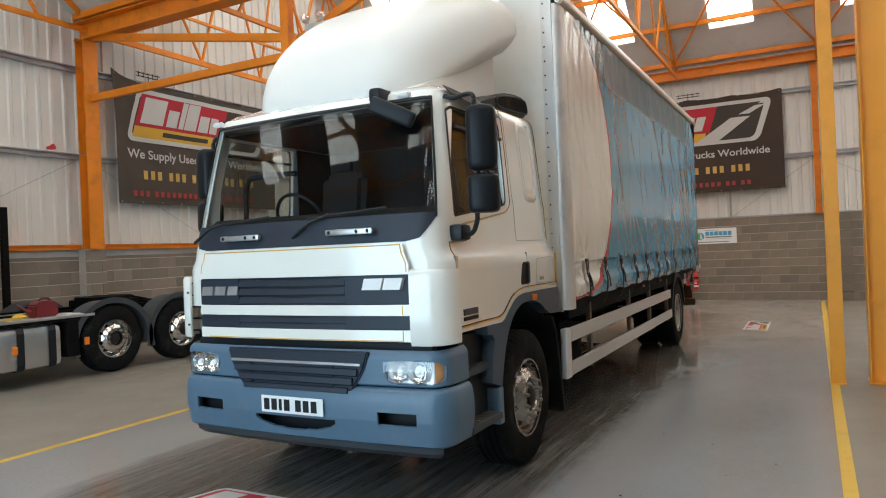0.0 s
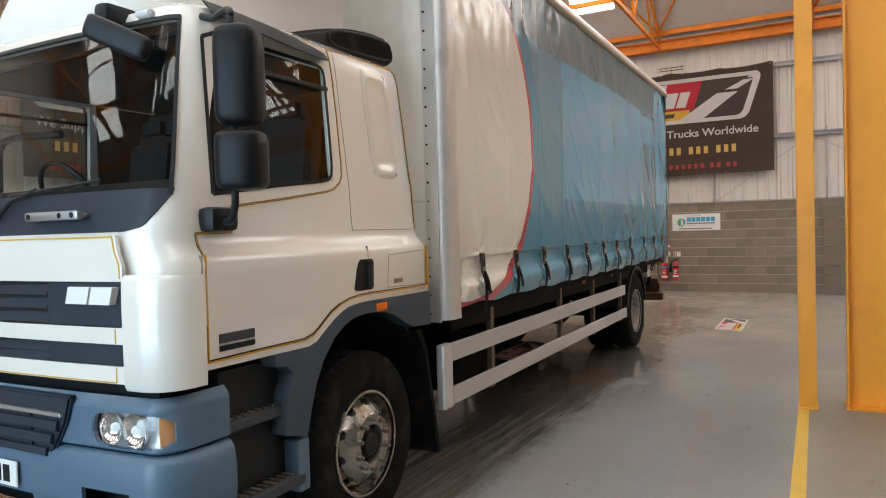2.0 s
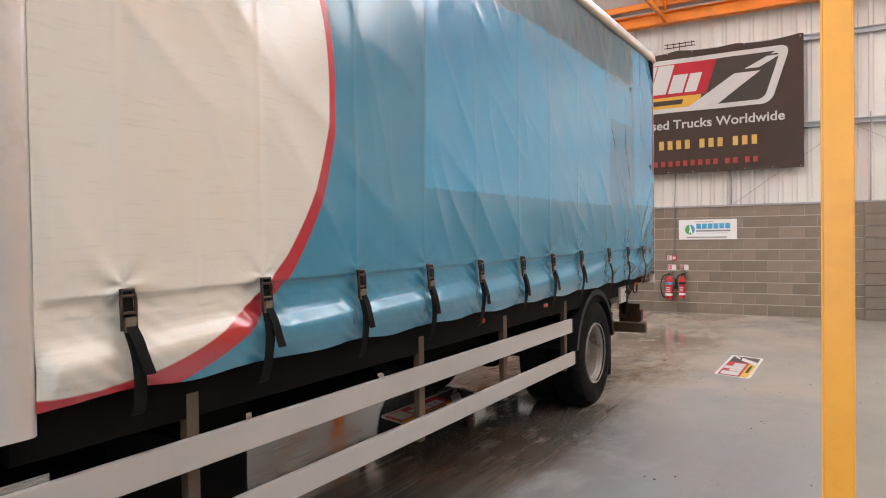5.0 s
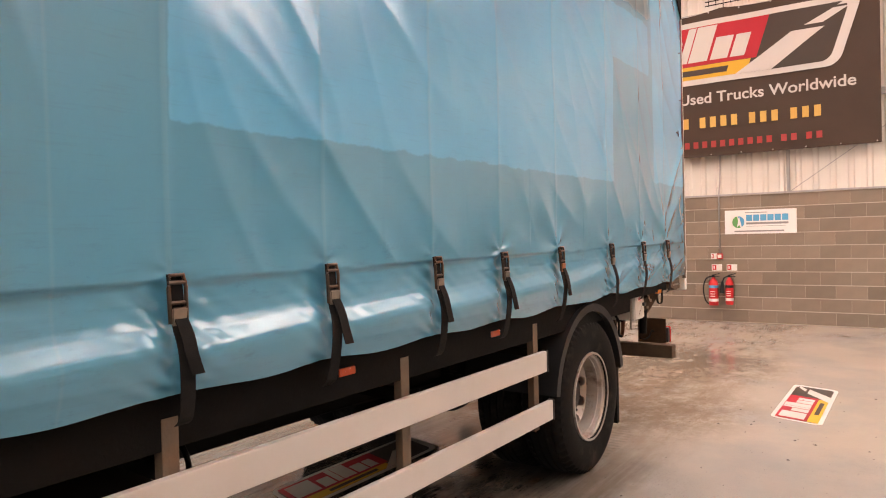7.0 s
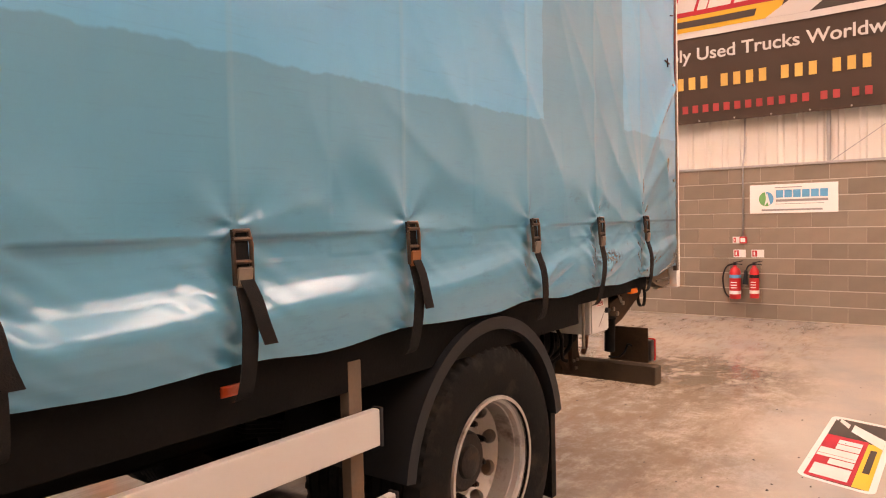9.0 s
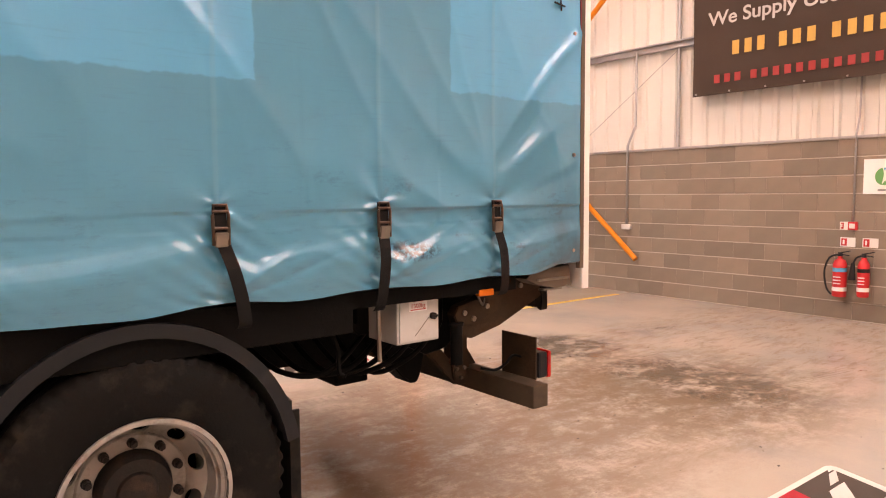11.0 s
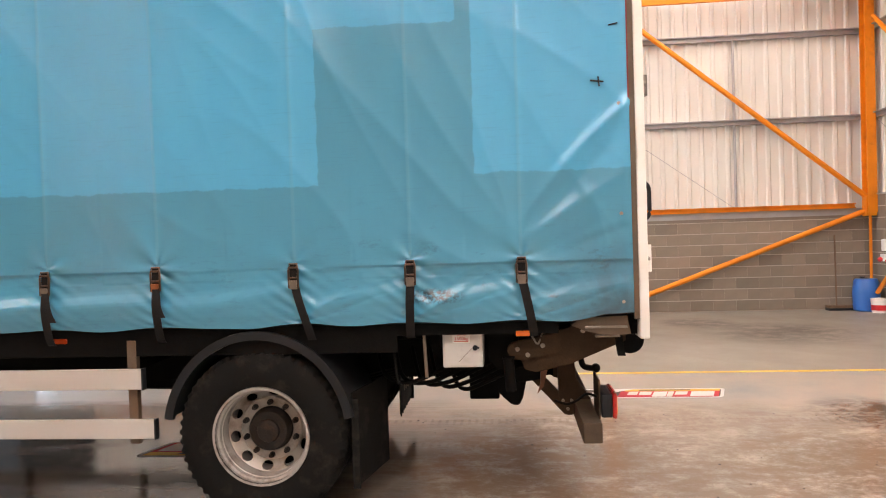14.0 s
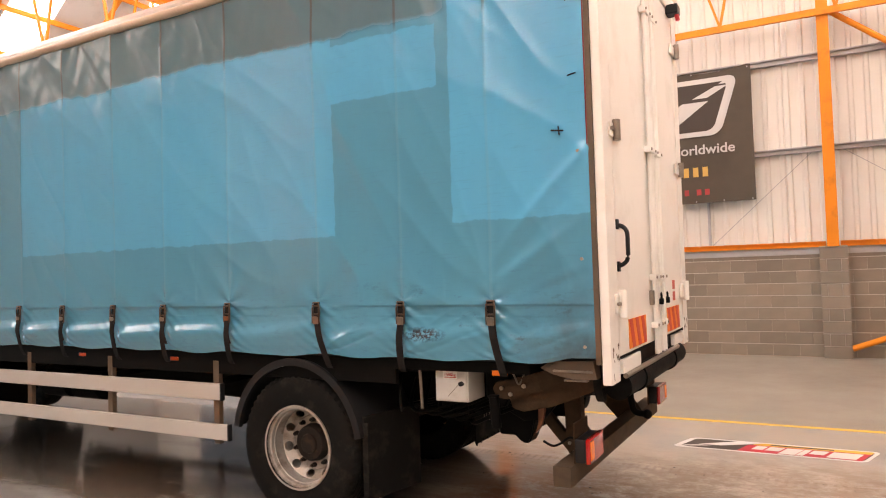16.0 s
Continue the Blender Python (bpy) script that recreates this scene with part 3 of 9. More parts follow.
# west wall, the gable
bm = B()
box(bm, (XW - 0.22, YS, 0), (XW - 0.004, YN, BLOCK_W))
wall_west = solo("wall_west", bm, MORTAR, "grey concrete block wall under white ribbed sheeting", "wall", kind="structure")
for lo, hi in ((YS, VALLEY), (VALLEY, YN)):
    for a, b in ((lo, (lo + hi) / 2), ((lo + hi) / 2, hi)):
        bm = cladding(B(), b - a, lambda s, a=a: roof_z(a + s), BLOCK_W)
        turn(bm, pose(XW - 0.12, a, 0, 0, 0, 90))
        part("cladding", bm, CLAD, wall_west, "white ribbed steel sheeting")
# east wall and the south wall with the vehicle door close the hall
# both walls are unseen; their dull grey holds down reflections in the curtain
bm = B()
box(bm, (XE, YS, 0), (XE + 0.2, YN, EAVE))
prism(bm, [(VALLEY, EAVE), (YN, EAVE), ((VALLEY + YN) / 2, roof_z((VALLEY + YN) / 2))], "x", XE, XE + 0.2)
prism(bm, [(YS, EAVE), (VALLEY, EAVE), ((VALLEY + YS) / 2, roof_z((VALLEY + YS) / 2))], "x", XE, XE + 0.2)
solo("wall_east", bm, DULLCLAD, "unseen dull grey wall closing the hall", "wall", kind="structure")
bm = B()
box(bm, (XW - 0.2, YS - 0.2, 0), (DOOR[0], YS, EAVE + 0.2))
box(bm, (DOOR[1], YS - 0.2, 0), (XE, YS, EAVE + 0.2))
box(bm, (DOOR[0], YS - 0.2, DOOR[2]), (DOOR[1], YS, EAVE + 0.2))
solo("wall_south", bm, DULLCLAD, "unseen dull grey wall with a wide vehicle doorway", "wall", kind="structure")

# flashing, sills and rails of the sheeted walls
bm = B()
box(bm, (XW, YN - 0.02, BLOCK_N), (XE, YN + 0.10, BLOCK_N + 0.03))
solo("trim", bm, GALV, "grey steel flashing on top of the block wall", "trim", kind="structure")
bm = B()
box(bm, (XW - 0.1, YS, BLOCK_W - 0.11), (XW + 0.012, 8.9, BLOCK_W + 0.02))
box(bm, (XW - 0.1, 9.36, BLOCK_W - 0.11), (XW + 0.012, 15.44, BLOCK_W + 0.02))
box(bm, (XW - 0.1, 15.92, BLOCK_W - 0.11), (XW + 0.012, YN, BLOCK_W + 0.02))
solo("trim", bm, GALV, "grey painted flashing on top of the block wall", "trim", kind="structure")
for a, b in ((YS, 8.98), (9.28, 15.55), (15.78, YN - 0.3)):
    bm = B()
    ibeam(bm, (XW + 0.02, a, BLOCK_W + 0.07), (XW + 0.02, b, BLOCK_W + 0.07), 0.10, 0.10)
    solo("sill_rail", bm, ORANGE, "orange painted steel rail on the block wall", "rail", kind="structure")
for z in (3.80, 5.50):
    bm = B()
    bar(bm, (XW - 0.06, YS, z), (XW - 0.06, YN, z), 0.10, 0.10)
    box(bm, (XW - 0.01, YS, z + 0.03), (XW + 0.06, YN, z + 0.05))
    solo("wall_rail", bm, GALV, "grey galvanised sheeting rail", "rail", kind="structure")
    bm = B()
    bar(bm, (XW, YN + 0.05, z), (XE, YN + 0.05, z), 0.10, 0.10)
    box(bm, (XW, YN - 0.06, z + 0.03), (XE, YN + 0.02, z + 0.05))
    solo("wall_rail", bm, GALV, "grey galvanised sheeting rail", "rail", kind="structure")
for x in (-9.62, -7.55, -5.4, -1.76, 3.0, 6.0):
    bm = B()
    rod(bm, (x, YN + 0.06, BLOCK_N), (x, YN + 0.06, 5.5), 0.028, 8)
    solo("sag_bar", bm, GALV, "thin grey steel hanger bar of the sheeting rails", "bar", kind="structure")
for y in (2.5, 5.8, 12.4, 13.57, 18.25):
    bm = B()
    rod(bm, (XW - 0.04, y, BLOCK_W), (XW - 0.04, y, 5.5), 0.028, 8)
    solo("sag_bar", bm, GALV, "thin grey steel hanger bar of the sheeting rails", "bar", kind="structure")
for a, b in (((XW, 9.3, 3.7), (XW, 12.4, BLOCK_W + 0.1)), ((XW, 8.9, 3.7), (XW, 5.8, BLOCK_W + 0.1)), ((XW, 15.4, 3.75), (XW, 13.6, BLOCK_W + 0.1)), ((XW, 15.9, 3.75), (XW, 18.2, BLOCK_W + 0.1)),
             ((-1.76, YN, BLOCK_N), (0.3, YN, 3.7)), ((0.5, YN, 3.7), (3.0, YN, BLOCK_N)), ((-12.0, YN, 3.7), (-9.6, YN, BLOCK_N)), ((-7.5, YN, BLOCK_N), (-5.4, YN, 3.7))):
    bm = B()
    rod(bm, a, b, 0.006, 6)
    solo("tie_wire", bm, GALV, "thin diagonal steel tie rod against the sheeting", "tie rod", kind="structure")

# ---- steel frame ----
for y, top in ((VALLEY, 6.1), (15.66, 6.5)):
    bm = B()
    ibeam(bm, (XW + 0.16, y, BLOCK_W + 0.02), (XW + 0.16, y, top), 0.24 if y < 10 else 0.20, 0.30 if y < 10 else 0.19, up=(1, 0, 0))
    solo("steel_column", bm, ORANGE, "orange painted steel column standing on a block pier", "column", kind="structure")
    bm = B()
    box(bm, (XW, y - 0.22, 0), (XW + 0.215, y + 0.22, BLOCK_W + 0.03))
    pier = solo("pier", bm, MORTAR, "grey concrete block pier", "pier", kind="structure")
    for k in range(9):
        hw = 0.22 + 0.004
        cuts = (-hw, hw) if k % 2 == 0 else (-hw, -hw + 0.11, hw - 0.11, hw)
        for a, b in zip(cuts, cuts[1:]):
            bm = B()
            box(bm, (XW, y + a + 0.005, k * 0.222 + 0.008), (XW + 0.225, y + b - 0.005, k * 0.222 + 0.215), 0.004)
            part("brick", bm, BLOCK, pier)
bm = B()
ibeam(bm, (XW + 0.18, YN - 0.09, 1.90), (XW + 0.18, YN - 0.09, 6.4), 0.24, 0.17, up=(1, 0, 0))
box(bm, (XW + 0.10, YN - 0.20, 1.84), (XW + 0.28, YN - 0.01, 2.22))
rod(bm, (XW + 0.20, YN - 0.10, 0), (XW + 0.20, YN - 0.10, 1.90), 0.028, 8)
solo("steel_column", bm, ORANGE, "orange painted corner column with a thin drain pipe below", "column", kind="structure")
bm = B()
ibeam(bm, (0.36, YN - 0.10, BLOCK_N), (0.36, YN - 0.10, 6.2), 0.15, 0.18, up=(1, 0, 0))
solo("steel_column", bm, ORANGE, "slim orange wall column standing on the block wall", "column", kind="structure")
bm = B()
box(bm, (0.330, 9.345, 0), (0.455, 9.355, 9.0))
channel = solo("channel_post", bm, YELLOWORANGE, "yellow-orange painted steel channel post bolted to the floor", "post", kind="structure")
for x in (0.318, 0.455):
    bm = B()
    box(bm, (x, 9.34, 0), (x + 0.012, 9.54, 9.0), 0.003)
    part("flange", bm, YELLOWORANGE, channel)
for z in (1.1, 1.35, 3.2, 3.45, 3.7, 4.4):
    for x, dz in ((0.44, 0.0), (0.35, 0.4)):
        bm = B()
        rod(bm, (x, 9.345, z + dz), (x, 9.333, z + dz), 0.009, 8)
        part("bolt", bm, YELLOWORANGE, channel)
bm = B()
box(bm, (0.31, 9.325, 0), (0.475, 9.55, 0.012))
part("foot_plate", bm, YELLOWORANGE, channel)
bm = B()
box(bm, (0.715, 9.44, 0), (0.727, 9.80, 9.0))
box(bm, (0.727, 9.60, 0), (1.50, 9.615, 9.0))
box(bm, (1.50, 9.44, 0), (1.515, 9.80, 9.0))
box(bm, (0.70, 9.43, 0), (1.53, 9.81, 0.010))
solo("steel_column", bm, YELLOWORANGE, "broad orange painted steel column on a floor plate", "column", kind="structure")

# eave beams, valley girder, cross bracing
bm = B()
ibeam(bm, (XW, YN - 0.14, 6.28), (XE, YN - 0.14, 6.28), 0.26, 0.22)
solo("eave_beam", bm, ORANGE, "orange painted eave beam on the north wall", "beam", kind="structure")
girder = thing("valley_girder", "orange lattice girder under the roof valley", "girder", (XW, VALLEY, 4.9), kind="structure")
bm = B()
ibeam(bm, (XW, VALLEY, 6.22), (XE, VALLEY, 6.22), 0.36, 0.30)
part("top_chord", bm, ORANGE, girder)
bm = B()
bar(bm, (XW + 0.1, VALLEY, 4.92), (0.4, VALLEY, 4.92), 0.10, 0.13)
part("bottom_chord", bm, ORANGE, girder)
for x in (-7.15, -1.9):
    bm = B()
    bar(bm, (x, VALLEY, 4.86), (x, VALLEY, 6.05), 0.15, 0.15, up=(0, 1, 0))
    part("hanger", bm, ORANGE, girder)
for a, b in (((-11.9, 6.08), (-7.15, 5.22)), ((-7.15, 5.05), (-4.5, 6.05)), ((-4.5, 6.05), (-1.9, 5.0)), ((-1.9, 5.1), (0.4, 6.0))):
    bm = B()
    bar(bm, (a[0], VALLEY, a[1]), (b[0], VALLEY, b[1]), 0.08, 0.13)
    part("diagonal", bm, ORANGE, girder)
for p, q in (((-11.83, YN - 0.12, 5.64), (-6.0, YN - 0.12, 0.56)), ((-11.72, YN - 0.19, 0.37), (-6.0, YN - 0.19, 5.20))):
    bm = B()
    rod(bm, p, q, 0.042, 12)
    solo("cross_brace", bm, ORANGE, "orange tubular cross brace on the north wall", "brace", kind="structure")
for p, q in (((XW + 0.16, 15.75, 6.25), (XW + 0.16, YN - 0.15, 2.22)), ((XW + 0.16, 15.88, 0.18), (XW + 0.16, YN - 0.12, 1.96))):
    bm = B()
    rod(bm, p, q, 0.052, 12)
    solo("cross_brace", bm, ORANGE, "orange tubular wall brace beside the pier", "brace", kind="structure")

# roof trusses
for lo, hi in ((VALLEY, YN - 0.1), (YS, VALLEY)):
    mid = (lo + hi) / 2
    for x in TRUSS_X:
        tr = thing("roof_truss", "orange lattice roof truss of light steel sections", "truss", (x, lo, EAVE), kind="structure")
        for name, a, b in (("bottom_chord", (lo, 6.25), (hi, 6.25)), ("rafter", (lo, EAVE + 0.05), (mid, roof_z(mid) - 0.2)), ("rafter", (hi, EAVE + 0.05), (mid, roof_z(mid) - 0.2))):
            bm = B()
            bar(bm, (x, *a), (x, *b), 0.06, 0.09)
            part(name, bm, ORANGE, tr)
        n = 6
        for k in range(n):
            for s in (0, 1):
                f0, f1 = (k + 0.5) / n, (k + 1) / n
                y0 = lo + (hi - lo) * f0
                yk = lo + (hi - lo) * (k + s) / n
                if yk in (lo, hi):
                    continue
                bm = B()
                bar(bm, (x, y0, 6.27), (x, yk, EAVE + SLOPE * min(yk - lo, hi - yk)), 0.045, 0.045)
                part("web", bm, ORANGE, tr)
    for side in (-1, 1):
        for k in range(6):
            f = k / 6
            y = (lo if side < 0 else hi) + (mid - (lo if side < 0 else hi)) * f
            y = y - side * 0.12
            bm = B()
            bar(bm, (XW, y, roof_z(y) - 0.10), (XE, y, roof_z(y) - 0.10), 0.06, 0.12)
            solo("purlin", bm, ORANGE, "orange painted roof purlin", "purlin", kind="structure")
for x0, x1 in zip(TRUSS_X, TRUSS_X[1:]):
    bm = B()
    ya, yb = YN - 0.3, YN - 2.3
    bar(bm, (x0, ya, roof_z(ya) - 0.16), (x0 + 1.55, yb, roof_z(yb) - 0.16), 0.04, 0.04)
    bar(bm, (x1, ya, roof_z(ya) - 0.16), (x1 - 1.55, yb, roof_z(yb) - 0.16), 0.04, 0.04)
    solo("wind_brace", bm, ORANGE, "thin orange diagonal under the roof", "brace", kind="structure")
# gable truss webs along the west wall
bm = B()
bar(bm, (XW + 0.30, VALLEY, 6.18), (XW + 0.30, YN, 6.18), 0.07, 0.07)
bar(bm, (XW + 0.30, VALLEY, 7.15), (XW + 0.30, YN, 7.15), 0.06, 0.06)
solo("gable_rail", bm, ORANGE, "orange steel rails across the gable", "rail", kind="structure")

# roof: sheets with translucent strips
SKY_X = [-11.0 + 3.0 * k for k in range(8)]
bm_roof = B()
for lo, hi in ((VALLEY, YN), (YS, VALLEY)):
    mid = (lo + hi) / 2
    for a in (lo, hi):
        def slab(bm, xa, xb, f0, f1, thick, lift=0.0):
            ya, yb = a + (mid - a) * f0, a + (mid - a) * f1
            za, zb = roof_z(ya) if f0 else EAVE + 0.12, EAVE + 0.12 + SLOPE * abs(yb - a)
            prism(bm, [(ya, za + lift), (yb, zb + lift), (yb, zb + lift + thick), (ya, za + lift + thick)], "x", xa, xb)
        x = XW - 0.3
        # the south bay's unseen strips beyond x = 4 are left out to dim it
        for s in SKY_X if lo == VALLEY else SKY_X[:6]:
            slab(bm_roof, x, s, 0, 1, 0.08)
            f_low = 0.15 if a != YS else 0.085
            # unseen strips at x = 4 and 7 widened, extra glow for the curtain's sheen
            wide = 2.1 if a == YN and 3 < s < 9 else 1.06
            slab(bm_roof, s, s + wide, 0, f_low, 0.08)
            slab(bm_roof, s, s + wide, 0.84, 1, 0.08)
            x = s + wide
            bm = B()
            slab(bm, s, s + wide, f_low, 0.84, 0.01, 0.03)
            tagged(new("skylight", mesh_of("skylight", bm, SKYPANE)), "translucent roof light bright with daylight", "skylight", "roof lights", "structure")
        slab(bm_roof, x, XE + 0.3, 0, 1, 0.08)
solo("ceiling", bm_roof, ROOFIN, "pale grey roof lining under the roof sheets", "ceiling", kind="structure")


# ---- the lorry ----
XC, XS, XF = -2.985, -1.755, -4.215          # middle, near curtain, far side
Y0, Y1 = 6.40, 14.40                         # the body's front and rear
DECK, TOP = 1.15, 4.02
lorry = thing("curtainside_lorry", "white and blue curtainside lorry with blue-grey bumper on painted floor", "lorry", (XC, 9.0, 0))


def holed_disc(bm, r0, r1, n, rc, hr, ht, depth, x_of, turn0=0.0):
    """A wheel disc between two radii with n oval holes; x_of gives its dish."""
    fs = []
    for k in range(n):
        mid = turn0 + 2 * math.pi * k / n
        half = math.pi / n
        m = 6
        border = []
        for i in range(m):
            border.append((r1, mid - half + 2 * half * i / m))
        for i in range(m):
            border.append((r1 + (r0 - r1) * i / m, mid + half))
        for i in range(m):
            border.append((r0, mid + half - 2 * half * i / m))
        for i in range(m):
            border.append((r0 + (r1 - r0) * i / m, mid - half))
        outer, inner, deep = [], [], []
        for r, a in border:
            u, v = r - rc, (a - mid) * rc
            ang = math.atan2(u / hr, v / ht)
            hr_, ha_ = rc + hr * math.sin(ang), mid + ht * math.cos(ang) / rc
            outer.append(bm.verts.new((x_of(r), r * math.cos(a), r * math.sin(a))))
            inner.append(bm.verts.new((x_of(hr_), hr_ * math.cos(ha_), hr_ * math.sin(ha_))))
            deep.append(bm.verts.new((x_of(hr_) - depth, hr_ * math.cos(ha_), hr_ * math.sin(ha_))))
        c = len(border)
        for i in range(c):
            j = (i + 1) % c
            fs.append(bm.faces.new((outer[i], outer[j], inner[j], inner[i])))
            fs.append(bm.faces.new((inner[i], inner[j], deep[j], deep[i])))
    bmesh.ops.remove_doubles(bm, verts=bm.verts, dist=0.0004)
    bmesh.ops.recalc_face_normals(bm, faces=bm.faces)
    return bm


def tyre_mesh(bm, x_out, width, r=0.525, rim=0.297):
    """A tyre whose outer face is at x_out, with a ribbed tread and notched shoulders."""
    w = width
    prof = [(-0.018, rim - 0.01, 0), (-0.004, rim + 0.012, 0), (0.006, rim + 0.05, 0), (0.012, 0.40, 0), (0.006, 0.455, 0), (-0.006, 0.495, 0), (-0.020, r - 0.012, 1), (-0.032, r, 1)]
    k = 0.032
    for g in range(4):
        a = k + 0.008 + (w - 2 * k - 0.016) * (g + 0.5) / 4
        prof += [(-a + 0.007, r, 0), (-a + 0.004, r - 0.012, 0), (-a - 0.004, r - 0.012, 0), (-a - 0.007, r, 0)]
    prof += [(-w + 0.032, r, 1), (-w + 0.020, r - 0.012, 1), (-w + 0.006, 0.495, 0), (-w - 0.010, 0.40, 0), (-w - 0.004, rim + 0.02, 0), (-w + 0.02, rim - 0.01, 0)]
    seg = 224
    rings = []
    for a, rad, notch in prof:
        ring = []
        for s in range(seg):
            rr = rad - (0.014 if notch and s % 4 < 2 else 0)
            t = 2 * math.pi * s / seg
            ring.append(bm.verts.new((x_out + a, rr * math.cos(t), rr * math.sin(t))))
        rings.append(ring)
    for a, b in zip(rings, rings[1:]):
        for s in range(seg):
            bm.faces.new((a[s], b[s], b[(s + 1) % seg], a[(s + 1) % seg]))
    bmesh.ops.recalc_face_normals(bm, faces=bm.faces)
    return bm


def wheel(owner, at, side, dual, rim_mat, label):
    """A wheel with its outer face at x = at[0]; side 1 faces +x, -1 faces -x."""
    place = Matrix.Translation(at) @ (Matrix.Identity(4) if side > 0 else Matrix.Rotation(math.pi, 4, "Z"))
    if dual:
        dish = lambda r: -0.205 + 0.055 * ((r - 0.2) / 0.058)
    else:
        dish = lambda r: 0.028 - 0.110 * max(0.0, (r - 0.175) / 0.09) ** 1.5
    bm = B()
    if dual:
        disc_bm = holed_disc(B(), 0.2, 0.260, 10, 0.231, 0.0245, 0.036, 0.02, dish, 0.2)
        lathe(disc_bm, [(-0.205, 0.138), (-0.199, 0.142), (-0.199, 0.192), (-0.205, 0.2)], seg=48)
        bmesh.ops.transform(disc_bm, matrix=place, verts=disc_bm.verts)
        lathe(bm, [(0.004, 0.286), (0.004, 0.301), (-0.012, 0.303), (-0.016, 0.290), (-0.03, 0.284), (-0.036, 0.272), (-0.06, 0.268), (-0.064, 0.263), (-0.15, 0.260), (-0.27, 0.258)], seg=48)
    else:
        holed_disc(bm, 0.175, 0.265, 10, 0.233, 0.020, 0.028, 0.04, dish, 0.2)
        lathe(bm, [(0.004, 0.286), (0.004, 0.301), (-0.012, 0.303), (-0.016, 0.290), (-0.040, 0.284), (-0.085, 0.266), (-0.14, 0.26)], seg=48)
        lathe(bm, [(0.028, 0.175), (0.034, 0.168), (0.034, 0.112), (0.014, 0.104), (-0.04, 0.098)], seg=40)
    bmesh.ops.transform(bm, matrix=place, verts=bm.verts)
    w = part("wheel", bm, rim_mat, owner, label, smooth=35)
    if dual:
        part("disc", disc_bm, WHEELDISC, w, "dirty dished wheel disc with oval holes, darkened for shade", smooth=35)
    bm = tyre_mesh(B(), 0, 0.29)
    bmesh.ops.transform(bm, matrix=place, verts=bm.verts)
    part("tyre", bm, RUBBER, w, "worn black truck tyre", smooth=40)
    if dual:
        bm = tyre_mesh(B(), -0.335, 0.29)
        bmesh.ops.transform(bm, matrix=place, verts=bm.verts)
        part("tyre", bm, RUBBER, w, "worn black truck tyre", smooth=40)
    bm = B()
    if dual:
        lathe(bm, [(-0.205, 0.139), (-0.19, 0.137), (-0.15, 0.129), (-0.138, 0.118), (-0.136, 0.074), (-0.122, 0.068), (-0.117, 0.058), (-0.117, 0.0)], seg=32)
    else:
        lathe(bm, [(-0.03, 0.104), (0.0, 0.085), (0.006, 0.07), (0.034, 0.064), (0.040, 0.05), (0.040, 0.0)], seg=32)
    bmesh.ops.transform(bm, matrix=place, verts=bm.verts)
    part("hub", bm, HUBBLACK, w, "greasy wheel hub", smooth=35)
    rb = 0.1675 if dual else 0.142
    xb = -0.200 if dual else 0.022
    for k in range(10):
        a = 2 * math.pi * (k + 0.5) / 10
        bm = B()
        c, s = rb * math.cos(a), rb * math.sin(a)
        rod(bm, (xb, c, s), (xb + 0.012, c, s), 0.018, 12)
        rod(bm, (xb + 0.012, c, s), (xb + 0.034, c, s), 0.016, 6)
        rod(bm, (xb + 0.034, c, s), (xb + 0.046, c, s), 0.010, 8)
        bmesh.ops.transform(bm, matrix=place, verts=bm.verts)
        part("wheel_nut", bm, HUBBLACK if dual else BUCKLE, w)
    # the barrel's dark back and the brake drum behind the holes
    bm = B()
    back = 0.30 if dual else 0.22
    lathe(bm, [(-back, 0.0), (-back, 0.24 if dual else 0.215), (-back - 0.08, 0.245 if dual else 0.22)], seg=28)
    bmesh.ops.transform(bm, matrix=place, verts=bm.verts)
    part("brake_drum", bm, DARKSTEEL, w)
    return w


WY_F, WY_R, WZ = 5.44, 12.15, 0.525
wheel(lorry, (-1.82, WY_F, WZ), 1, False, FRONTRIM, "worn silver front wheel with bright nuts")
wheel(lorry, (2 * XC + 1.82, WY_F, WZ), -1, False, FRONTRIM, "worn silver front wheel with bright nuts")
wheel(lorry, (-1.79, WY_R, WZ), 1, True, WHEELSILVER, "silver twin rear wheel with a deep dish")
wheel(lorry, (2 * XC + 1.79, WY_R, WZ), -1, True, WHEELSILVER, "silver twin rear wheel with a deep dish")

# chassis
for s in (-1, 1):
    bm = B()
    xa, xb, xi = XC + s * 0.455, XC + s * 0.38, XC + s * 0.445
    prism(bm, [(xa, 0.73), (xa, 0.99), (xb, 0.99), (xb, 0.98), (xi, 0.98), (xi, 0.74), (xb, 0.74), (xb, 0.73)], "y", 4.4, 13.95)
    part("chassis_rail", bm, DARKSTEEL, lorry)
for y in (5.0, 6.6, 7.9, 9.2, 10.4, 11.5, 12.8, 13.9):
    bm = B()
    box(bm, (XC - 0.42, y - 0.04, 0.80), (XC + 0.42, y + 0.04, 0.93))
    part("cross_member", bm, DARKSTEEL, lorry)
for y in [6.6 + 0.55 * k for k in range(14)]:
    bm = B()
    box(bm, (XF + 0.30, y - 0.03, 1.00), (XS - 0.30, y + 0.03, 1.12))
    part("body_bearer", bm, DARKSTEEL, lorry)
bm = B()
box(bm, (XF + 0.05, Y0, 1.12), (XS - 0.05, Y1 - 0.45, DECK + 0.04))
box(bm, (XF + 0.30, Y1 - 0.46, 1.13), (XS - 0.30, Y1 - 0.02, DECK + 0.05))
part("body_floor", bm, DARKSTEEL, lorry, "black body floor on steel bearers")
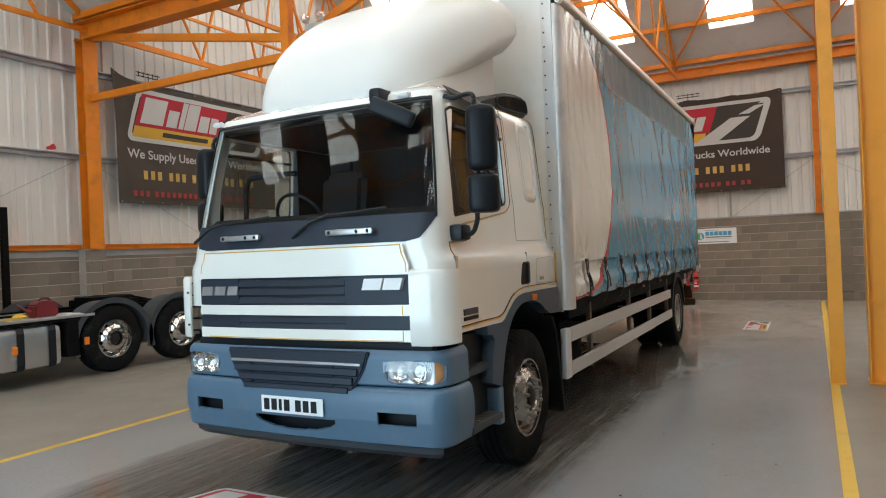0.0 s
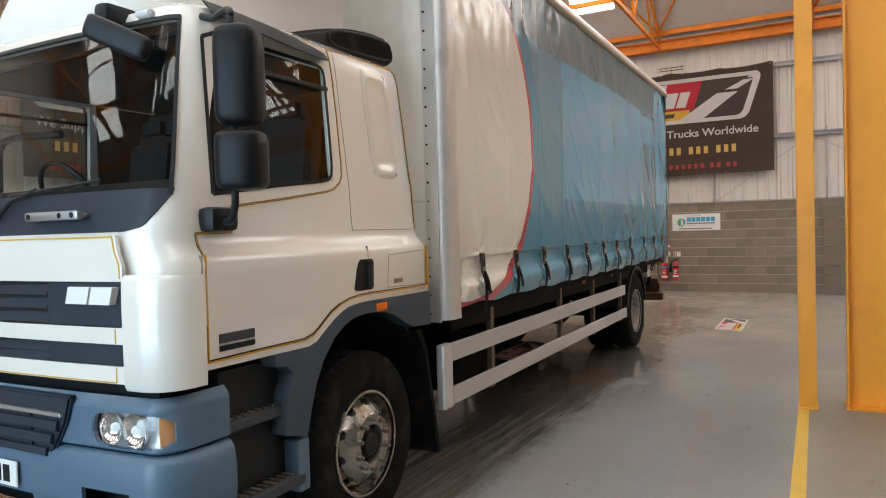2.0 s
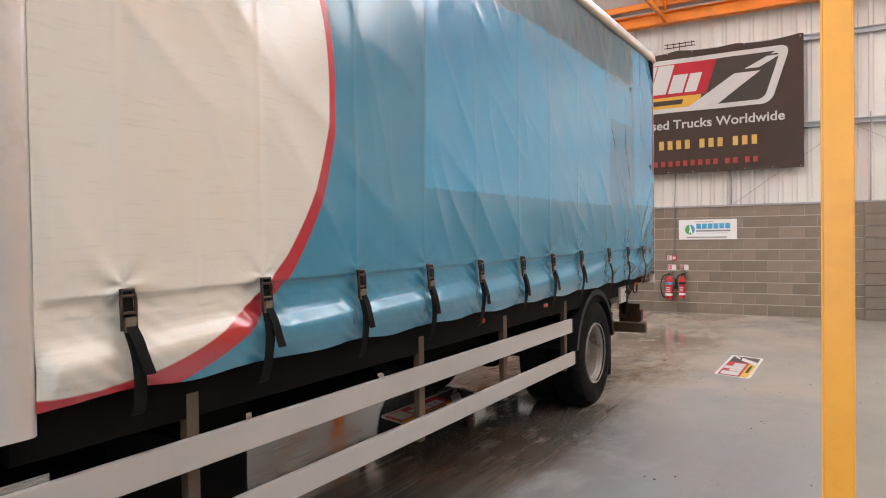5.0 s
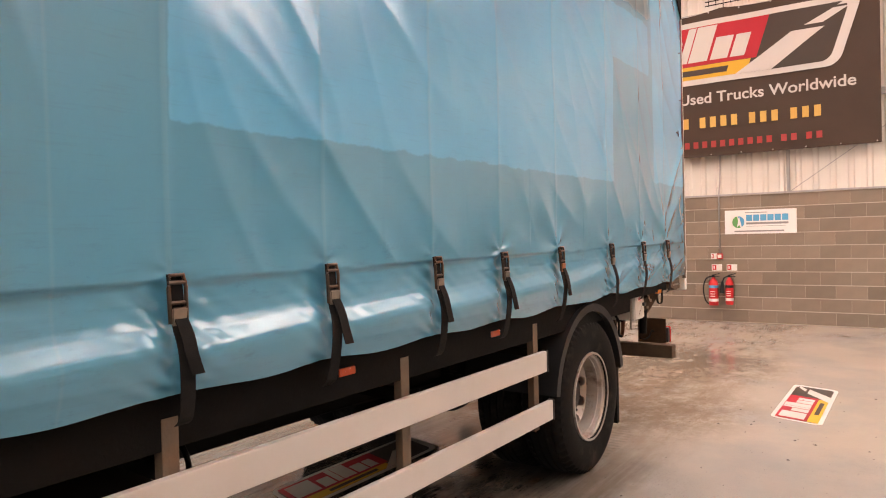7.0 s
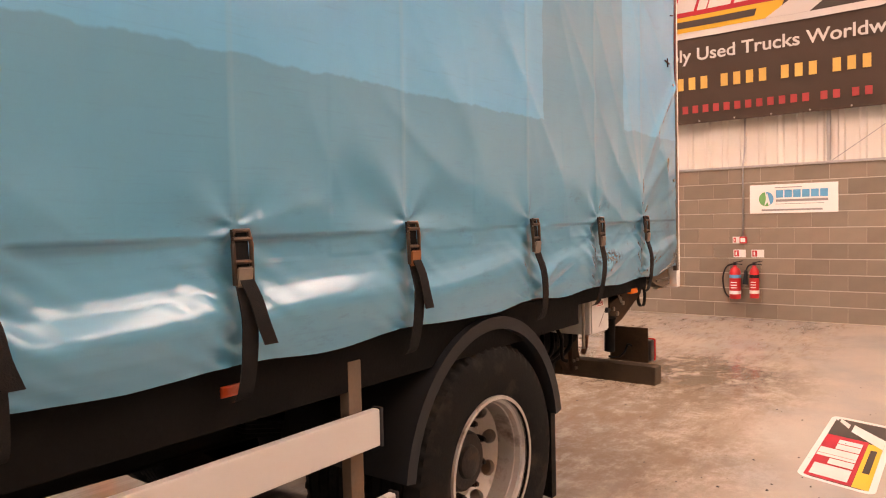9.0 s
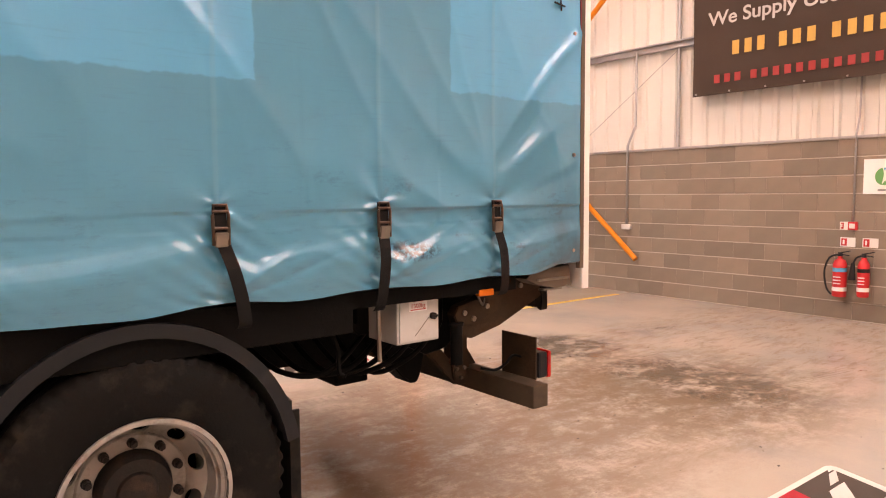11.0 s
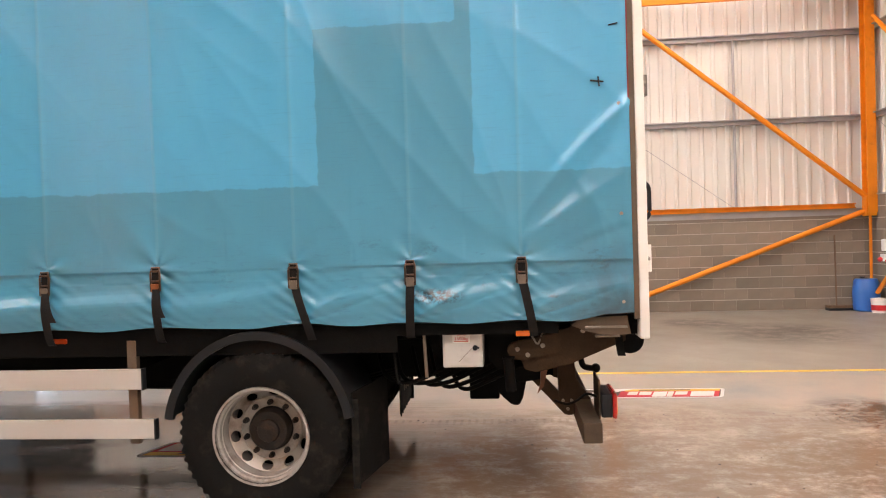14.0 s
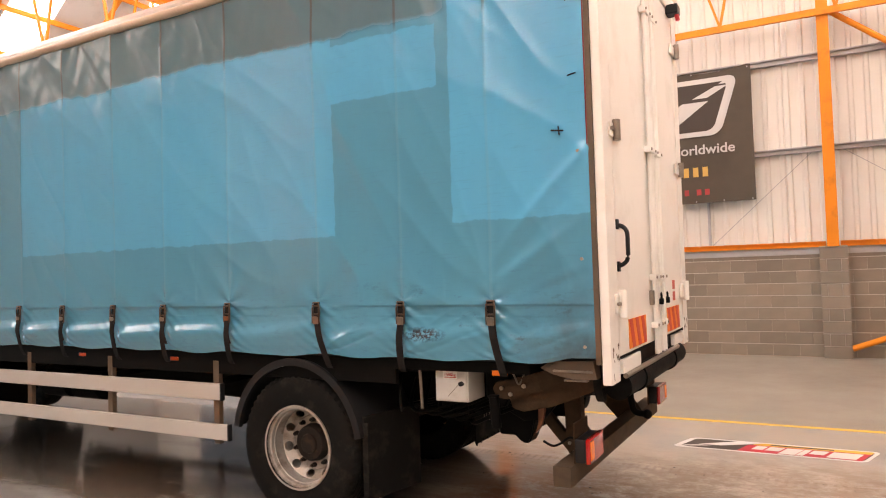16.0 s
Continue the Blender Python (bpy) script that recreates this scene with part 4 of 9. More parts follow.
for x0, x1 in ((XS - 0.09, XS - 0.05), (XF + 0.05, XF + 0.09)):
    bm = B()
    box(bm, (x0, Y0 + 0.1, 1.02), (x1, 13.0, 1.13), 0.006)
    part("side_rave", bm, DARKSTEEL, lorry, "black steel side rave under the curtain")
bm = B()
rod(bm, (XC - 0.95, WY_F, 0.50), (XC + 0.95, WY_F, 0.50), 0.06, 12)
part("front_axle", bm, DARKSTEEL, lorry)
bm = B()
rod(bm, (XC - 0.9, WY_R, WZ), (XC + 0.9, WY_R, WZ), 0.10, 16)
bmesh.ops.create_uvsphere(bm, u_segments=16, v_segments=10, radius=0.24, matrix=Matrix.Translation((XC, WY_R, WZ)))
part("rear_axle", bm, DARKSTEEL, lorry, smooth=50)
bm = B()
rod(bm, (XC, 6.2, 0.78), (XC, 12.0, 0.58), 0.055, 12)
part("prop_shaft", bm, DARKSTEEL, lorry)
bm = B()
box(bm, (XC - 0.38, 4.5, 0.55), (XC + 0.38, 6.0, 1.15), 0.05)
rod(bm, (XC, 6.0, 0.80), (XC, 6.7, 0.80), 0.22, 16)
part("engine", bm, DARKSTEEL, lorry)
for s in (-1, 1):
    bm = B()
    for k in range(4):
        pts = [(XC + s * 0.48, WY_R - 0.75 + 1.5 * f, 0.80 - 0.12 * math.sin(math.pi * f) - 0.018 * k) for f in (0, 0.25, 0.5, 0.75, 1)]
        for p, q in zip(pts, pts[1:]):
            bar(bm, p, q, 0.09, 0.014)
    part("leaf_spring", bm, DARKSTEEL, lorry)
bm = B()
box(bm, (XF + 0.35, 7.1, 0.42), (XC - 0.52, 8.6, 0.98), 0.08)
part("fuel_tank", bm, DARKSTEEL, lorry, "dark fuel tank")
bm = B()
box(bm, (XC + 0.50, 7.0, 0.45), (XS - 0.32, 7.75, 0.96), 0.03)
part("battery_box", bm, DARKSTEEL, lorry, "dark battery box")
for y in (8.25, 8.75):
    bm = B()
    rod(bm, (XC + 0.55, y, 0.72), (XC + 0.55, y + 0.40, 0.72), 0.14, 20)
    part("air_tank", bm, DARKSTEEL, lorry, smooth=40)
bm = B()
rod(bm, (XC + 0.72, 6.75, 0.98), (XC + 0.72, 7.6, 1.03), 0.05, 10)
pipe(bm, smooth_path([(XC + 0.6, 6.1, 0.9), (XC + 0.75, 6.3, 1.05), (XC + 0.8, 6.6, 1.0), (XC + 0.72, 6.9, 1.0)]), 0.03)
part("air_pipe", bm, DARKSTEEL, lorry, smooth=40)

# side guards, near and far
POSTS = (7.20, 8.90, 10.075, 11.345)
for x, s in ((-1.80, 1), (2 * XC + 1.80, -1)):
    guard_label = "white side guard rail"
    for z0, z1 in ((0.823, 0.948), (0.520, 0.638)):
        bm = B()
        lo, hi = sorted((x, x + s * 0.032))
        box(bm, (lo, 6.44, z0), (hi, 11.425 if z0 > 0.7 else 11.495, z1), 0.006)
        gr = part("side_guard_rail", bm, RAILWHITE, lorry, guard_label)
        ye = 11.425 if z0 > 0.7 else 11.495
        bm = B()
        box(bm, (lo - 0.004, ye - 0.004, z0 - 0.004), (hi + 0.004, ye + 0.010, z1 + 0.004), 0.003)
        part("end_cap", bm, BLACKPLASTIC, gr, "black plastic end cap")
    bm = B()
    lo, hi = sorted((x - s * 0.03, x + s * 0.03))
    box(bm, (lo, 6.305, 0.505), (hi, 6.44, 0.952), 0.012)
    part("side_guard_end", bm, SILVER, lorry, "silver front end post of the side guard")
    for y in POSTS:
        bm = B()
        lo, hi = sorted((x - s * 0.045, x - s * 0.003))
        box(bm, (lo, y - 0.030, 0.48), (hi, y + 0.030, 1.12), 0.004)
        part("side_guard_post", bm, RUSTY, lorry, "rusty brown steel bracket")
        bm = B()
        bar(bm, (x - s * 0.03, y, 0.95), (XC + s * 0.45, y, 0.98), 0.05, 0.05)
        part("guard_bracket", bm, DARKSTEEL, lorry)

# mudguards
def mudguard(yc, r, a0, a1, x0, x1, material, name, label, lip=0.018):
    path = [(yc + r * math.cos(radians(a)), WZ + 0.02 + 1.05 * r * math.sin(radians(a))) for a in np.linspace(a0, a1, 26)]
    bm = strip(B(), path, 0.010, "x", x0, x1)
    strip(bm, [(yc + (r - 0.012) * math.cos(radians(a)), WZ + 0.02 + 1.05 * (r - 0.012) * math.sin(radians(a))) for a in np.linspace(a0, a1, 26)], 0.026, "x", x1 - 0.02, x1 + lip)
    return part(name, bm, material, lorry, label, smooth=30)


for a, b in ((-2.46, -1.79), (2 * XC + 1.79, 2 * XC + 2.46)):
    mudguard(WY_R - 0.01, 0.578, 9, 171, a, b, BLACKPLASTIC, "mudguard", "black plastic rear mudguard")
for x0, x1 in ((-2.38, -1.82), (2 * XC + 1.82, 2 * XC + 2.38)):
    bm = B()
    lean = 0.11 if x1 > XC else -0.0
    prism(bm, [(x0, WY_R + 0.555 + lean), (x1, WY_R + 0.555), (x1, WY_R + 0.567), (x0, WY_R + 0.567 + lean)], "z", 0.20, 0.78)
    edge = x1 if x1 > XC else x0 + 0.012
    box(bm, (edge - 0.012, WY_R + 0.565, 0.20), (edge, WY_R + 0.60, 0.74), 0.003)
    part("mud_flap", bm, RUBBER, lorry, "black rubber mud flap")
    bm = B()
    prism(bm, [(6.00, 1.10), (6.06, 1.10), (6.14, 0.95), (6.28, 0.23), (6.25, 0.23), (6.10, 0.95)], "x", x0 + 0.04, x1 + 0.02)
    part("mud_flap", bm, RUBBER, lorry, "black rubber front mud flap")

# ---- curtain body ----
KY = (6.865, 7.531, 8.205, 8.881, 9.541, 10.236, 10.855, 11.562, 12.411, 13.104, 13.745)


def curtain_mat():
    """Faded blue tarpaulin: brighter panels where lettering was, a white disc with a red rim at the front, dull grime along the top."""
    m, n, l, p = nodes_of("faded_blue_tarpaulin")
    co, sep = n.new("ShaderNodeTexCoord"), n.new("ShaderNodeSeparateXYZ")
    l.new(co.outputs["Object"], sep.inputs[0])

    def noise_tex(scale, detail=4, stretch=(1, 1, 1), rough=0.6):
        mp, t = n.new("ShaderNodeMapping"), n.new("ShaderNodeTexNoise")
        mp.inputs["Scale"].default_value = stretch
        t.inputs["Scale"].default_value, t.inputs["Detail"].default_value, t.inputs["Roughness"].default_value = scale, detail, rough
        l.new(co.outputs["Object"], mp.inputs["Vector"])
        l.new(mp.outputs[0], t.inputs["Vector"])
        return t.outputs["Fac"]

    def math_(op, a, b=None, c=None):
        x = n.new("ShaderNodeMath")
        x.operation = op
        for i, v in enumerate((a, b, c)):
            if v is None:
                continue
            if isinstance(v, (int, float)):
                x.inputs[i].default_value = v
            else:
                l.new(v, x.inputs[i])
        return x.outputs[0]

    def step(v, edge, soft=0.004):
        r = n.new("ShaderNodeMapRange")
        r.inputs["From Min"].default_value, r.inputs["From Max"].default_value = edge - soft, edge + soft
        l.new(v, r.inputs["Value"])
        return r.outputs[0]

    def mix(a, b, f):
        x = n.new("ShaderNodeMix")
        x.data_type = "RGBA"
        for k, v in (("A", a), ("B", b)):
            if isinstance(v, tuple):
                x.inputs[k].default_value = (*v, 1)
            else:
                l.new(v, x.inputs[k])
        if isinstance(f, (int, float)):
            x.inputs["Factor"].default_value = f
        else:
            l.new(f, x.inputs["Factor"])
        return x.outputs["Result"]

    ragged = math_("MULTIPLY_ADD", noise_tex(9, 3), 0.05, -0.025)
    slow = math_("MULTIPLY_ADD", noise_tex(1.3, 2), 0.12, -0.06)
    y = math_("ADD", sep.outputs["Y"], math_("MULTIPLY", ragged, 0.5))
    z = math_("ADD", sep.outputs["Z"], ragged)
    zt = math_("ADD", z, slow)

    def rect(y0, y1, z0, z1, top=None):
        a = math_("MULTIPLY", step(y, y0), math_("SUBTRACT", 1.0, step(y, y1)))
        b = math_("MULTIPLY", step(z, z0), math_("SUBTRACT", 1.0, step(top or z, z1)))
        return math_("MULTIPLY", a, b)

    bright = math_("MAXIMUM", rect(8.90, 12.57, 2.02, 3.42, zt), rect(12.5, 13.40, 2.94, 3.36, zt))
    bright = math_("MAXIMUM", bright, rect(13.49, 14.5, 2.06, 5.0))
    tone = noise_tex(2.0, 4, (1, 1.6, 0.35))
    weave = noise_tex(1.0, 2, (1, 6, 90))
    dull = mix((0.044, 0.246, 0.378), (0.058, 0.285, 0.422), tone)
    fresh = mix((0.048, 0.335, 0.560), (0.066, 0.382, 0.605), tone)
    col = mix(dull, fresh, bright)
    # grime above the lettering, brown drips under the seams
    topband = math_("MULTIPLY", step(zt, 3.42, 0.02), math_("SUBTRACT", 1.0, step(y, 13.45, 0.05)))
    grime = mix((0.036, 0.105, 0.130), (0.060, 0.138, 0.158), noise_tex(3.0, 5, (1, 2.5, 0.5)))
    col = mix(col, grime, math_("MULTIPLY", topband, 0.85))
    # seams over every buckle: brown in the grime, pale on the cloth
    seam = None
    for k in KY + (7.2, 7.87, 8.54):
        d = math_("ABSOLUTE", math_("SUBTRACT", math_("ADD", sep.outputs["Y"], math_("MULTIPLY", ragged, 0.12)), k))
        d = math_("SUBTRACT", 1.0, step(d, 0.010 if k in KY else 0.005, 0.004))
        seam = d if seam is None else math_("MAXIMUM", seam, d)
    col = mix(col, (0.13, 0.33, 0.42), math_("MULTIPLY", seam, 0.20))
    col = mix(col, (0.045, 0.042, 0.036), math_("MULTIPLY", math_("MULTIPLY", seam, step(zt, 3.40, 0.05)), 0.8))
    # white disc with red rim
    dy = math_("SUBTRACT", sep.outputs["Y"], 6.70)
    dz = math_("SUBTRACT", sep.outputs["Z"], 2.48)
    dz = math_("MAXIMUM", dz, math_("MULTIPLY", dz, -1.038))
    r = math_("SQRT", math_("ADD", math_("MULTIPLY", dy, dy), math_("MULTIPLY", dz, dz)))
    rim = math_("MULTIPLY_ADD", step(sep.outputs["Z"], 1.75, 0.65), -0.055, 0.105)
    outer = math_("SUBTRACT", 1.0, step(math_("SUBTRACT", r, rim), 1.305))
    disc = math_("SUBTRACT", 1.0, step(r, 1.310))
    white = mix((0.79, 0.75, 0.65), (0.86, 0.82, 0.735), noise_tex(2.5, 4, (1, 1.5, 0.3)))
    # skylight glare painted at the top front: cloth turned white, red rim faded out
    glare_fade = math_("SUBTRACT", 1.0, step(z, 3.52, 0.12))
    col = mix(col, (0.52, 0.030, 0.045), math_("MULTIPLY", outer, glare_fade))
    head = math_("MULTIPLY", step(z, 3.0, 0.05), math_("SUBTRACT", 1.0, step(math_("MULTIPLY_ADD", z, 0.9, y), 10.32, 0.10)))
    col = mix(col, white, math_("MAXIMUM", disc, head))
    # scuffs near the hem, towards the rear
    scuff = math_("MULTIPLY", step(noise_tex(7, 7, (1, 0.6, 1.4), 0.7), 0.645, 0.05), math_("SUBTRACT", 1.0, step(sep.outputs["Z"], 1.70, 0.35)))
    scuff = math_("MULTIPLY", scuff, step(sep.outputs["Y"], 12.6, 0.8))
    col = mix(col, (0.035, 0.05, 0.06), math_("MULTIPLY", scuff, 0.6))
    col = mix(col, (0.05, 0.12, 0.15), math_("MULTIPLY", step(weave, 0.66, 0.08), 0.10))
    # rubbed patches by the buckles
    rub = math_("MULTIPLY", step(noise_tex(16, 6, (1, 0.5, 1.6), 0.75), 0.60, 0.06), math_("MULTIPLY", math_("SUBTRACT", 1.0, step(sep.outputs["Z"], 1.66, 0.08)), step(noise_tex(1.5, 2, (1, 1, 0.2)), 0.50, 0.08)))
    col = mix(col, (0.03, 0.045, 0.052), math_("MULTIPLY", rub, 0.18))
    # a black scuff under one seam
    sy, sz = math_("SUBTRACT", sep.outputs["Y"], 13.24), math_("SUBTRACT", sep.outputs["Z"], 1.355)
    oval = math_("ADD", math_("MULTIPLY", math_("MULTIPLY", sy, sy), 30.0), math_("MULTIPLY", math_("MULTIPLY", sz, sz), 420.0))
    patch = math_("MULTIPLY", math_("SUBTRACT", 1.0, step(oval, 0.7, 0.5)), step(noise_tex(42, 4, (1, 0.8, 1), 0.7), 0.50, 0.06))
    col = mix(col, (0.02, 0.026, 0.03), math_("MULTIPLY", patch, 0.95))
    # sooty rear corner
    soot = math_("MULTIPLY", math_("MULTIPLY", step(sep.outputs["Y"], 13.98, 0.28), math_("SUBTRACT", 1.0, step(sep.outputs["Z"], 1.55, 0.30))), step(noise_tex(3.5, 6, (1, 1, 0.8)), 0.45, 0.16))
    col = mix(col, (0.045, 0.060, 0.066), math_("MULTIPLY", soot, 0.75))
    l.new(col, p.inputs["Base Color"])
    dusty = math_("MULTIPLY", topband, step(y, 7.9, 0.5))
    l.new(math_("MULTIPLY_ADD", dusty, -0.25, 0.65), p.inputs["Coat Weight"])
    p.inputs["Specular IOR Level"].default_value = 0.5
    p.inputs["Coat Roughness"].default_value = 0.15
    p.inputs["Sheen Weight"].default_value, p.inputs["Sheen Roughness"].default_value = 0.08, 0.4
    rr = n.new("ShaderNodeMapRange")
    rr.inputs["To Min"].default_value, rr.inputs["To Max"].default_value = 0.17, 0.26
    l.new(tone, rr.inputs["Value"])
    l.new(math_("MULTIPLY_ADD", dusty, 0.14, rr.outputs[0]), p.inputs["Roughness"])
    b = n.new("ShaderNodeBump")
    b.inputs["Strength"].default_value, b.inputs["Distance"].default_value = 0.05, 0.002
    l.new(noise_tex(220, 2), b.inputs["Height"])
    l.new(b.outputs[0], p.inputs["Normal"])
    return m


CURTAIN = curtain_mat()


HEM_Z = (1.165, 1.215, 1.265, 1.305, 1.325, 1.345, 1.37, 1.395, 1.42, 1.455, 1.49, 1.52, 1.545)
HEM_X = (-0.004, 0.013, 0.028, 0.039, 0.041, 0.037, 0.022, 0.006, -0.003, -0.008, -0.011, -0.012, 0.001)


def fold(v, sharp):
    """A rounded ridge: one on the line v = 0, falling off to both sides."""
    return math.exp(-abs(v / sharp) ** 1.6)


def curtain_mesh(bm, x_base, s, ny, nz):
    y0, y1, z0, z1 = 6.56, Y1 - 0.01, 1.165, 3.93
    noise3 = lambda a, b, c: noise.noise(Vector((a, b, c)))
    grid = []
    for j in range(nz + 1):
        row = []
        fz = j / nz
        z = z0 + (1.60 - z0) * (fz / 0.34) if fz < 0.34 else 1.60 + (z1 - 1.60) * ((fz - 0.34) / 0.66)
        for i in range(ny + 1):
            y = y0 + (y1 - y0) * i / ny
            near = min(KY, key=lambda k: abs(k - y))
            d = abs(y - near)
            out = 0.0
            if z > 1.54:
                h = min(1.0, (z - 1.54) / 0.5)
                out += 0.0018 * math.exp(-(d / 0.016) ** 2) + 0.001 * math.exp(-(d / 0.04) ** 2)
                out += 0.002 * math.cos(math.pi * min(d, 0.36) / 0.36) * h
                # gathers hanging from the rollers of the roof rail
                high = max(0.0, min(1.0, (z - 2.75) / 1.1)) ** 1.4
                front = max(0.0, 1 - (y - 6.5) / 2.6)
                out += high * (0.013 + 0.012 * front) * noise3(y * 3.1 + z * 1.6, z * 0.9, 2.0)
                out += high * (0.006 + 0.006 * front) * noise3(y * 7.5 - z * 3.2, z * 1.5, 6.0)
                out += high * 0.006 * (1 - abs(noise3(y * 4.0 + z * 3.4, z * 1.1 - y, 12.0))) ** 4
                out += front * max(0.0, (z - 2.2) / 1.7) * 0.005 * math.sin(y * 29 + 1.8 * math.sin(z * 2.3))
                # long slack folds slanting across the cloth
                v = noise3(y * 1.5 + z * 1.1, (z - y * 0.9) * 0.35, 3.0)
                out += 0.006 * (1 - abs(v)) ** 6
                v = noise3(y * 2.2 + z * 1.9, (z - y * 0.9) * 0.6, 15.0)
                out += 0.007 * (1 - abs(v)) ** 4
                out += 0.010 * noise3(y * 0.7, z * 0.9, 7.0)
                low = max(0.0, 1 - (z - 1.54) / 0.4)
                out += 0.006 * low * noise3(y * 6.0, z * 4.0, 21.0)
            else:
                # the pocket along the hem: tucked in under its seam, bulging lower down
                free = 1 - 0.80 * math.exp(-(d / 0.055) ** 2)
                before = [k for k in KY if k <= y]
                g = y - (before[-1] if before else y0)
                back = max(0.0, min(1.0, (y - 11.9) / 0.5))
                lift = 0.022 * noise3(y * 1.3, 0.0, 4.0) + back * (0.17 * g - 0.045) + (1 - back) * 0.05 * (g - 0.33)
                full = 0.95 + 0.30 * noise3(y * 1.9, 0.5, 4.0) - 0.58 * max(0.0, min(1.0, (y - 10.2) / 2.2))
                out += np.interp(z - lift * fold(z - 1.38, 0.16), HEM_Z, HEM_X) * free * full
                # the gathers either side of each strap
                pull = math.exp(-d / 0.075)
                out += 0.007 * pull * math.sin(z * 78 + (y - near) * 55 + 3 * near) * min(1.0, d / 0.03)
                out += 0.007 * back * fold(z - 1.225 - 0.55 * g, 0.022) * math.exp(-((g - 0.14) / 0.16) ** 2)
                out -= 0.007 * back * fold(z - 1.19 - 0.36 * g, 0.020) * math.exp(-((g - 0.30) / 0.22) ** 2)
                out += 0.004 * free * noise3(y * 1.8, z * 2.5, 1.0)
                out += 0.003 * (1 - abs(noise3(y * 3.2 - z * 4, z * 6, 5.0))) ** 5 * (0.15 + back)
            # creases fan out from each buckle
            p, q = y - near, z - 1.57
            rad = math.hypot(p, q)
            if rad > 0.02 and q > -0.1:
                out += 0.008 * math.exp(-rad / 0.22) * math.sin(math.atan2(q, p) * 5.0 + 3 * near) * (0.6 + noise3(near, 0.3, 0.0))
            # the pull towards the rear post: long slanting folds
            p, q = y - 13.70, z - 1.62
            if p > -0.2:
                t = q - 0.10 - 1.35 * p + 0.45 * p * p
                out += (0.006 + 0.021 * max(0.0, p)) * fold(t, 0.045 + 0.06 * max(0.0, 0.4 - p)) * min(1.0, (p + 0.2) / 0.25)
                out -= 0.008 * fold(t + 0.16, 0.06) * math.exp(-((p - 0.35) / 0.25) ** 2)
                out += 0.014 * fold(q - p * 0.62 - 0.02, 0.045) * math.exp(-((p - 0.3) / 0.28) ** 2)
                out += 0.010 * fold(q - p * 0.38 + 0.10, 0.030) * math.exp(-((p - 0.42) / 0.22) ** 2)
                out -= 0.012 * fold(q + 0.06 - p * 0.25, 0.05) * math.exp(-((p - 0.4) / 0.25) ** 2)
            zz = z
            if j < 14:
                zz += (0.026 + 0.008 * max(0.0, min(1.0, (y - 11.0) / 1.5))) * (1 - j / 14)
            if j < 8:
                zz += (0.009 * math.sin(math.pi * min(d, 0.34) / 0.34 + math.pi / 2) + 0.009 * noise3(y * 3, 0, 9)) * (1 - j / 8)
                zz += 0.09 * max(0.0, (y - 13.95) / 0.4) ** 2 * (1 - j / 8)
            edge = min(1.0, (y - y0) / 0.05, (y1 - y) / 0.05)
            row.append(bm.verts.new((x_base + s * out * max(0.15, edge), y, zz)))
        grid.append(row)
    for a, b in zip(grid, grid[1:]):
        for i in range(ny):
            f = (a[i], a[i + 1], b[i + 1], b[i])
            bm.faces.new(f if s > 0 else tuple(reversed(f)))
    return bm


curtain = part("curtain", curtain_mesh(B(), XS, 1, 860, 190), CURTAIN, lorry, "faded blue tarpaulin side curtain with a white disc and red edge", smooth=80)
far_curtain = part("curtain", curtain_mesh(B(), XF, -1, 120, 30), CURTAIN, lorry, "faded blue tarpaulin side curtain", smooth=80)
for c in (curtain, far_curtain):
    sol = c.modifiers.new("thickness", "SOLIDIFY")
    sol.thickness, sol.offset = 0.003, -1

# straps and buckles along the hem
LEAN = (0.05, 0.0, 0.02, 0.03, 0.0, 0.03, 0.01, 0.01, 0.09, -0.01, 0.06)


def ribbon(bm, pts, width, thick):
    """A webbing band, its width along the lorry."""
    rows = []
    for p in pts:
        p = Vector(p)
        rows.append([bm.verts.new(p + V(a * thick / 2, b * width / 2, 0)) for a, b in ((-1, -1), (1, -1), (1, 1), (-1, 1))])
    for a, b in zip(rows, rows[1:]):
        for k in range(4):
            bm.faces.new((a[k], a[(k + 1) % 4], b[(k + 1) % 4], b[k]))
    bm.faces.new(list(reversed(rows[0])))
    bm.faces.new(rows[-1])
    bmesh.ops.recalc_face_normals(bm, faces=bm.faces)
    return bm


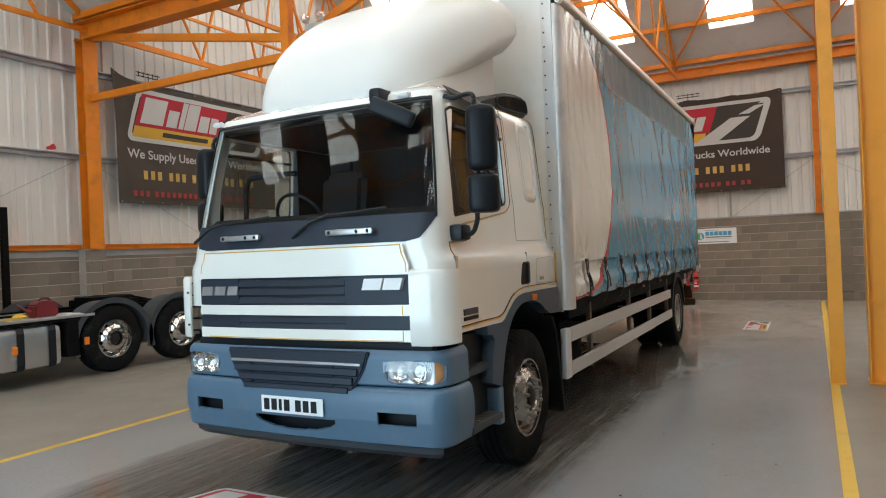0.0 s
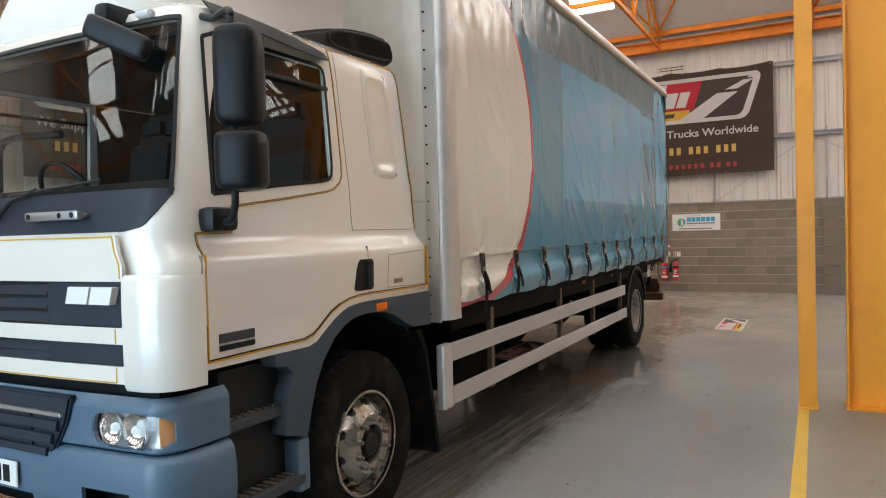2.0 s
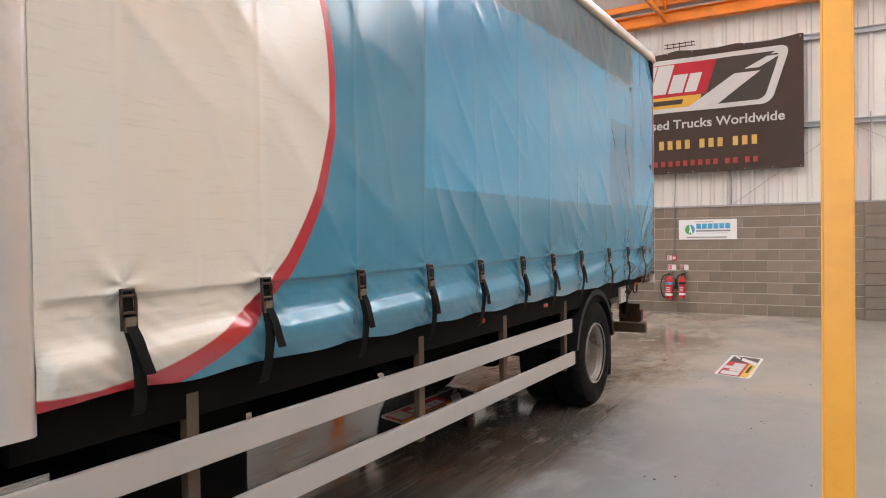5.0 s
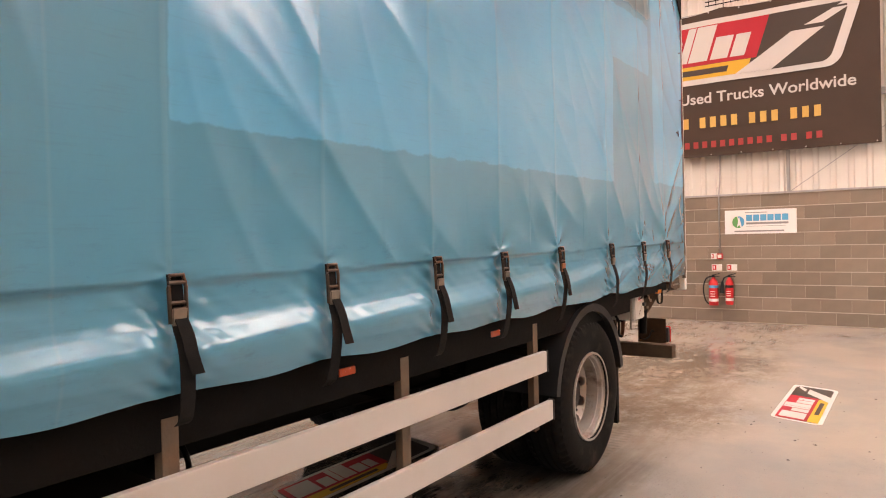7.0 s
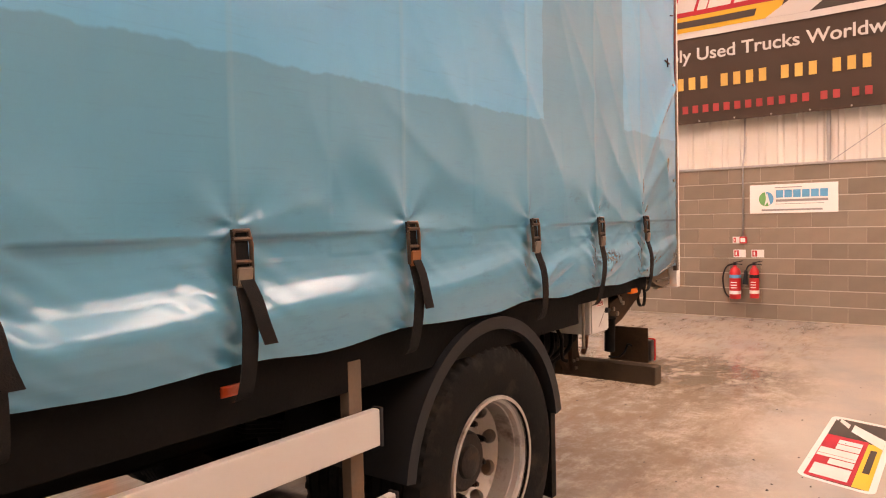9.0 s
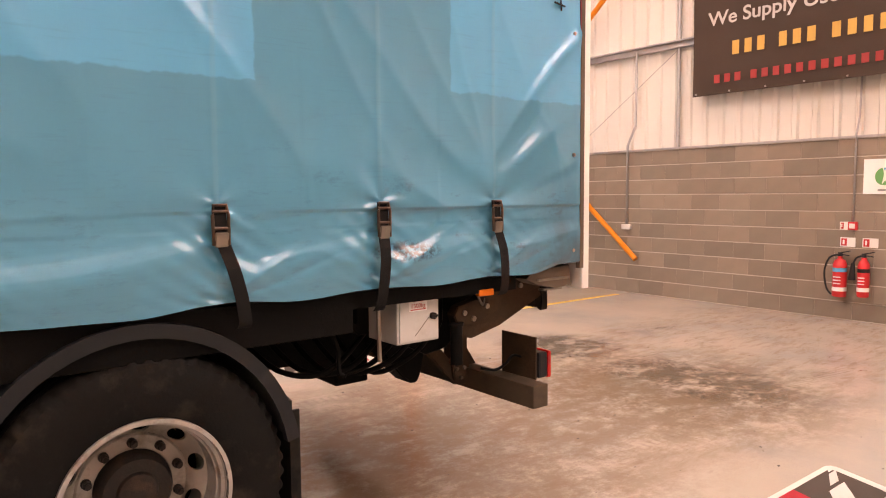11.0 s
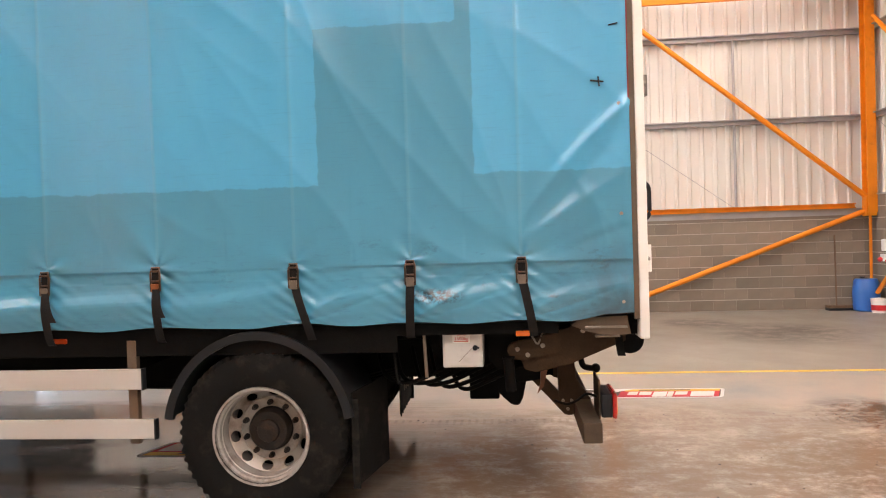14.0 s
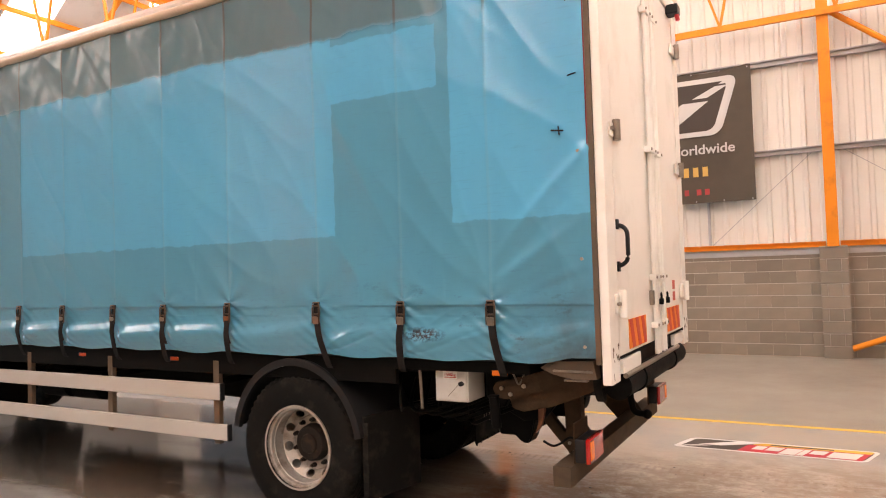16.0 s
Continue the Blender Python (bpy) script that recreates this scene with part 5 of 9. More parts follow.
for k, (y, lean) in enumerate(zip(KY, LEAN)):
    x = XS + 0.014
    pts = [(x + 0.010, y, 1.60), (x + 0.016, y, 1.53), (x + 0.022, y + lean * 0.1, 1.46), (x + 0.040, y + lean * 0.4, 1.37), (x + 0.030, y + lean * 0.75, 1.26), (x + 0.004, y + lean, 1.165), (x - 0.02, y + lean, 1.14)]
    st = part("strap", ribbon(B(), smooth_path(pts, 3), 0.050, 0.004), STRAP, lorry, "black webbing strap")
    if k < 8:
        t = random.uniform(0.6, 1.3)
        tail = [(x + 0.030, y + 0.002, 1.475), (x + 0.046, y + 0.006 + 0.012 * t, 1.42), (x + 0.054, y + 0.03 * t, 1.36), (x + 0.052, y + 0.05 * t + 0.005, 1.315 - 0.02 * t)]
        part("strap_tail", ribbon(B(), smooth_path(tail, 3), 0.044, 0.004), STRAP, st, "loose end of the strap")
    bm = B()
    frame_pts = [(x + 0.026, y - 0.027, 1.455), (x + 0.024, y - 0.029, 1.56), (x + 0.022, y - 0.022, 1.597), (x + 0.022, y + 0.022, 1.597), (x + 0.024, y + 0.029, 1.56), (x + 0.026, y + 0.027, 1.455)]
    pipe(bm, frame_pts, 0.0065, 8)
    bk = part("buckle", bm, BUCKLEDARK, st, "worn steel over-centre buckle", smooth=50)
    for z in (1.515, 1.575):
        bm = B()
        rod(bm, (x + 0.024, y - 0.030, z), (x + 0.024, y + 0.030, z), 0.006, 8)
        part("pin", bm, BUCKLEDARK, bk)
    bm = B()
    obox(bm, pose(x + 0.031, y, 1.475, 0, 8, 0), (0.008, 0.052, 0.055), 0.004)
    st.location.z -= 0.040 if k < 7 else 0.030
    part("lever", bm, LEVERORANGE if k == 7 else BUCKLE, bk, "dull orange buckle lever" if k == 7 else "worn steel lever")

# bulkhead, posts, pelmet rails, roof
bm = B()
box(bm, (XF + 0.03, Y0 - 0.03, 1.12), (XS - 0.11, Y0 + 0.02, TOP - 0.02), 0.006)
bulk = part("bulkhead", bm, BODYWHITE, lorry, "white panelled front wall of the load body")
bm = B()
box(bm, (XF + 0.03, Y0 - 0.037, 1.935), (XS - 0.16, Y0 - 0.030, 1.950))
part("seam", bm, SILVER, bulk)
bm = B()
box(bm, (XS - 0.155, Y0 - 0.042, 1.10), (XS - 0.055, Y0 - 0.030, TOP - 0.04), 0.002)
part("corner_flange", bm, SILVER, bulk, "aluminium corner flange with black rivets")
for k in range(22):
    bm = B()
    z = 1.16 + k * 0.13
    rod(bm, (XS - 0.130, Y0 - 0.043, z), (XS - 0.130, Y0 - 0.049, z), 0.008 if z > 2 else 0.006, 8)
    part("rivet", bm, DARKSTEEL, bulk)
for x, s in ((XS, 1), (XF, -1)):
    bm = B()
    lo, hi = XS - 0.07, XS + 0.012
    outline = [(lo, Y0 - 0.03)] + [(hi - 0.065 + 0.065 * math.sin(radians(a)), Y0 + 0.05 - 0.08 * math.cos(radians(a))) for a in range(0, 91, 9)]
    outline += [(hi, Y0 + 0.135), (hi - 0.006, Y0 + 0.150), (hi - 0.02, Y0 + 0.165), (lo, Y0 + 0.165)]
    if s < 0:
        outline = [(2 * XC - a, b) for a, b in outline]
    prism(bm, outline, "z", 1.115, TOP - 0.135)
    part("corner_post", bm, POSTSILVER, lorry, "rounded silver corner post", smooth=35)
    bm = B()
    prof = [(0.012, -0.10), (0.020, -0.095), (0.022, -0.02), (0.010, 0.015), (-0.03, 0.030), (-0.10, 0.035), (-0.10, 0.0), (-0.02, -0.02), (-0.02, -0.10)]
    prism(bm, [(x + s * a, TOP - 0.03 + b) for a, b in prof], "y", Y0 - 0.02, Y1 + 0.06)
    part("pelmet_rail", bm, SILVER, lorry, "aluminium roof rail above the curtain")
    bm = B()
    rod(bm, (x + s * 0.012, Y0, TOP - 0.110), (x + s * 0.012, Y1, TOP - 0.110), 0.034, 14)
    part("weather_strip", bm, RAILTAN, lorry, "tan weather strip along the roof rail", smooth=50)
bm = B()
box(bm, (XF + 0.05, Y0, TOP - 0.03), (XS - 0.05, Y1, TOP + 0.01))
part("roof_sheet", bm, BODYWHITE, lorry, "white translucent roof sheet")

# rear frame and doors
YD = Y1 + 0.056                              # the doors' outer face
for x, s in ((XS - 0.005, 1), (XF + 0.005, -1)):
    bm = B()
    lo, hi = sorted((x, x - s * 0.185))
    box(bm, (lo, Y1 + 0.005, 1.085), (hi, YD + 0.004, TOP - 0.04), 0.008)
    post = part("rear_post", bm, BODYWHITE, lorry, "scratched white rear corner post, chipped at its foot")
    rng = random.Random(5)
    for k in range(9):
        bm = B()
        z, w, h = 1.10 + 0.20 * rng.random(), 0.008 + 0.02 * rng.random(), 0.008 + 0.035 * rng.random()
        xx = x - s * (0.02 + 0.14 * rng.random())
        obox(bm, pose(xx, YD + 0.0042, z, 0, 30 * rng.random(), 0), (w, 0.001, h))
        part("chip", bm, RUSTY, post, "rusty paint chip")
    bm = B()
    lo, hi = sorted((x + s * 0.010, x - s * 0.02))
    box(bm, (lo, Y1 - 0.026, 1.20), (hi, Y1 + 0.004, TOP - 0.10), 0.003)
    part("curtain_track", bm, RUSTY, lorry, "dark brown track strip at the curtain's end")
    bm = B()
    lo, hi = sorted((x + s * 0.011, x - s * 0.01))
    box(bm, (lo, Y1 - 0.034, 2.42), (hi, Y1 - 0.026, 3.62))
    part("red_edging", bm, CANRED, lorry, "thin red edging")
    bm = B()
    box(bm, (min(x - s * 0.187, x - s * 0.200), YD - 0.02, 1.20), (max(x - s * 0.187, x - s * 0.200), YD - 0.004, TOP - 0.15))
    part("door_gasket", bm, RUBBER, lorry, "black rubber door gasket")
bm = B()
box(bm, (XF, Y1, TOP - 0.14), (XS, YD + 0.01, TOP + 0.02), 0.01)
part("rear_header", bm, BODYWHITE, lorry, "white rear frame header")
XL, XR = XS - 0.206, XF + 0.206              # the doors' outer edges
for x0, x1, s in ((XL, XC + 0.006, 1), (XR, XC - 0.006, -1)):
    lo, hi = sorted((x0, x1))
    bm = B()
    box(bm, (lo, YD - 0.04, 1.225), (hi, YD, TOP - 0.15), 0.006)
    door = part("rear_door", bm, BODYWHITE, lorry, "white rear barn door with lock rods")
    bm = B()
    box(bm, (lo, YD - 0.04, 1.205), (hi, YD - 0.004, 1.223), 0.003)
    part("bottom_seal", bm, RUBBER, door, "black rubber seal")
    for xx in (x1 + s * 0.055, x1 + s * 0.13):
        bm = B()
        rod(bm, (xx, YD + 0.026, 1.14), (xx, YD + 0.026, TOP - 0.12), 0.016, 12)
        part("lock_rod", bm, BODYWHITE, door, "white painted lock rod", smooth=40)
    for z in (1.34, 1.67, 2.56, 3.55):
        bm = B()
        box(bm, (min(x1 + s * 0.02, x1 + s * 0.17), YD + 0.0, z - 0.022), (max(x1 + s * 0.02, x1 + s * 0.17), YD + 0.048, z + 0.022), 0.006)
        br = part("rod_bracket", bm, BODYWHITE, door, "white rod bracket")
        for dx in (0.03, 0.16):
            bm = B()
            rod(bm, (x1 + s * dx, YD + 0.048, z), (x1 + s * dx, YD + 0.055, z), 0.010, 8)
            part("bolt", bm, BUCKLE, br)
    bm = B()
    box(bm, (x1 + s * 0.055 - 0.014, YD + 0.040, 1.40), (x1 + s * 0.055 + 0.014, YD + 0.058, 1.63), 0.006)
    part("lock_lever", bm, BODYWHITE, door, "white lock lever")
    bm = B()
    rod(bm, (x1 + s * 0.10, YD + 0.050, 1.50), (x1 + s * 0.10, YD + 0.075, 1.50), 0.022, 12)
    pipe(bm, smooth_path([(x1 + s * 0.085, YD + 0.062, 1.50), (x1 + s * 0.085, YD + 0.062, 1.54), (x1 + s * 0.10, YD + 0.062, 1.56), (x1 + s * 0.115, YD + 0.062, 1.54), (x1 + s * 0.115, YD + 0.062, 1.50)], 3), 0.005, 6)
    part("lever_catch", bm, DARKSTEEL, door, "black lever catch")
    bm = B()
    box(bm, (min(x1 + s * 0.16, x1 + s * 0.20), YD, 1.48), (max(x1 + s * 0.16, x1 + s * 0.20), YD + 0.03, 1.58), 0.006)
    part("keeper", bm, BUCKLE, door, "worn steel keeper")
    for z, w in ((1.535, 0.08), (2.55, 0.06), (3.56, 0.06)):
        bm = B()
        xa, xb = sorted((x0 + s * 0.09, x0 - s * 0.13))
        box(bm, (xa, YD + 0.002, z - w * 0.7), (xb, YD + 0.020, z + w * 0.7), 0.006)
        h = part("hinge", bm, BODYWHITE, door, "chipped white door hinge")
        bm = B()
        rod(bm, (x0 + s * 0.015, YD + 0.034, z - w), (x0 + s * 0.015, YD + 0.034, z + w), 0.024, 14)
        part("hinge_barrel", bm, BODYWHITE if z < 2 else BUCKLE, h, smooth=40)
        for dx in (-0.09, -0.055):
            bm = B()
            rod(bm, (x0 - s * dx, YD + 0.02, z), (x0 - s * dx, YD + 0.034, z), 0.011, 8)
            part("bolt", bm, BUCKLE, h)
    # warning board, leaning stripes of orange and red
    xa, xb = sorted((x0 - s * 0.22, x0 - s * 0.68)) if s > 0 else sorted((x0 + 0.17, x0 + 0.66))
    bm = B()
    box(bm, (xa, YD + 0.001, 1.245), (xb, YD + 0.005, 1.425))
    board = part("marker_board", bm, ORANGEREFL, door, "orange and red striped marker board")
    w = (xb - xa) / 6
    for k in range(3):
        bm = B()
        a = xa + w * (2 * k)
        prism(bm, [(a, 1.245), (a + w, 1.245), (min(xb, a + w * 1.9), 1.425), (a + w * 0.9, 1.425)], "y", YD + 0.0052, YD + 0.0066)
        part("stripe", bm, REDREFL, board)
    if s < 0:
        for z0, z1 in ((1.56, 1.63), (1.47, 1.54)):
            bm = B()
            box(bm, (x0 + 0.30, YD + 0.001, z0), (x0 + 0.40, YD + 0.002, z1))
            part("sticker", bm, REDREFL, door, "small dark red sticker")
bm = B()
xg = XL - 0.03
pipe(bm, smooth_path([(xg, YD, 1.995), (xg, YD + 0.035, 1.985), (xg, YD + 0.060, 1.95), (xg, YD + 0.062, 1.88), (xg, YD + 0.060, 1.80), (xg, YD + 0.035, 1.765), (xg, YD, 1.755)], 4), 0.013)
for z in (1.75, 2.0):
    box(bm, (xg - 0.022, YD - 0.001, z - 0.03), (xg + 0.022, YD + 0.012, z + 0.03), 0.004)
part("grab_handle", bm, BLACKPLASTIC, lorry, "black grab handle on the rear door", smooth=40)
for x0, x1 in ((XL - 0.06, XL - 0.50), (XR + 0.06, XR + 0.40)):
    lo, hi = sorted((x0, x1))
    bm = B()
    box(bm, (lo, YD - 0.03, 1.115), (hi, YD + 0.004, 1.200), 0.005)
    part("rear_sill", bm, BODYWHITE, lorry, "chipped white rear sill block")
bm = B()
box(bm, (XF + 0.06, YD - 0.09, 1.10), (XS - 0.10, YD - 0.035, 1.21), 0.004)
part("rear_cross_beam", bm, DARKSTEEL, lorry, "black rear cross beam")
bm = B()
box(bm, (XF + 0.30, YD + 0.0, TOP - 0.20), (XF + 0.42, YD + 0.10, TOP - 0.12), 0.012)
rc = part("reversing_camera", bm, BLACKPLASTIC, lorry, "small black reversing camera")
bm = B()
rod(bm, (XF + 0.36, YD + 0.08, TOP - 0.20), (XF + 0.36, YD + 0.09, TOP - 0.25), 0.018, 10)
part("connector", bm, RED, rc)

# tail lift, underrun bar, lamps
bm = B()
rod(bm, (XF + 0.30, Y1 + 0.0, 1.03), (XS - 0.34, Y1 + 0.0, 1.03), 0.085, 24)
for x in (XS - 0.75, XF + 0.7):
    rod(bm, (x - 0.03, Y1 + 0.0, 1.03), (x + 0.03, Y1 + 0.0, 1.03), 0.096, 24)
part("tail_lift_tube", bm, DARKSTEEL, lorry, "black tail lift tube under the doors", smooth=40)
for mirror in (1, -1):
    def X(x):
        return x if mirror > 0 else 2 * XC - x

    def slab_part(name, pts, x0, x1, material, label="", bevel=0.005):
        bm = B()
        prism(bm, pts, "x", *sorted((X(x0), X(x1))))
        if bevel:
            bmesh.ops.bevel(bm, geom=bm.edges[:], offset=bevel, segments=2, affect="EDGES")
        return part(name, bm, material, lorry, label)
    arm_ = slab_part("lift_arm", [(13.645, 1.005), (13.67, 1.045), (13.80, 1.072), (14.12, 1.165), (14.40, 1.215), (14.40, 1.135), (14.10, 1.055), (13.84, 0.965), (13.74, 0.94), (13.67, 0.95)], -1.985, -1.925, DARKRUST, "dirty brown tail lift arm")
    for y, z in ((13.71, 1.01), (13.77, 0.975), (13.86, 1.03), (14.10, 1.115)):
        bm = B()
        rod(bm, (X(-1.93), y, z), (X(-1.915), y, z), 0.014, 8)
        part("bolt", bm, BUCKLE, arm_)
    slab_part("lift_link", [(13.72, 0.96), (13.80, 0.975), (14.05, 1.05), (14.36, 1.15), (14.36, 1.04), (14.02, 0.90), (13.82, 0.855), (13.75, 0.875)], -2.05, -1.995, DARKRUST, "lower tail lift arm")
    hg = slab_part("underrun_hanger", [(13.965, 1.10), (14.075, 1.10), (14.085, 0.66), (14.10, 0.60), (14.07, 0.505), (14.03, 0.50), (13.99, 0.53), (13.975, 0.62)], -2.43, -2.34, DARKRUST, "brown steel hanger of the underrun bar")
    for y, z in ((14.03, 0.545), (14.055, 0.60), (14.00, 0.60)):
        bm = B()
        rod(bm, (X(-2.34), y, z), (X(-2.328), y, z), 0.011, 8)
        part("bolt", bm, BUCKLE, hg)
    slab_part("gusset", [(14.075, 0.76), (14.085, 0.597), (14.185, 0.597)], -2.40, -2.385, DARKRUST, "brown triangular gusset", 0.0)
    bm = B()
    bar(bm, (X(-2.40), 13.73, 0.865), (X(-2.385), 14.045, 0.52), 0.05, 0.075, bevel=0.006)
    part("underrun_strut", bm, DARKRUST, lorry, "slanting brown strut")
    bm = B()
    rod(bm, (X(-1.92), 13.655, 0.955), (X(-1.93), 13.665, 0.76), 0.032, 14)
    rod(bm, (X(-1.92), 13.654, 0.965), (X(-1.92), 13.655, 0.955), 0.038, 14)
    part("ram", bm, DARKSTEEL, lorry, "black hydraulic ram", smooth=40)
    bm = B()
    pipe(bm, smooth_path([(X(-1.97), 13.72, 1.16), (X(-1.93), 13.79, 1.10), (X(-1.92), 13.83, 1.04), (X(-1.94), 13.86, 1.10), (X(-1.96), 13.90, 1.15)]), 0.006, 6)
    part("wire", bm, BUCKLE, lorry, smooth=40)
    ls = slab_part("lamp_bracket", [(14.178, 0.597), (14.186, 0.597), (14.186, 0.83), (14.178, 0.83)], -2.15, -1.885, DARKRUST, "rusty lamp plate", 0.0)
    bm = B()
    box(bm, (min(X(-2.15), X(-1.87)), 14.19, 0.605), (max(X(-2.15), X(-1.87)), 14.255, 0.745), 0.012)
    part("lamp_housing", bm, BLACKPLASTIC, ls)
    bm = B()
    box(bm, (min(X(-2.155), X(-1.865)), 14.255, 0.60), (max(X(-2.155), X(-1.865)), 14.282, 0.750), 0.012)
    part("tail_lamp", bm, REDLENS, ls, "red tail lamp lens")
    bm = B()
    box(bm, (min(X(-1.95), X(-1.885)), 14.279, 0.62), (max(X(-1.95), X(-1.885)), 14.286, 0.73), 0.004)
    part("indicator_lens", bm, AMBER, ls)
    bm = B()
    pipe(bm, smooth_path([(X(-2.05), 13.93, 0.67), (X(-2.02), 14.0, 0.655), (X(-2.0), 14.06, 0.68), (X(-2.0), 14.12, 0.72), (X(-2.0), 14.19, 0.70)]), 0.008, 6)
    part("cable", bm, DARKSTEEL, lorry, smooth=40)
bm = B()
rod(bm, (XF + 0.5, Y1 + 0.06, 1.10), (XS - 0.30, Y1 + 0.06, 1.10), 0.016, 10)
part("torsion_rod", bm, BUCKLE, lorry, "bare steel rod", smooth=40)
for side_ in (1, -1):
    def X(x):
        return x if side_ > 0 else 2 * XC - x
    bm = B()
    prism(bm, [(13.44, 1.08), (13.47, 0.80), (13.60, 0.635), (13.665, 0.575), (13.715, 0.572), (13.74, 0.62), (13.765, 0.74), (13.90, 0.86), (14.07, 0.96), (14.24, 1.03), (14.24, 1.10)], "x", *sorted((X(-2.47), X(-2.33))))
    bmesh.ops.bevel(bm, geom=bm.edges[:], offset=0.008, segments=2, affect="EDGES")
    part("tail_lift_frame", bm, DARKSTEEL, lorry, "black tail lift frame plate")
bm = B()
box(bm, (-3.30, 13.37, 0.545), (-2.62, 13.58, 0.90), 0.015)
pk = part("power_pack", bm, DARKSTEEL, lorry, "black hydraulic power pack box")
bm = B()
box(bm, (-3.29, 13.362, 0.80), (-2.63, 13.590, 0.825), 0.004)
part("lid_rim", bm, DARKSTEEL, pk)
bm = B()
rod(bm, (-3.60, 13.66, 0.86), (-2.36, 13.66, 0.86), 0.055, 16)
part("pivot_tube", bm, DARKSTEEL, lorry, "black pivot tube between the lift plates", smooth=40)
bm = B()
box(bm, (XF + 0.06, 14.075, 0.475), (-1.80, 14.185, 0.595), 0.006)
part("underrun_bar", bm, BARBROWN, lorry, "dirty steel underrun bar")
bm = B()
prism(bm, [(13.83, 0.95), (13.88, 0.94), (13.895, 0.83), (13.87, 0.73), (13.83, 0.685), (13.85, 0.75), (13.855, 0.85)], "x", -2.20, -2.17)
part("plastic_strap", bm, STRAPBROWN, lorry, "curled brown plastic strap")
bm = B()
pipe(bm, smooth_path([(-3.22, 14.10, 1.00), (-3.21, 14.18, 0.86), (-3.20, 14.20, 0.74), (-3.20, 14.225, 0.66), (-3.20, 14.31, 0.644)]), 0.024, 10)
bmesh.ops.create_uvsphere(bm, u_segments=14, v_segments=8, radius=0.036, matrix=Matrix.Translation((-3.20, 14.315, 0.645)))
part("latch_rod", bm, DARKSTEEL, lorry, "black latch lever with a round end", smooth=50)
bm = ribbon(B(), smooth_path([(-1.965, 14.31, 1.12), (-1.955, 14.315, 1.04), (-1.965, 14.325, 0.97), (-1.985, 14.335, 0.952), (-2.005, 14.33, 0.98), (-2.01, 14.32, 1.10)], 4), 0.045, 0.006)
part("rubber_strap", bm, RUBBER, lorry, "looped black rubber strap", smooth=50)
# chipped sill corner under the curtain's end
bm = B()
prism(bm, [(14.02, 1.165), (14.08, 1.205), (14.34, 1.215), (14.36, 1.11), (14.24, 1.10), (14.10, 1.13)], "x", -1.90, -1.80)
part("sill_corner", bm, RUSTY, lorry, "worn brown corner of the rear sill")
bm = B()
box(bm, (-1.85, 14.10, 1.145), (-1.79, 14.34, 1.158), 0.003)
box(bm, (-1.85, 14.16, 1.09), (-1.81, 14.30, 1.10), 0.003)
part("catch_plate", bm, BUCKLE, lorry, "worn steel catch plate")
# control box with its plate
bm = B()
box(bm, (-2.11, 13.265, 0.915), (-1.868, 13.505, 1.18), 0.008)
cb = part("control_box", bm, GREYBOX, lorry, "light grey steel control box with a red and white sticker")
bm = B()
box(bm, (-1.868, 13.275, 0.925), (-1.860, 13.495, 1.165), 0.003)
part("lid", bm, GREYBOX, cb)
bm = B()
box(bm, (-1.8598, 13.325, 1.065), (-1.8588, 13.430, 1.135))
part("sticker", bm, WHITEPAPER, cb)
side = Matrix(((0, 0, 1, 0), (1, 0, 0, 0), (0, 1, 0, 0), (0, 0, 0, 1)))
part_mesh("lettering", letters("SWL", 0.026, Matrix.Translation((-1.8582, 13.378, 1.108)) @ side, RED, 0.0004), cb)
part_mesh("lettering", letters("1500kg", 0.029, Matrix.Translation((-1.8582, 13.378, 1.080)) @ side, RED, 0.0004), cb)
bm = B()
box(bm, (-1.8588, 13.335, 1.070), (-1.8584, 13.420, 1.074))
part("bar", bm, RED, cb)
bm = B()
rod(bm, (-1.860, 13.460, 1.035), (-1.842, 13.460, 1.035), 0.016, 10)
box(bm, (-1.848, 13.445, 1.030), (-1.840, 13.485, 1.040))
part("lock", bm, BLACKPLASTIC, cb, "black turn lock")
bm = B()
rod(bm, (-1.8592, 13.36, 0.95), (-1.8592, 13.44, 1.03), 0.0015, 5)
part("scratch", bm, RUSTY, cb)
bm = B()
rod(bm, (-1.855, 13.155, 1.15), (-1.86, 13.165, 0.86), 0.010, 8)
part("stay_rod", bm, BUCKLE, lorry, "thin steel stay rod")
# black boxes and plates behind and beside it
for name, pts, x0, x1, m_, label in (
        ("valve_box", [(13.16, 1.12), (13.17, 0.98), (13.22, 0.93), (13.40, 0.93), (13.40, 1.12)], -2.35, -2.12, DARKSTEEL, "black valve box"),
        ("lift_bracket", [(13.52, 1.10), (13.53, 0.92), (13.58, 0.86), (13.66, 0.86), (13.70, 0.95), (13.70, 1.10)], -2.14, -2.08, DARKSTEEL, "black tail lift bracket"),
        ("lift_bracket", [(13.58, 1.08), (13.60, 0.80), (13.72, 0.74), (13.86, 0.76), (13.98, 0.90), (14.08, 1.05)], -2.30, -2.25, DARKSTEEL, "black tail lift bracket")):
    bm = B()
    prism(bm, pts, "x", x0, x1)
    bmesh.ops.bevel(bm, geom=bm.edges[:], offset=0.006, segments=1, affect="EDGES")
    part(name, bm, m_, lorry, label)
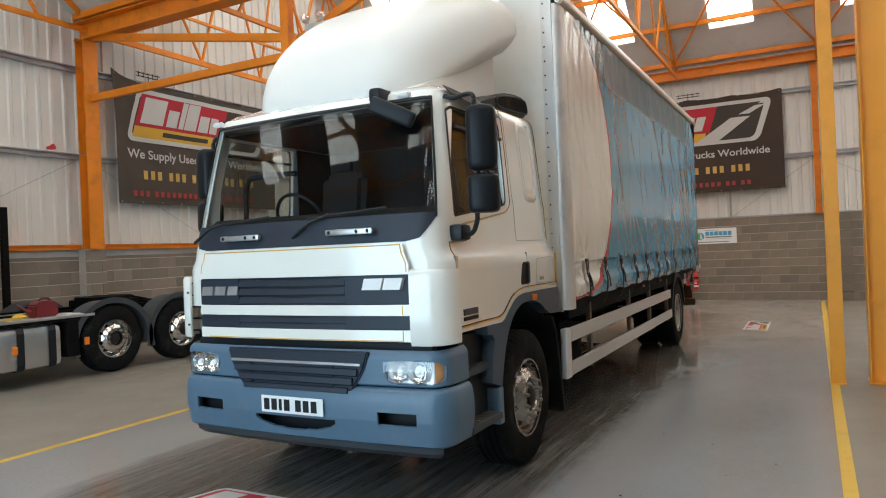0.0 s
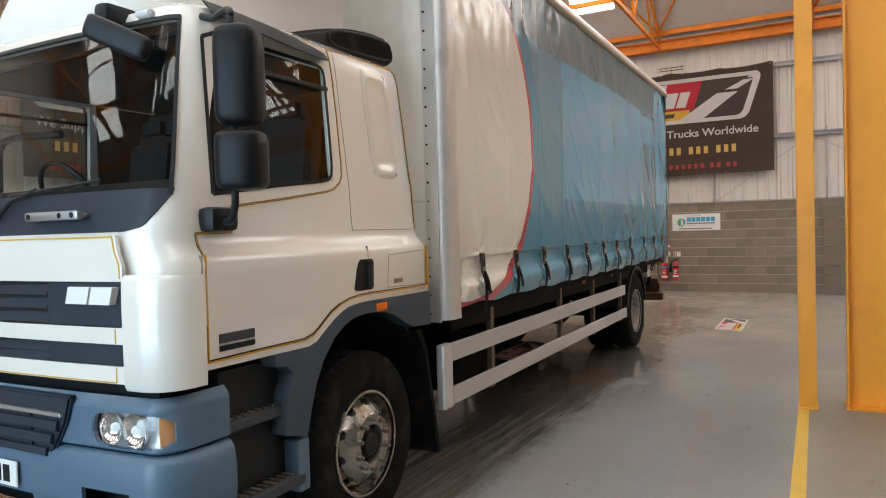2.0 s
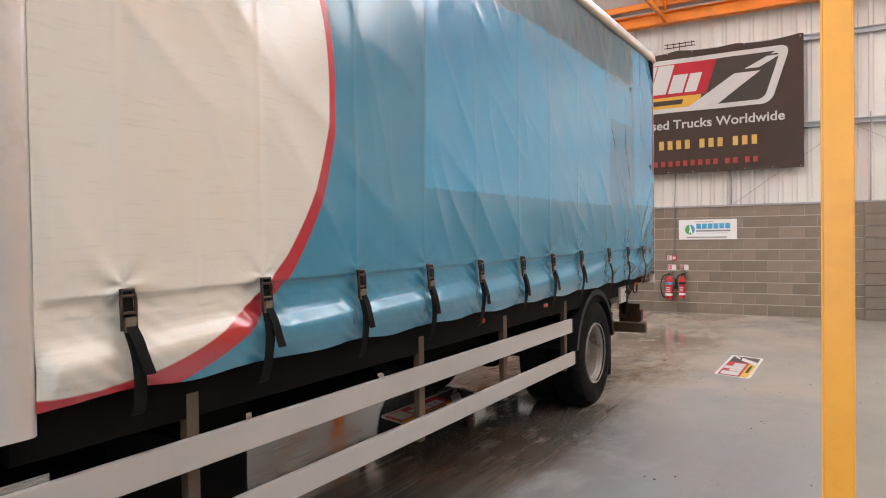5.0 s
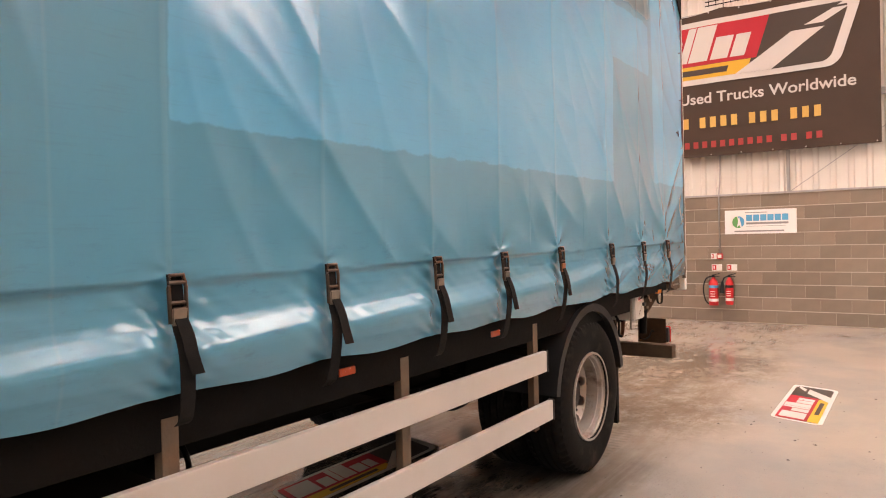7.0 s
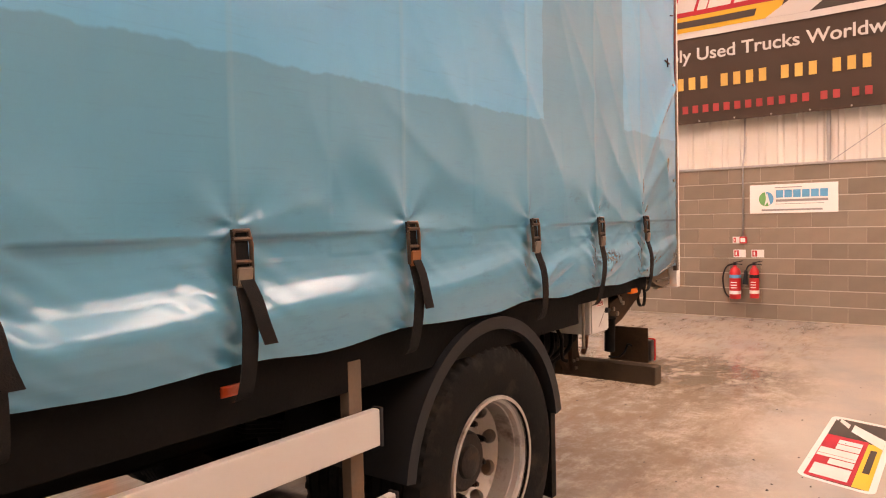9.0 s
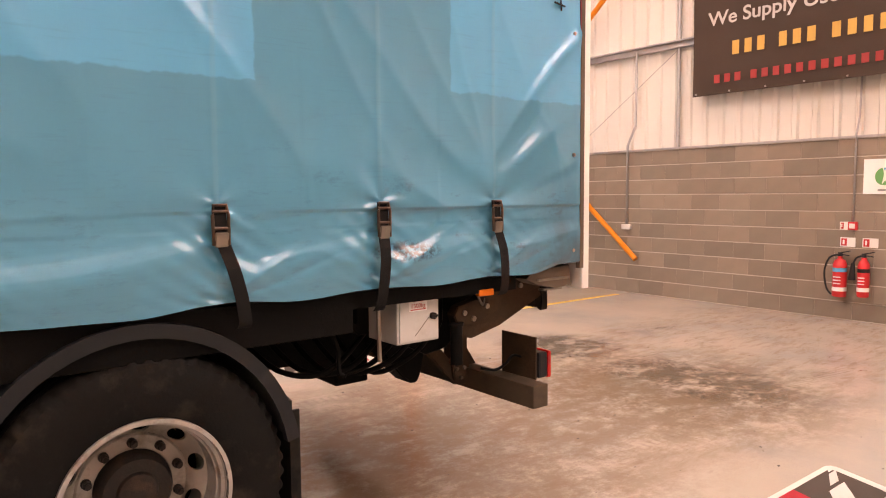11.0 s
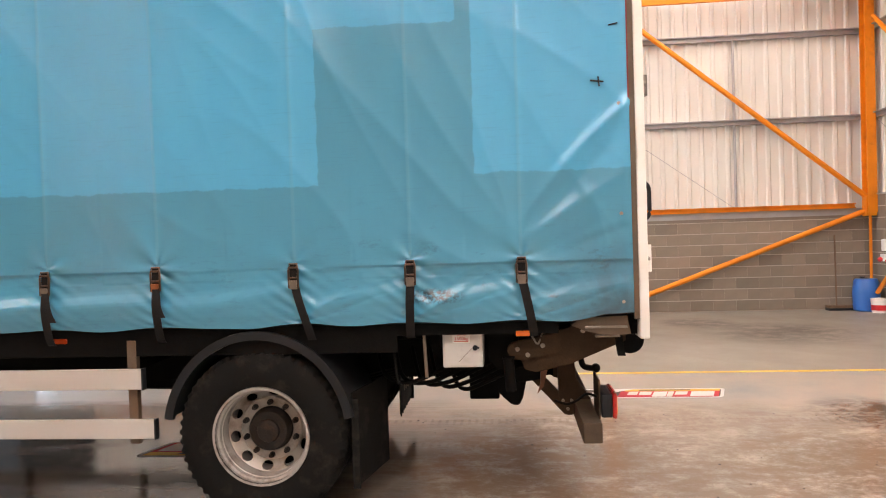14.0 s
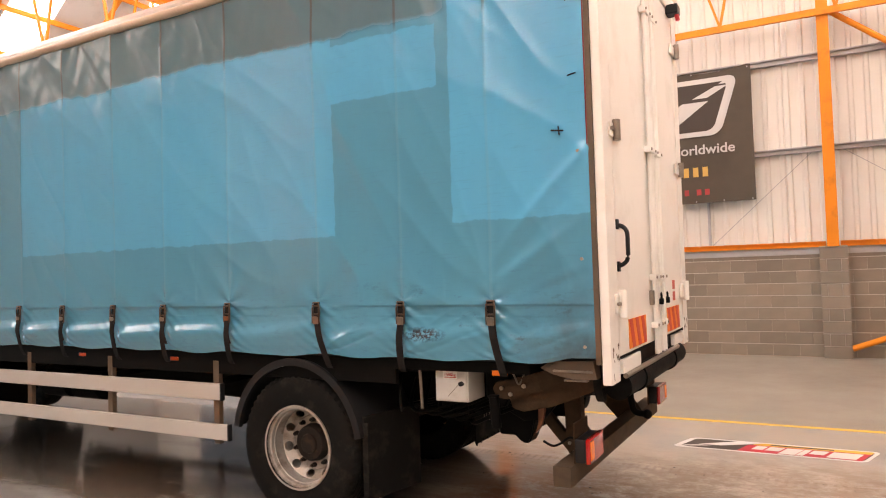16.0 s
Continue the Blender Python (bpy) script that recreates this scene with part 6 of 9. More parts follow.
# the far mud flap is frayed along its foot and carries faint chalk marks
bm = B()
edge = [(-3.50, 0.60), (-4.15, 0.60), (-4.15, 0.27)]
for k in range(27):
    edge.append((-4.14 + 0.0235 * k, 0.245 - 0.0012 * k + (0.010 if k % 2 else -0.014) + 0.012 * math.sin(k * 1.9)))
edge.append((-3.50, 0.225))
prism(bm, edge, "y", WY_R + 0.572, WY_R + 0.582)
tf = part("torn_flap", bm, RUBBER, lorry, "black rubber flap with a frayed edge")
for x0, z0, h in ((-3.93, 0.36, 0.09), (-3.86, 0.38, 0.06), (-3.80, 0.37, 0.10), (-3.74, 0.39, 0.06), (-3.69, 0.38, 0.08)):
    bm = B()
    pipe(bm, [(x0, WY_R + 0.583, z0), (x0 + 0.012, WY_R + 0.583, z0 + h * 0.6), (x0 - 0.004, WY_R + 0.583, z0 + h)], 0.005, 5)
    part("chalk_mark", bm, BUCKLE, tf)
for y in (9.70, 10.88, 13.75):
    bm = B()
    box(bm, (XS - 0.075, y - 0.048, 1.105), (XS - 0.045, y + 0.048, 1.138), 0.006)
    part("side_marker", bm, AMBER if y > 13 else DARKAMBER, lorry, "small amber side marker lamp")
for y, z in ((12.95, 0.0), (9.0, 0.0)):
    bm = B()
    pipe(bm, smooth_path([(XS - 0.2, y, 1.05), (XS - 0.14, y + 0.02, 0.95), (XS - 0.14, y + 0.03, 0.84), (XS - 0.12, y + 0.05, 0.82)]), 0.010)
    part("cable", bm, DARKSTEEL, lorry, smooth=40)
for k in range(5):
    bm = B()
    y = 12.75 + 0.12 * k
    pipe(bm, smooth_path([(XC + 0.5, y, 0.95), (XC + 0.75, y + 0.1, 0.80 - 0.02 * k), (XC + 0.85, y + 0.3, 0.78), (XC + 0.7, y + 0.6, 0.9)]), 0.014)
    part("hose", bm, DARKSTEEL, lorry, smooth=40)

bm = B()
rod(bm, (XS + 0.012, 14.16, 2.555), (XS + 0.012, 14.235, 2.545), 0.005, 6)
rod(bm, (XS + 0.012, 14.205, 2.575), (XS + 0.012, 14.21, 2.52), 0.004, 6)
part("tear", bm, STRAP, curtain, "small dark tear in the cloth")
for z in (3.30, 2.86):
    bm = B()
    rod(bm, (XS + 0.012, 14.27, z), (XS + 0.010, 14.32, z + 0.01), 0.004, 6)
    part("tear", bm, STRAP, curtain, "small dark tear in the cloth")
for z in (1.30, 1.80, 2.42):
    bm = B()
    rod(bm, (XS + 0.0, 14.315, z), (XS + 0.014, 14.315, z), 0.010, 10)
    part("eyelet", bm, BUCKLE, curtain, "steel eyelet")

bm = B()
prism(bm, [(Y1 - 0.02, 3.64), (Y1 - 0.02, 3.93), (Y1 - 0.24, 3.93), (Y1 - 0.14, 3.78)], "x", XS + 0.004, XS + 0.016)
part("corner_patch", bm, RUBBER, curtain, "black patch at the curtain's top rear corner")


# ---- the lorry's cab ----
CX = -2.915
SILL = 1.925
ROWS_Z = (1.36, 1.45, 1.56, 1.625, 1.655, 1.70, 1.74, 1.83, SILL, 2.10, 2.26, 2.44, 2.645, 2.705, 2.765, 2.81, 2.845)


def lerp_table(table, v):
    for (a, p), (b, q) in zip(table, table[1:]):
        if v <= b:
            return p + (q - p) * max(0.0, (v - a) / (b - a))
    return table[-1][1]


FRONT = ((1.0, 4.03), (1.74, 4.035), (1.93, 4.075), (2.70, 4.27), (2.765, 4.30), (2.81, 4.37), (2.845, 4.58))
HALF = ((1.0, 1.125), (1.625, 1.125), (1.655, 1.113), (1.70, 1.080), (1.74, 1.071), (1.80, 1.065), (1.985, 1.055), (2.645, 1.015), (2.705, 1.010), (2.765, 0.994), (2.81, 0.940), (2.845, 0.74))
REAR = ((1.0, 6.16), (1.66, 6.16), (1.74, 6.12), (2.0, 6.10), (2.705, 6.04), (2.765, 6.02), (2.81, 5.98), (2.845, 5.75))
SIDE_Y = (4.37, 4.80, 5.25, 5.30, 5.60, 5.86)


def half_outline(z):
    """From the middle of the front round to the middle of the rear, as (x from the middle, y)."""
    f, h, r = lerp_table(FRONT, z), lerp_table(HALF, z), lerp_table(REAR, z)
    pts = [(h * a, f + 0.05 * a * a) for a in (0.0, 0.22, 0.44, 0.62, 0.76)]
    x0, y0 = h * 0.76, f + 0.05 * 0.58
    e = 36 + 21 * max(0.0, min(1.0, (z - 1.745) / 0.18)) - 20 * max(0.0, min(1.0, (z - 1.93) / 0.76))      # the screen's edge
    for a in (e / 2, e, e + (90 - e) * 0.34, e + (90 - e) * 0.67, 90):
        pts.append((x0 + (h - x0) * math.sin(radians(a)) ** 0.62, y0 + 0.19 * (1 - math.cos(radians(a)) ** 0.9)))
    last = pts[-1][1]
    pts += [(h, max(y, last + 0.01 * (k + 1))) for k, y in enumerate(SIDE_Y)]
    pts += [(h, r - 0.05), (h - 0.015, r - 0.012), (h - 0.06, r), (h * 0.5, r), (0.0, r)]
    return pts


N_FRONT, N_CORNER = 5, 5                     # points of the front and of its corner
cols = len(half_outline(2.0))
WS_COL = N_FRONT + 1                         # the windscreen reaches into the corner
SIDE_A, SIDE_B = N_FRONT + N_CORNER, N_FRONT + N_CORNER + 2


def ring_points(z):
    half = half_outline(z)
    return [(CX + x, y) for x, y in half] + [(CX - x, y) for x, y in reversed(half[1:-1])]


bm = B()


def sill_at(y, z):
    """The side windows' sill rises towards the rear."""
    return z + 0.115 * max(0.0, min(0.90, y - 4.37)) if z == SILL else z


rings = [[bm.verts.new((x, y, sill_at(y, z))) for x, y in ring_points(z)] for z in ROWS_Z]
count = len(rings[0])


def col_of(i):
    return i if i < cols else count - i


for j in range(len(ROWS_Z) - 1):
    zm = (ROWS_Z[j] + ROWS_Z[j + 1]) / 2
    for i in range(count):
        k = (i + 1) % count
        a = min(col_of(i), col_of(k))
        if SILL <= zm <= 2.705 and a < WS_COL or SILL <= zm <= 2.645 and SIDE_A <= a < SIDE_B:
            continue
        bm.faces.new((rings[j][i], rings[j][k], rings[j + 1][k], rings[j + 1][i]))
bm.faces.new(rings[-1])
bmesh.ops.recalc_face_normals(bm, faces=bm.faces)
cab = part("cab", bm, WHITE, lorry, "white sleeper cab with gold pinstripes", smooth=32)
sol = cab.modifiers.new("thickness", "SOLIDIFY")
sol.thickness, sol.offset = 0.03, -1
bm = B()
box(bm, (CX - 1.05, 4.20, 1.33), (CX + 1.05, 6.10, 1.37))
part("cab_floor", bm, CABINGREY, cab)


def skin(bm, z0, z1, u0, u1, out, nz=4, reach=None):
    """A patch of the cab's own surface, moved outwards; u in points of the half outline, negative on the far side."""
    grid = []
    steps = max(2, int((u1 - u0) * 4))
    for j in range(nz + 1):
        z = z0 + (z1 - z0) * j / nz
        half = half_outline(z)
        row = []
        if reach:
            u0, u1 = -reach(z), reach(z)
        for k in range(steps + 1):
            u = u0 + (u1 - u0) * k / steps
            a = abs(u)
            i = min(int(a), len(half) - 2)
            f = a - i
            p, q = Vector(half[i]), Vector(half[i + 1])
            pt = p.lerp(q, f)
            d = (q - p).normalized()
            nrm = Vector((d.y, -d.x))
            pt = pt + nrm * out
            row.append(bm.verts.new((CX + (pt.x if u >= 0 else -pt.x), pt.y, z)))
        grid.append(row)
    for a, b in zip(grid, grid[1:]):
        for k in range(steps):
            bm.faces.new((a[k], a[k + 1], b[k + 1], b[k]))
    bmesh.ops.recalc_face_normals(bm, faces=bm.faces)
    return bm


def shell(ob, t, offset=-1):
    m = ob.modifiers.new("thickness", "SOLIDIFY")
    m.thickness, m.offset = t, offset
    return ob


bm = skin(B(), SILL - 0.01, 2.71, -(WS_COL - 0.05), WS_COL - 0.05, -0.006, 6)
ws = part("windscreen", bm, WINDSCREEN, cab, "large windscreen reflecting the roof", smooth=60)
ws.visible_shadow = False
for s in (1, -1):
    u0, u1 = sorted((s * (SIDE_A + 0.02), s * (SIDE_B - 0.02)))
    sw = part("side_window", skin(B(), SILL - 0.01, 2.655, u0, u1, -0.008, 4), SIDEGLASS, cab, "tinted side window")
    sw.visible_shadow = False
    bm = skin(B(), 2.515, 2.535, u0, u1, 0.002, 1)
    shell(part("window_bar", bm, BLACKPLASTIC, cab), 0.02)
# frit of the windscreen
for z0, z1, a, b in ((2.692, 2.712, -WS_COL, WS_COL), (SILL - 0.01, 2.71, WS_COL - 0.16, WS_COL + 0.04), (SILL - 0.01, 2.71, -WS_COL - 0.04, -WS_COL + 0.16)):
    shell(part("windscreen_edge", skin(B(), z0, z1, a, b, 0.002, 6), BLACKPLASTIC, cab, "black windscreen edging", smooth=50), 0.010)
wp = shell(part("wiper_panel", skin(B(), 1.768, 1.945, -5, 5, 0.007, 10, lambda z: 4.35 + 1.70 * ((z - 1.768) / 0.177) ** 0.40), NAVYPLASTIC, cab, "black panel under the windscreen with rounded corners", smooth=50), 0.012)

# interior
bm = B()
prism(bm, [(4.20, 1.40), (4.20, 1.93), (4.32, 2.00), (4.62, 1.98), (4.75, 1.85), (4.75, 1.40)], "x", CX - 1.0, CX + 1.0)
part("dashboard", bm, CABINGREY, cab, "dark dashboard")
for sx in (-0.58, 0.58):
    bm = B()
    box(bm, (CX + sx - 0.25, 4.90, 1.40), (CX + sx + 0.25, 5.40, 1.75), 0.06)
    obox(bm, pose(CX + sx, 5.42, 2.05, -8, 0, 0), (0.48, 0.14, 0.75), 0.06)
    obox(bm, pose(CX + sx, 5.46, 2.48, -5, 0, 0), (0.28, 0.10, 0.18), 0.05)
    part("seat", bm, SEATCLOTH, cab, "grey cloth seat", smooth=40)
bm = B()
m = pose(CX - 0.55, 4.78, 2.00, -62, 0, 0)
for k in range(28):
    a, b = 2 * math.pi * k / 28, 2 * math.pi * (k + 1) / 28
    rod(bm, m @ V(0.22 * math.cos(a), 0.22 * math.sin(a), 0), m @ V(0.22 * math.cos(b), 0.22 * math.sin(b), 0), 0.015, 6)
rod(bm, m @ V(-0.2, 0, 0), m @ V(0.2, 0, 0), 0.02, 6)
part("steering_wheel", bm, BLACKPLASTIC, cab)
bm = B()
box(bm, (CX - 1.0, 5.78, 1.40), (CX + 1.0, 5.82, 2.70))
box(bm, (CX - 0.98, 5.45, 1.75), (CX + 0.98, 5.78, 1.90), 0.03)
part("bunk", bm, CABINGREY, cab, "dark sleeper bunk and rear lining")
for s in (1, -1):
    bm = B()
    lo, hi = sorted((CX + s * 0.975, CX + s * 0.985))
    box(bm, (lo, 5.29, 1.38), (hi, 5.80, 2.66))
    box(bm, (lo, 4.40, 1.38), (hi, 5.29, 1.90))
    part("side_lining", bm, CABINGREY, cab, "dark side lining")
bm = B()
box(bm, (CX - 0.95, 4.40, 2.66), (CX + 0.95, 5.8, 2.68))
part("headlining", bm, CABINGREY, cab)
bm = B()
pipe(bm, smooth_path([(CX - 0.98, 4.62, 2.02), (CX - 0.96, 4.62, 2.28), (CX - 0.90, 4.66, 2.36), (CX - 0.55, 4.75, 2.37)]), 0.022)
part("grab_bar", bm, BLACKPLASTIC, cab, smooth=40)
bm = B()
box(bm, (CX + 0.60, 5.70, 2.02), (CX + 0.84, 5.76, 2.36), 0.02)
part("side_locker", bm, SEATCLOTH, cab)

# front: bonnet panel, grille strips
def front_panel(name, z0, z1, x0, x1, out, material, label="", parent=None):
    def u_of(x):
        h = 1.12
        fr = (0.0, 0.22, 0.44, 0.62, 0.76)
        a = abs(x) / h
        for i in range(4):
            if a <= fr[i + 1]:
                return math.copysign(i + (a - fr[i]) / (fr[i + 1] - fr[i]), x)
        return math.copysign(4 + min(0.9, (a - 0.76) / 0.10), x)
    return shell(part(name, skin(B(), z0, z1, u_of(x0), u_of(x1), out, 3), material, parent or cab, label, smooth=50), 0.018)


front_panel("grille_backing", 1.14, 1.56, -0.89, 0.89, 0.002, BLACKPLASTIC)
hood = front_panel("bonnet_panel", 1.562, 1.752, -0.885, 0.885, 0.022, WHITE, "white bonnet panel with a gold pinstripe")
for z0, z1 in ((1.303, 1.372), (1.140, 1.212)):
    front_panel("grille_strip", z0, z1, -0.885, 0.885, 0.020, WHITE, "white grille strip")
    front_panel("pinstripe", z0 + 0.004, z1 - 0.004, 0.835, 0.842, 0.0215, PINSTRIPE)
front_panel("pinstripe", 1.142, 1.148, -0.80, 0.84, 0.0215, PINSTRIPE, "gold pinstripe")
for z0, z1, a, b in ((1.740, 1.747, -0.87, 0.875), (1.575, 1.747, 0.868, 0.875), (1.60, 1.747, -0.875, -0.868)):
    front_panel("pinstripe", z0, z1, a, b, 0.0235, PINSTRIPE, "gold pinstripe", hood)
for z0, z1 in ((1.378, 1.556), (1.218, 1.299)):
    front_panel("grille_cheek", z0, z1, -0.885, -0.50, 0.014, NAVYPLASTIC, "black grille panel")
    front_panel("grille_cheek", z0, z1, 0.42, 0.885, 0.014, NAVYPLASTIC, "black grille panel")
    n = 3 if z1 - z0 > 0.1 else 2
    for k in range(n):
        z = z0 + (z1 - z0) * (k + 0.5) / n
        bm = B()
        prism(bm, [(4.005, z - 0.024), (4.012, z - 0.027), (4.06, z + 0.012), (4.05, z + 0.022), (4.015, z + 0.018)], "x", CX - 0.50, CX + 0.42)
        part("grille_slat", bm, NAVYPLASTIC, cab, "black grille slat")
# the maker's marks, as plain shapes
for k, w in enumerate((0.105, 0.105, 0.095)):
    x = -0.86 + k * 0.125
    bm = B()
    prism(bm, [(CX + x, 1.442), (CX + x + w, 1.442), (CX + x + w + 0.012, 1.505), (CX + x + 0.012, 1.505)], "y", 4.004, 4.034)
    part("badge", bm, ALU, cab, "plain bright badge shape")
for x, w in ((0.56, 0.14), (0.715, 0.13)):
    bm = B()
    prism(bm, [(CX + x, 1.468), (CX + x + w, 1.468), (CX + x + w + 0.022, 1.540), (CX + x + 0.022, 1.540)], "y", 3.998, 4.040)
    part("badge", bm, WHITEPAPER, cab, "plain bright badge shape")
for x0, x1 in ((-0.66, -0.30), (0.28, 0.65)):
    bm = B()
    box(bm, (CX + x0, 4.005, 1.825), (CX + x1, 4.04, 1.865), 0.012)
    for f in (0.08, 0.5, 0.92):
        x = CX + x0 + (x1 - x0) * f
        rod(bm, (x, 4.045, 1.845), (x, 4.085, 1.845), 0.012, 8)
    h = part("step_handle", bm, ALU, cab, "bright grab bar with three bolts", smooth=35)
    for f in (0.09, 0.68, 0.91):
        x = CX + x0 + (x1 - x0) * f
        bm = B()
        rod(bm, (x, 4.006, 1.845), (x, 4.002, 1.845), 0.012, 10)
        part("bolt", bm, BLACKPLASTIC, h)
for x0, x1, z in ((-0.95, -0.25, 1.965), (-0.02, 0.72, 1.97)):
    bm = B()
    pipe(bm, [(CX + x0, 4.04, 1.83), (CX + x0 + 0.16, 4.03, 1.92), (CX + x0 + 0.30, 4.065, z)], 0.011, 6)
    pipe(bm, [(CX + x0 + 0.12, 4.06, z - 0.02), (CX + x1, 4.075, z + 0.02)], 0.008, 6)
    part("wiper", bm, BLACKPLASTIC, cab, "black windscreen wiper")
for x in (-0.92, 0.755):
    bm = B()
    obox(bm, pose(CX + x, 4.300, 2.742, 25, 0, 0), (0.10, 0.04, 0.035), 0.010)
    part("marker_lamp", bm, WHITEPAPER, cab, "clear roof marker lamp")

# corner deflectors
for s in (1, -1):
    bm = B()
    grid = []
    for z, o in ((1.125, 0.012), (1.140, 0.020), (1.30, 0.022), (1.45, 0.022), (1.560, 0.020), (1.578, 0.008)):
        row = []
        for a in np.linspace(0, 90, 9):
            x = (0.90 if s > 0 else 1.0) + ((0.226 if s > 0 else 0.13) + o * 0.4) * math.sin(radians(a)) ** 0.62
            y = 4.055 - o + (0.165 + o) * (1 - math.cos(radians(a)) ** 0.8)
            row.append(bm.verts.new((CX + s * (x + (0.05 if s < 0 else 0.0)), y + (0.03 if s < 0 else 0.0), z)))
        grid.append(row)
    for a, b in zip(grid, grid[1:]):
        for k in range(8):
            bm.faces.new((a[k], a[k + 1], b[k + 1], b[k]))
    bmesh.ops.recalc_face_normals(bm, faces=bm.faces)
    shell(part("corner_deflector", bm, WHITE, cab, "white rounded corner deflector", smooth=60), 0.02)
    if s < 0:
        for z in (1.16, 1.25, 1.34, 1.43, 1.52):
            bm = B()
            box(bm, (CX - 1.13, 4.15, z), (CX - 0.90, 4.21, z + 0.012))
            part("vane_strut", bm, BLACKPLASTIC, cab)
        bm = B()
        box(bm, (CX - 0.955, 4.08, 1.14), (CX - 0.88, 4.30, 1.58), 0.02)
        part("vane_post", bm, WHITE, cab, "white inner post of the vane", smooth=40)
    for z in (1.22, 1.46):
        bm = B()
        rod(bm, (CX + s * 1.06, 4.09, z), (CX + s * 1.066, 4.055, z), 0.009, 8)
        part("bolt", bm, GREYPLASTIC, cab)

# lower sides, following the wheel arch
SKIRT = [(4.20, 1.172), (4.66, 1.170), (4.925, 1.168), (4.985, 1.185), (5.032, 1.216), (5.09, 1.252), (5.147, 1.285), (5.20, 1.311), (5.267, 1.331), (5.35, 1.341), (5.44, 1.344), (6.16, 1.342), (6.16, 1.375), (4.20, 1.375)]
for s in (1, -1):
    bm = B()
    lo, hi = sorted((CX + s * 1.06, CX + s * 1.1195))
    prism(bm, SKIRT, "x", lo, hi)
    part("door_skirt", bm, WHITE, cab, "white door bottom")
    # shut lines and pinstripes on the flank
    xs = CX + s * 1.1255
    def line(pts, w, material, label="", out=0.0, name="pinstripe"):
        lo_, hi_ = sorted((CX + s * 1.10, xs + s * out))
        part(name, strip(B(), pts, w, "x", lo_, hi_), material, cab, label)
    low = [(4.255, 1.203), (4.66, 1.206), (4.88, 1.205), (4.95, 1.220), (4.998, 1.246), (5.055, 1.285), (5.111, 1.320), (5.19, 1.352), (5.269, 1.371), (5.35, 1.380), (5.44, 1.383), (6.15, 1.380)]
    line(low, 0.004, PINSTRIPE, "gold pinstripe", 0.001)
    line([(a + 0.002, b + 0.008) for a, b in low], 0.0025, BLACKPLASTIC, "", 0.0012)
    line([(4.256, 1.203), (4.256, 1.66)], 0.004, PINSTRIPE, "gold pinstripe", 0.001)
    line([(4.238, 1.14), (4.235, 1.66)], 0.003, SHUT, "", 0.0005, "shut_line")
    line([(5.47, 1.37), (5.46, 1.66)], 0.003, SHUT, "", 0.0005, "shut_line")
    line([(6.155, 1.37), (6.15, 1.64)], 0.004, PINSTRIPE, "gold pinstripe", 0.001)
    # locker lid and its badge, door handle
    bm = B()
    for pts in (((5.66, 1.405), (6.11, 1.395)), ((6.11, 1.395), (6.11, 1.615)), ((6.11, 1.615), (5.68, 1.60)), ((5.68, 1.60), (5.66, 1.405))):
        strip(bm, list(pts), 0.0025, "x", *sorted((CX + s * 1.10, xs + s * 0.0006)))
    part("locker_lid", bm, SHUT, cab, "thin shut line of a side locker")
    bm = B()
    box(bm, (min(xs, xs - s * 0.02), 5.735, 1.425), (max(xs, xs - s * 0.02) + 0.002, 5.83, 1.452))
    part("locker_badge", bm, BUCKLE, cab)
    bm = B()
    lo, hi = sorted((CX + s * 1.05, xs + s * 0.004))
    prism(bm, [(5.318, 1.425), (5.335, 1.41), (5.49, 1.41), (5.505, 1.425), (5.512, 1.565), (5.497, 1.585), (5.385, 1.585), (5.362, 1.568), (5.345, 1.53)], "x", lo, hi)
    dh = part("door_handle", bm, BLACKPLASTIC, cab, "black recessed door handle")
    bm = B()
    box(bm, (min(xs, xs + s * 0.02), 5.435, 1.42), (max(xs, xs + s * 0.02), 5.475, 1.575), 0.008)
    part("handle_grip", bm, BLACKPLASTIC, dh)
    # dealer badge bars near the front of the door
    for z0, z1, y1 in ((1.275, 1.315, 4.60), (1.240, 1.264, 4.60)):
        bm = B()
        box(bm, (min(xs, xs - s * 0.01), 4.32, z0), (max(xs, xs - s * 0.01) + 0.0015 * s, y1 - 0.07, z1))
        part("badge", bm, GREYPLASTIC if z0 > 1.27 else BLACKPLASTIC, cab, "small grey badge shape")
    # upper flank pinstripes, following the tapered side
    def flank_x(y, z):
        """How far out the flank's skin lies, with its raised sill."""
        zs = sill_at(y, SILL)
        table = ((1.83, lerp_table(HALF, 1.83)), (zs, lerp_table(HALF, SILL)), (2.10, lerp_table(HALF, 2.10)))
        return lerp_table(table, z) if 1.83 < z < 2.10 else lerp_table(HALF, z)
    def flank(pts, w, material, name="pinstripe", out=0.0015, label=""):
        bm = B()
        for (ya, za), (yb, zb) in zip(pts, pts[1:]):
            n = max(1, math.ceil(abs(zb - za) / 0.03))
            run = [(ya + (yb - ya) * k / n, za + (zb - za) * k / n) for k in range(n + 1)]
            for (y0, z0), (y1, z1) in zip(run, run[1:]):
                x0, x1 = CX + s * (flank_x(y0, z0) + out), CX + s * (flank_x(y1, z1) + out)
                bar(bm, (x0, y0, z0), (x1, y1, z1), w, 0.004, up=(s, 0, 0))
        part(name, bm, material, cab, label)
    door_stripe = [(4.256, 1.66), (4.256, 1.752), (4.465, 1.755), (4.465, 1.868), (4.90, 1.924), (5.18, 1.963), (5.245, 1.980), (5.300, 2.015), (5.330, 2.06), (5.337, 2.12), (5.330, 2.40), (5.318, 2.60), (5.300, 2.762)]
    rear_stripe = [(5.300, 2.762), (5.60, 2.772), (5.975, 2.782), (6.010, 2.74), (6.065, 2.20), (6.095, 1.76)]
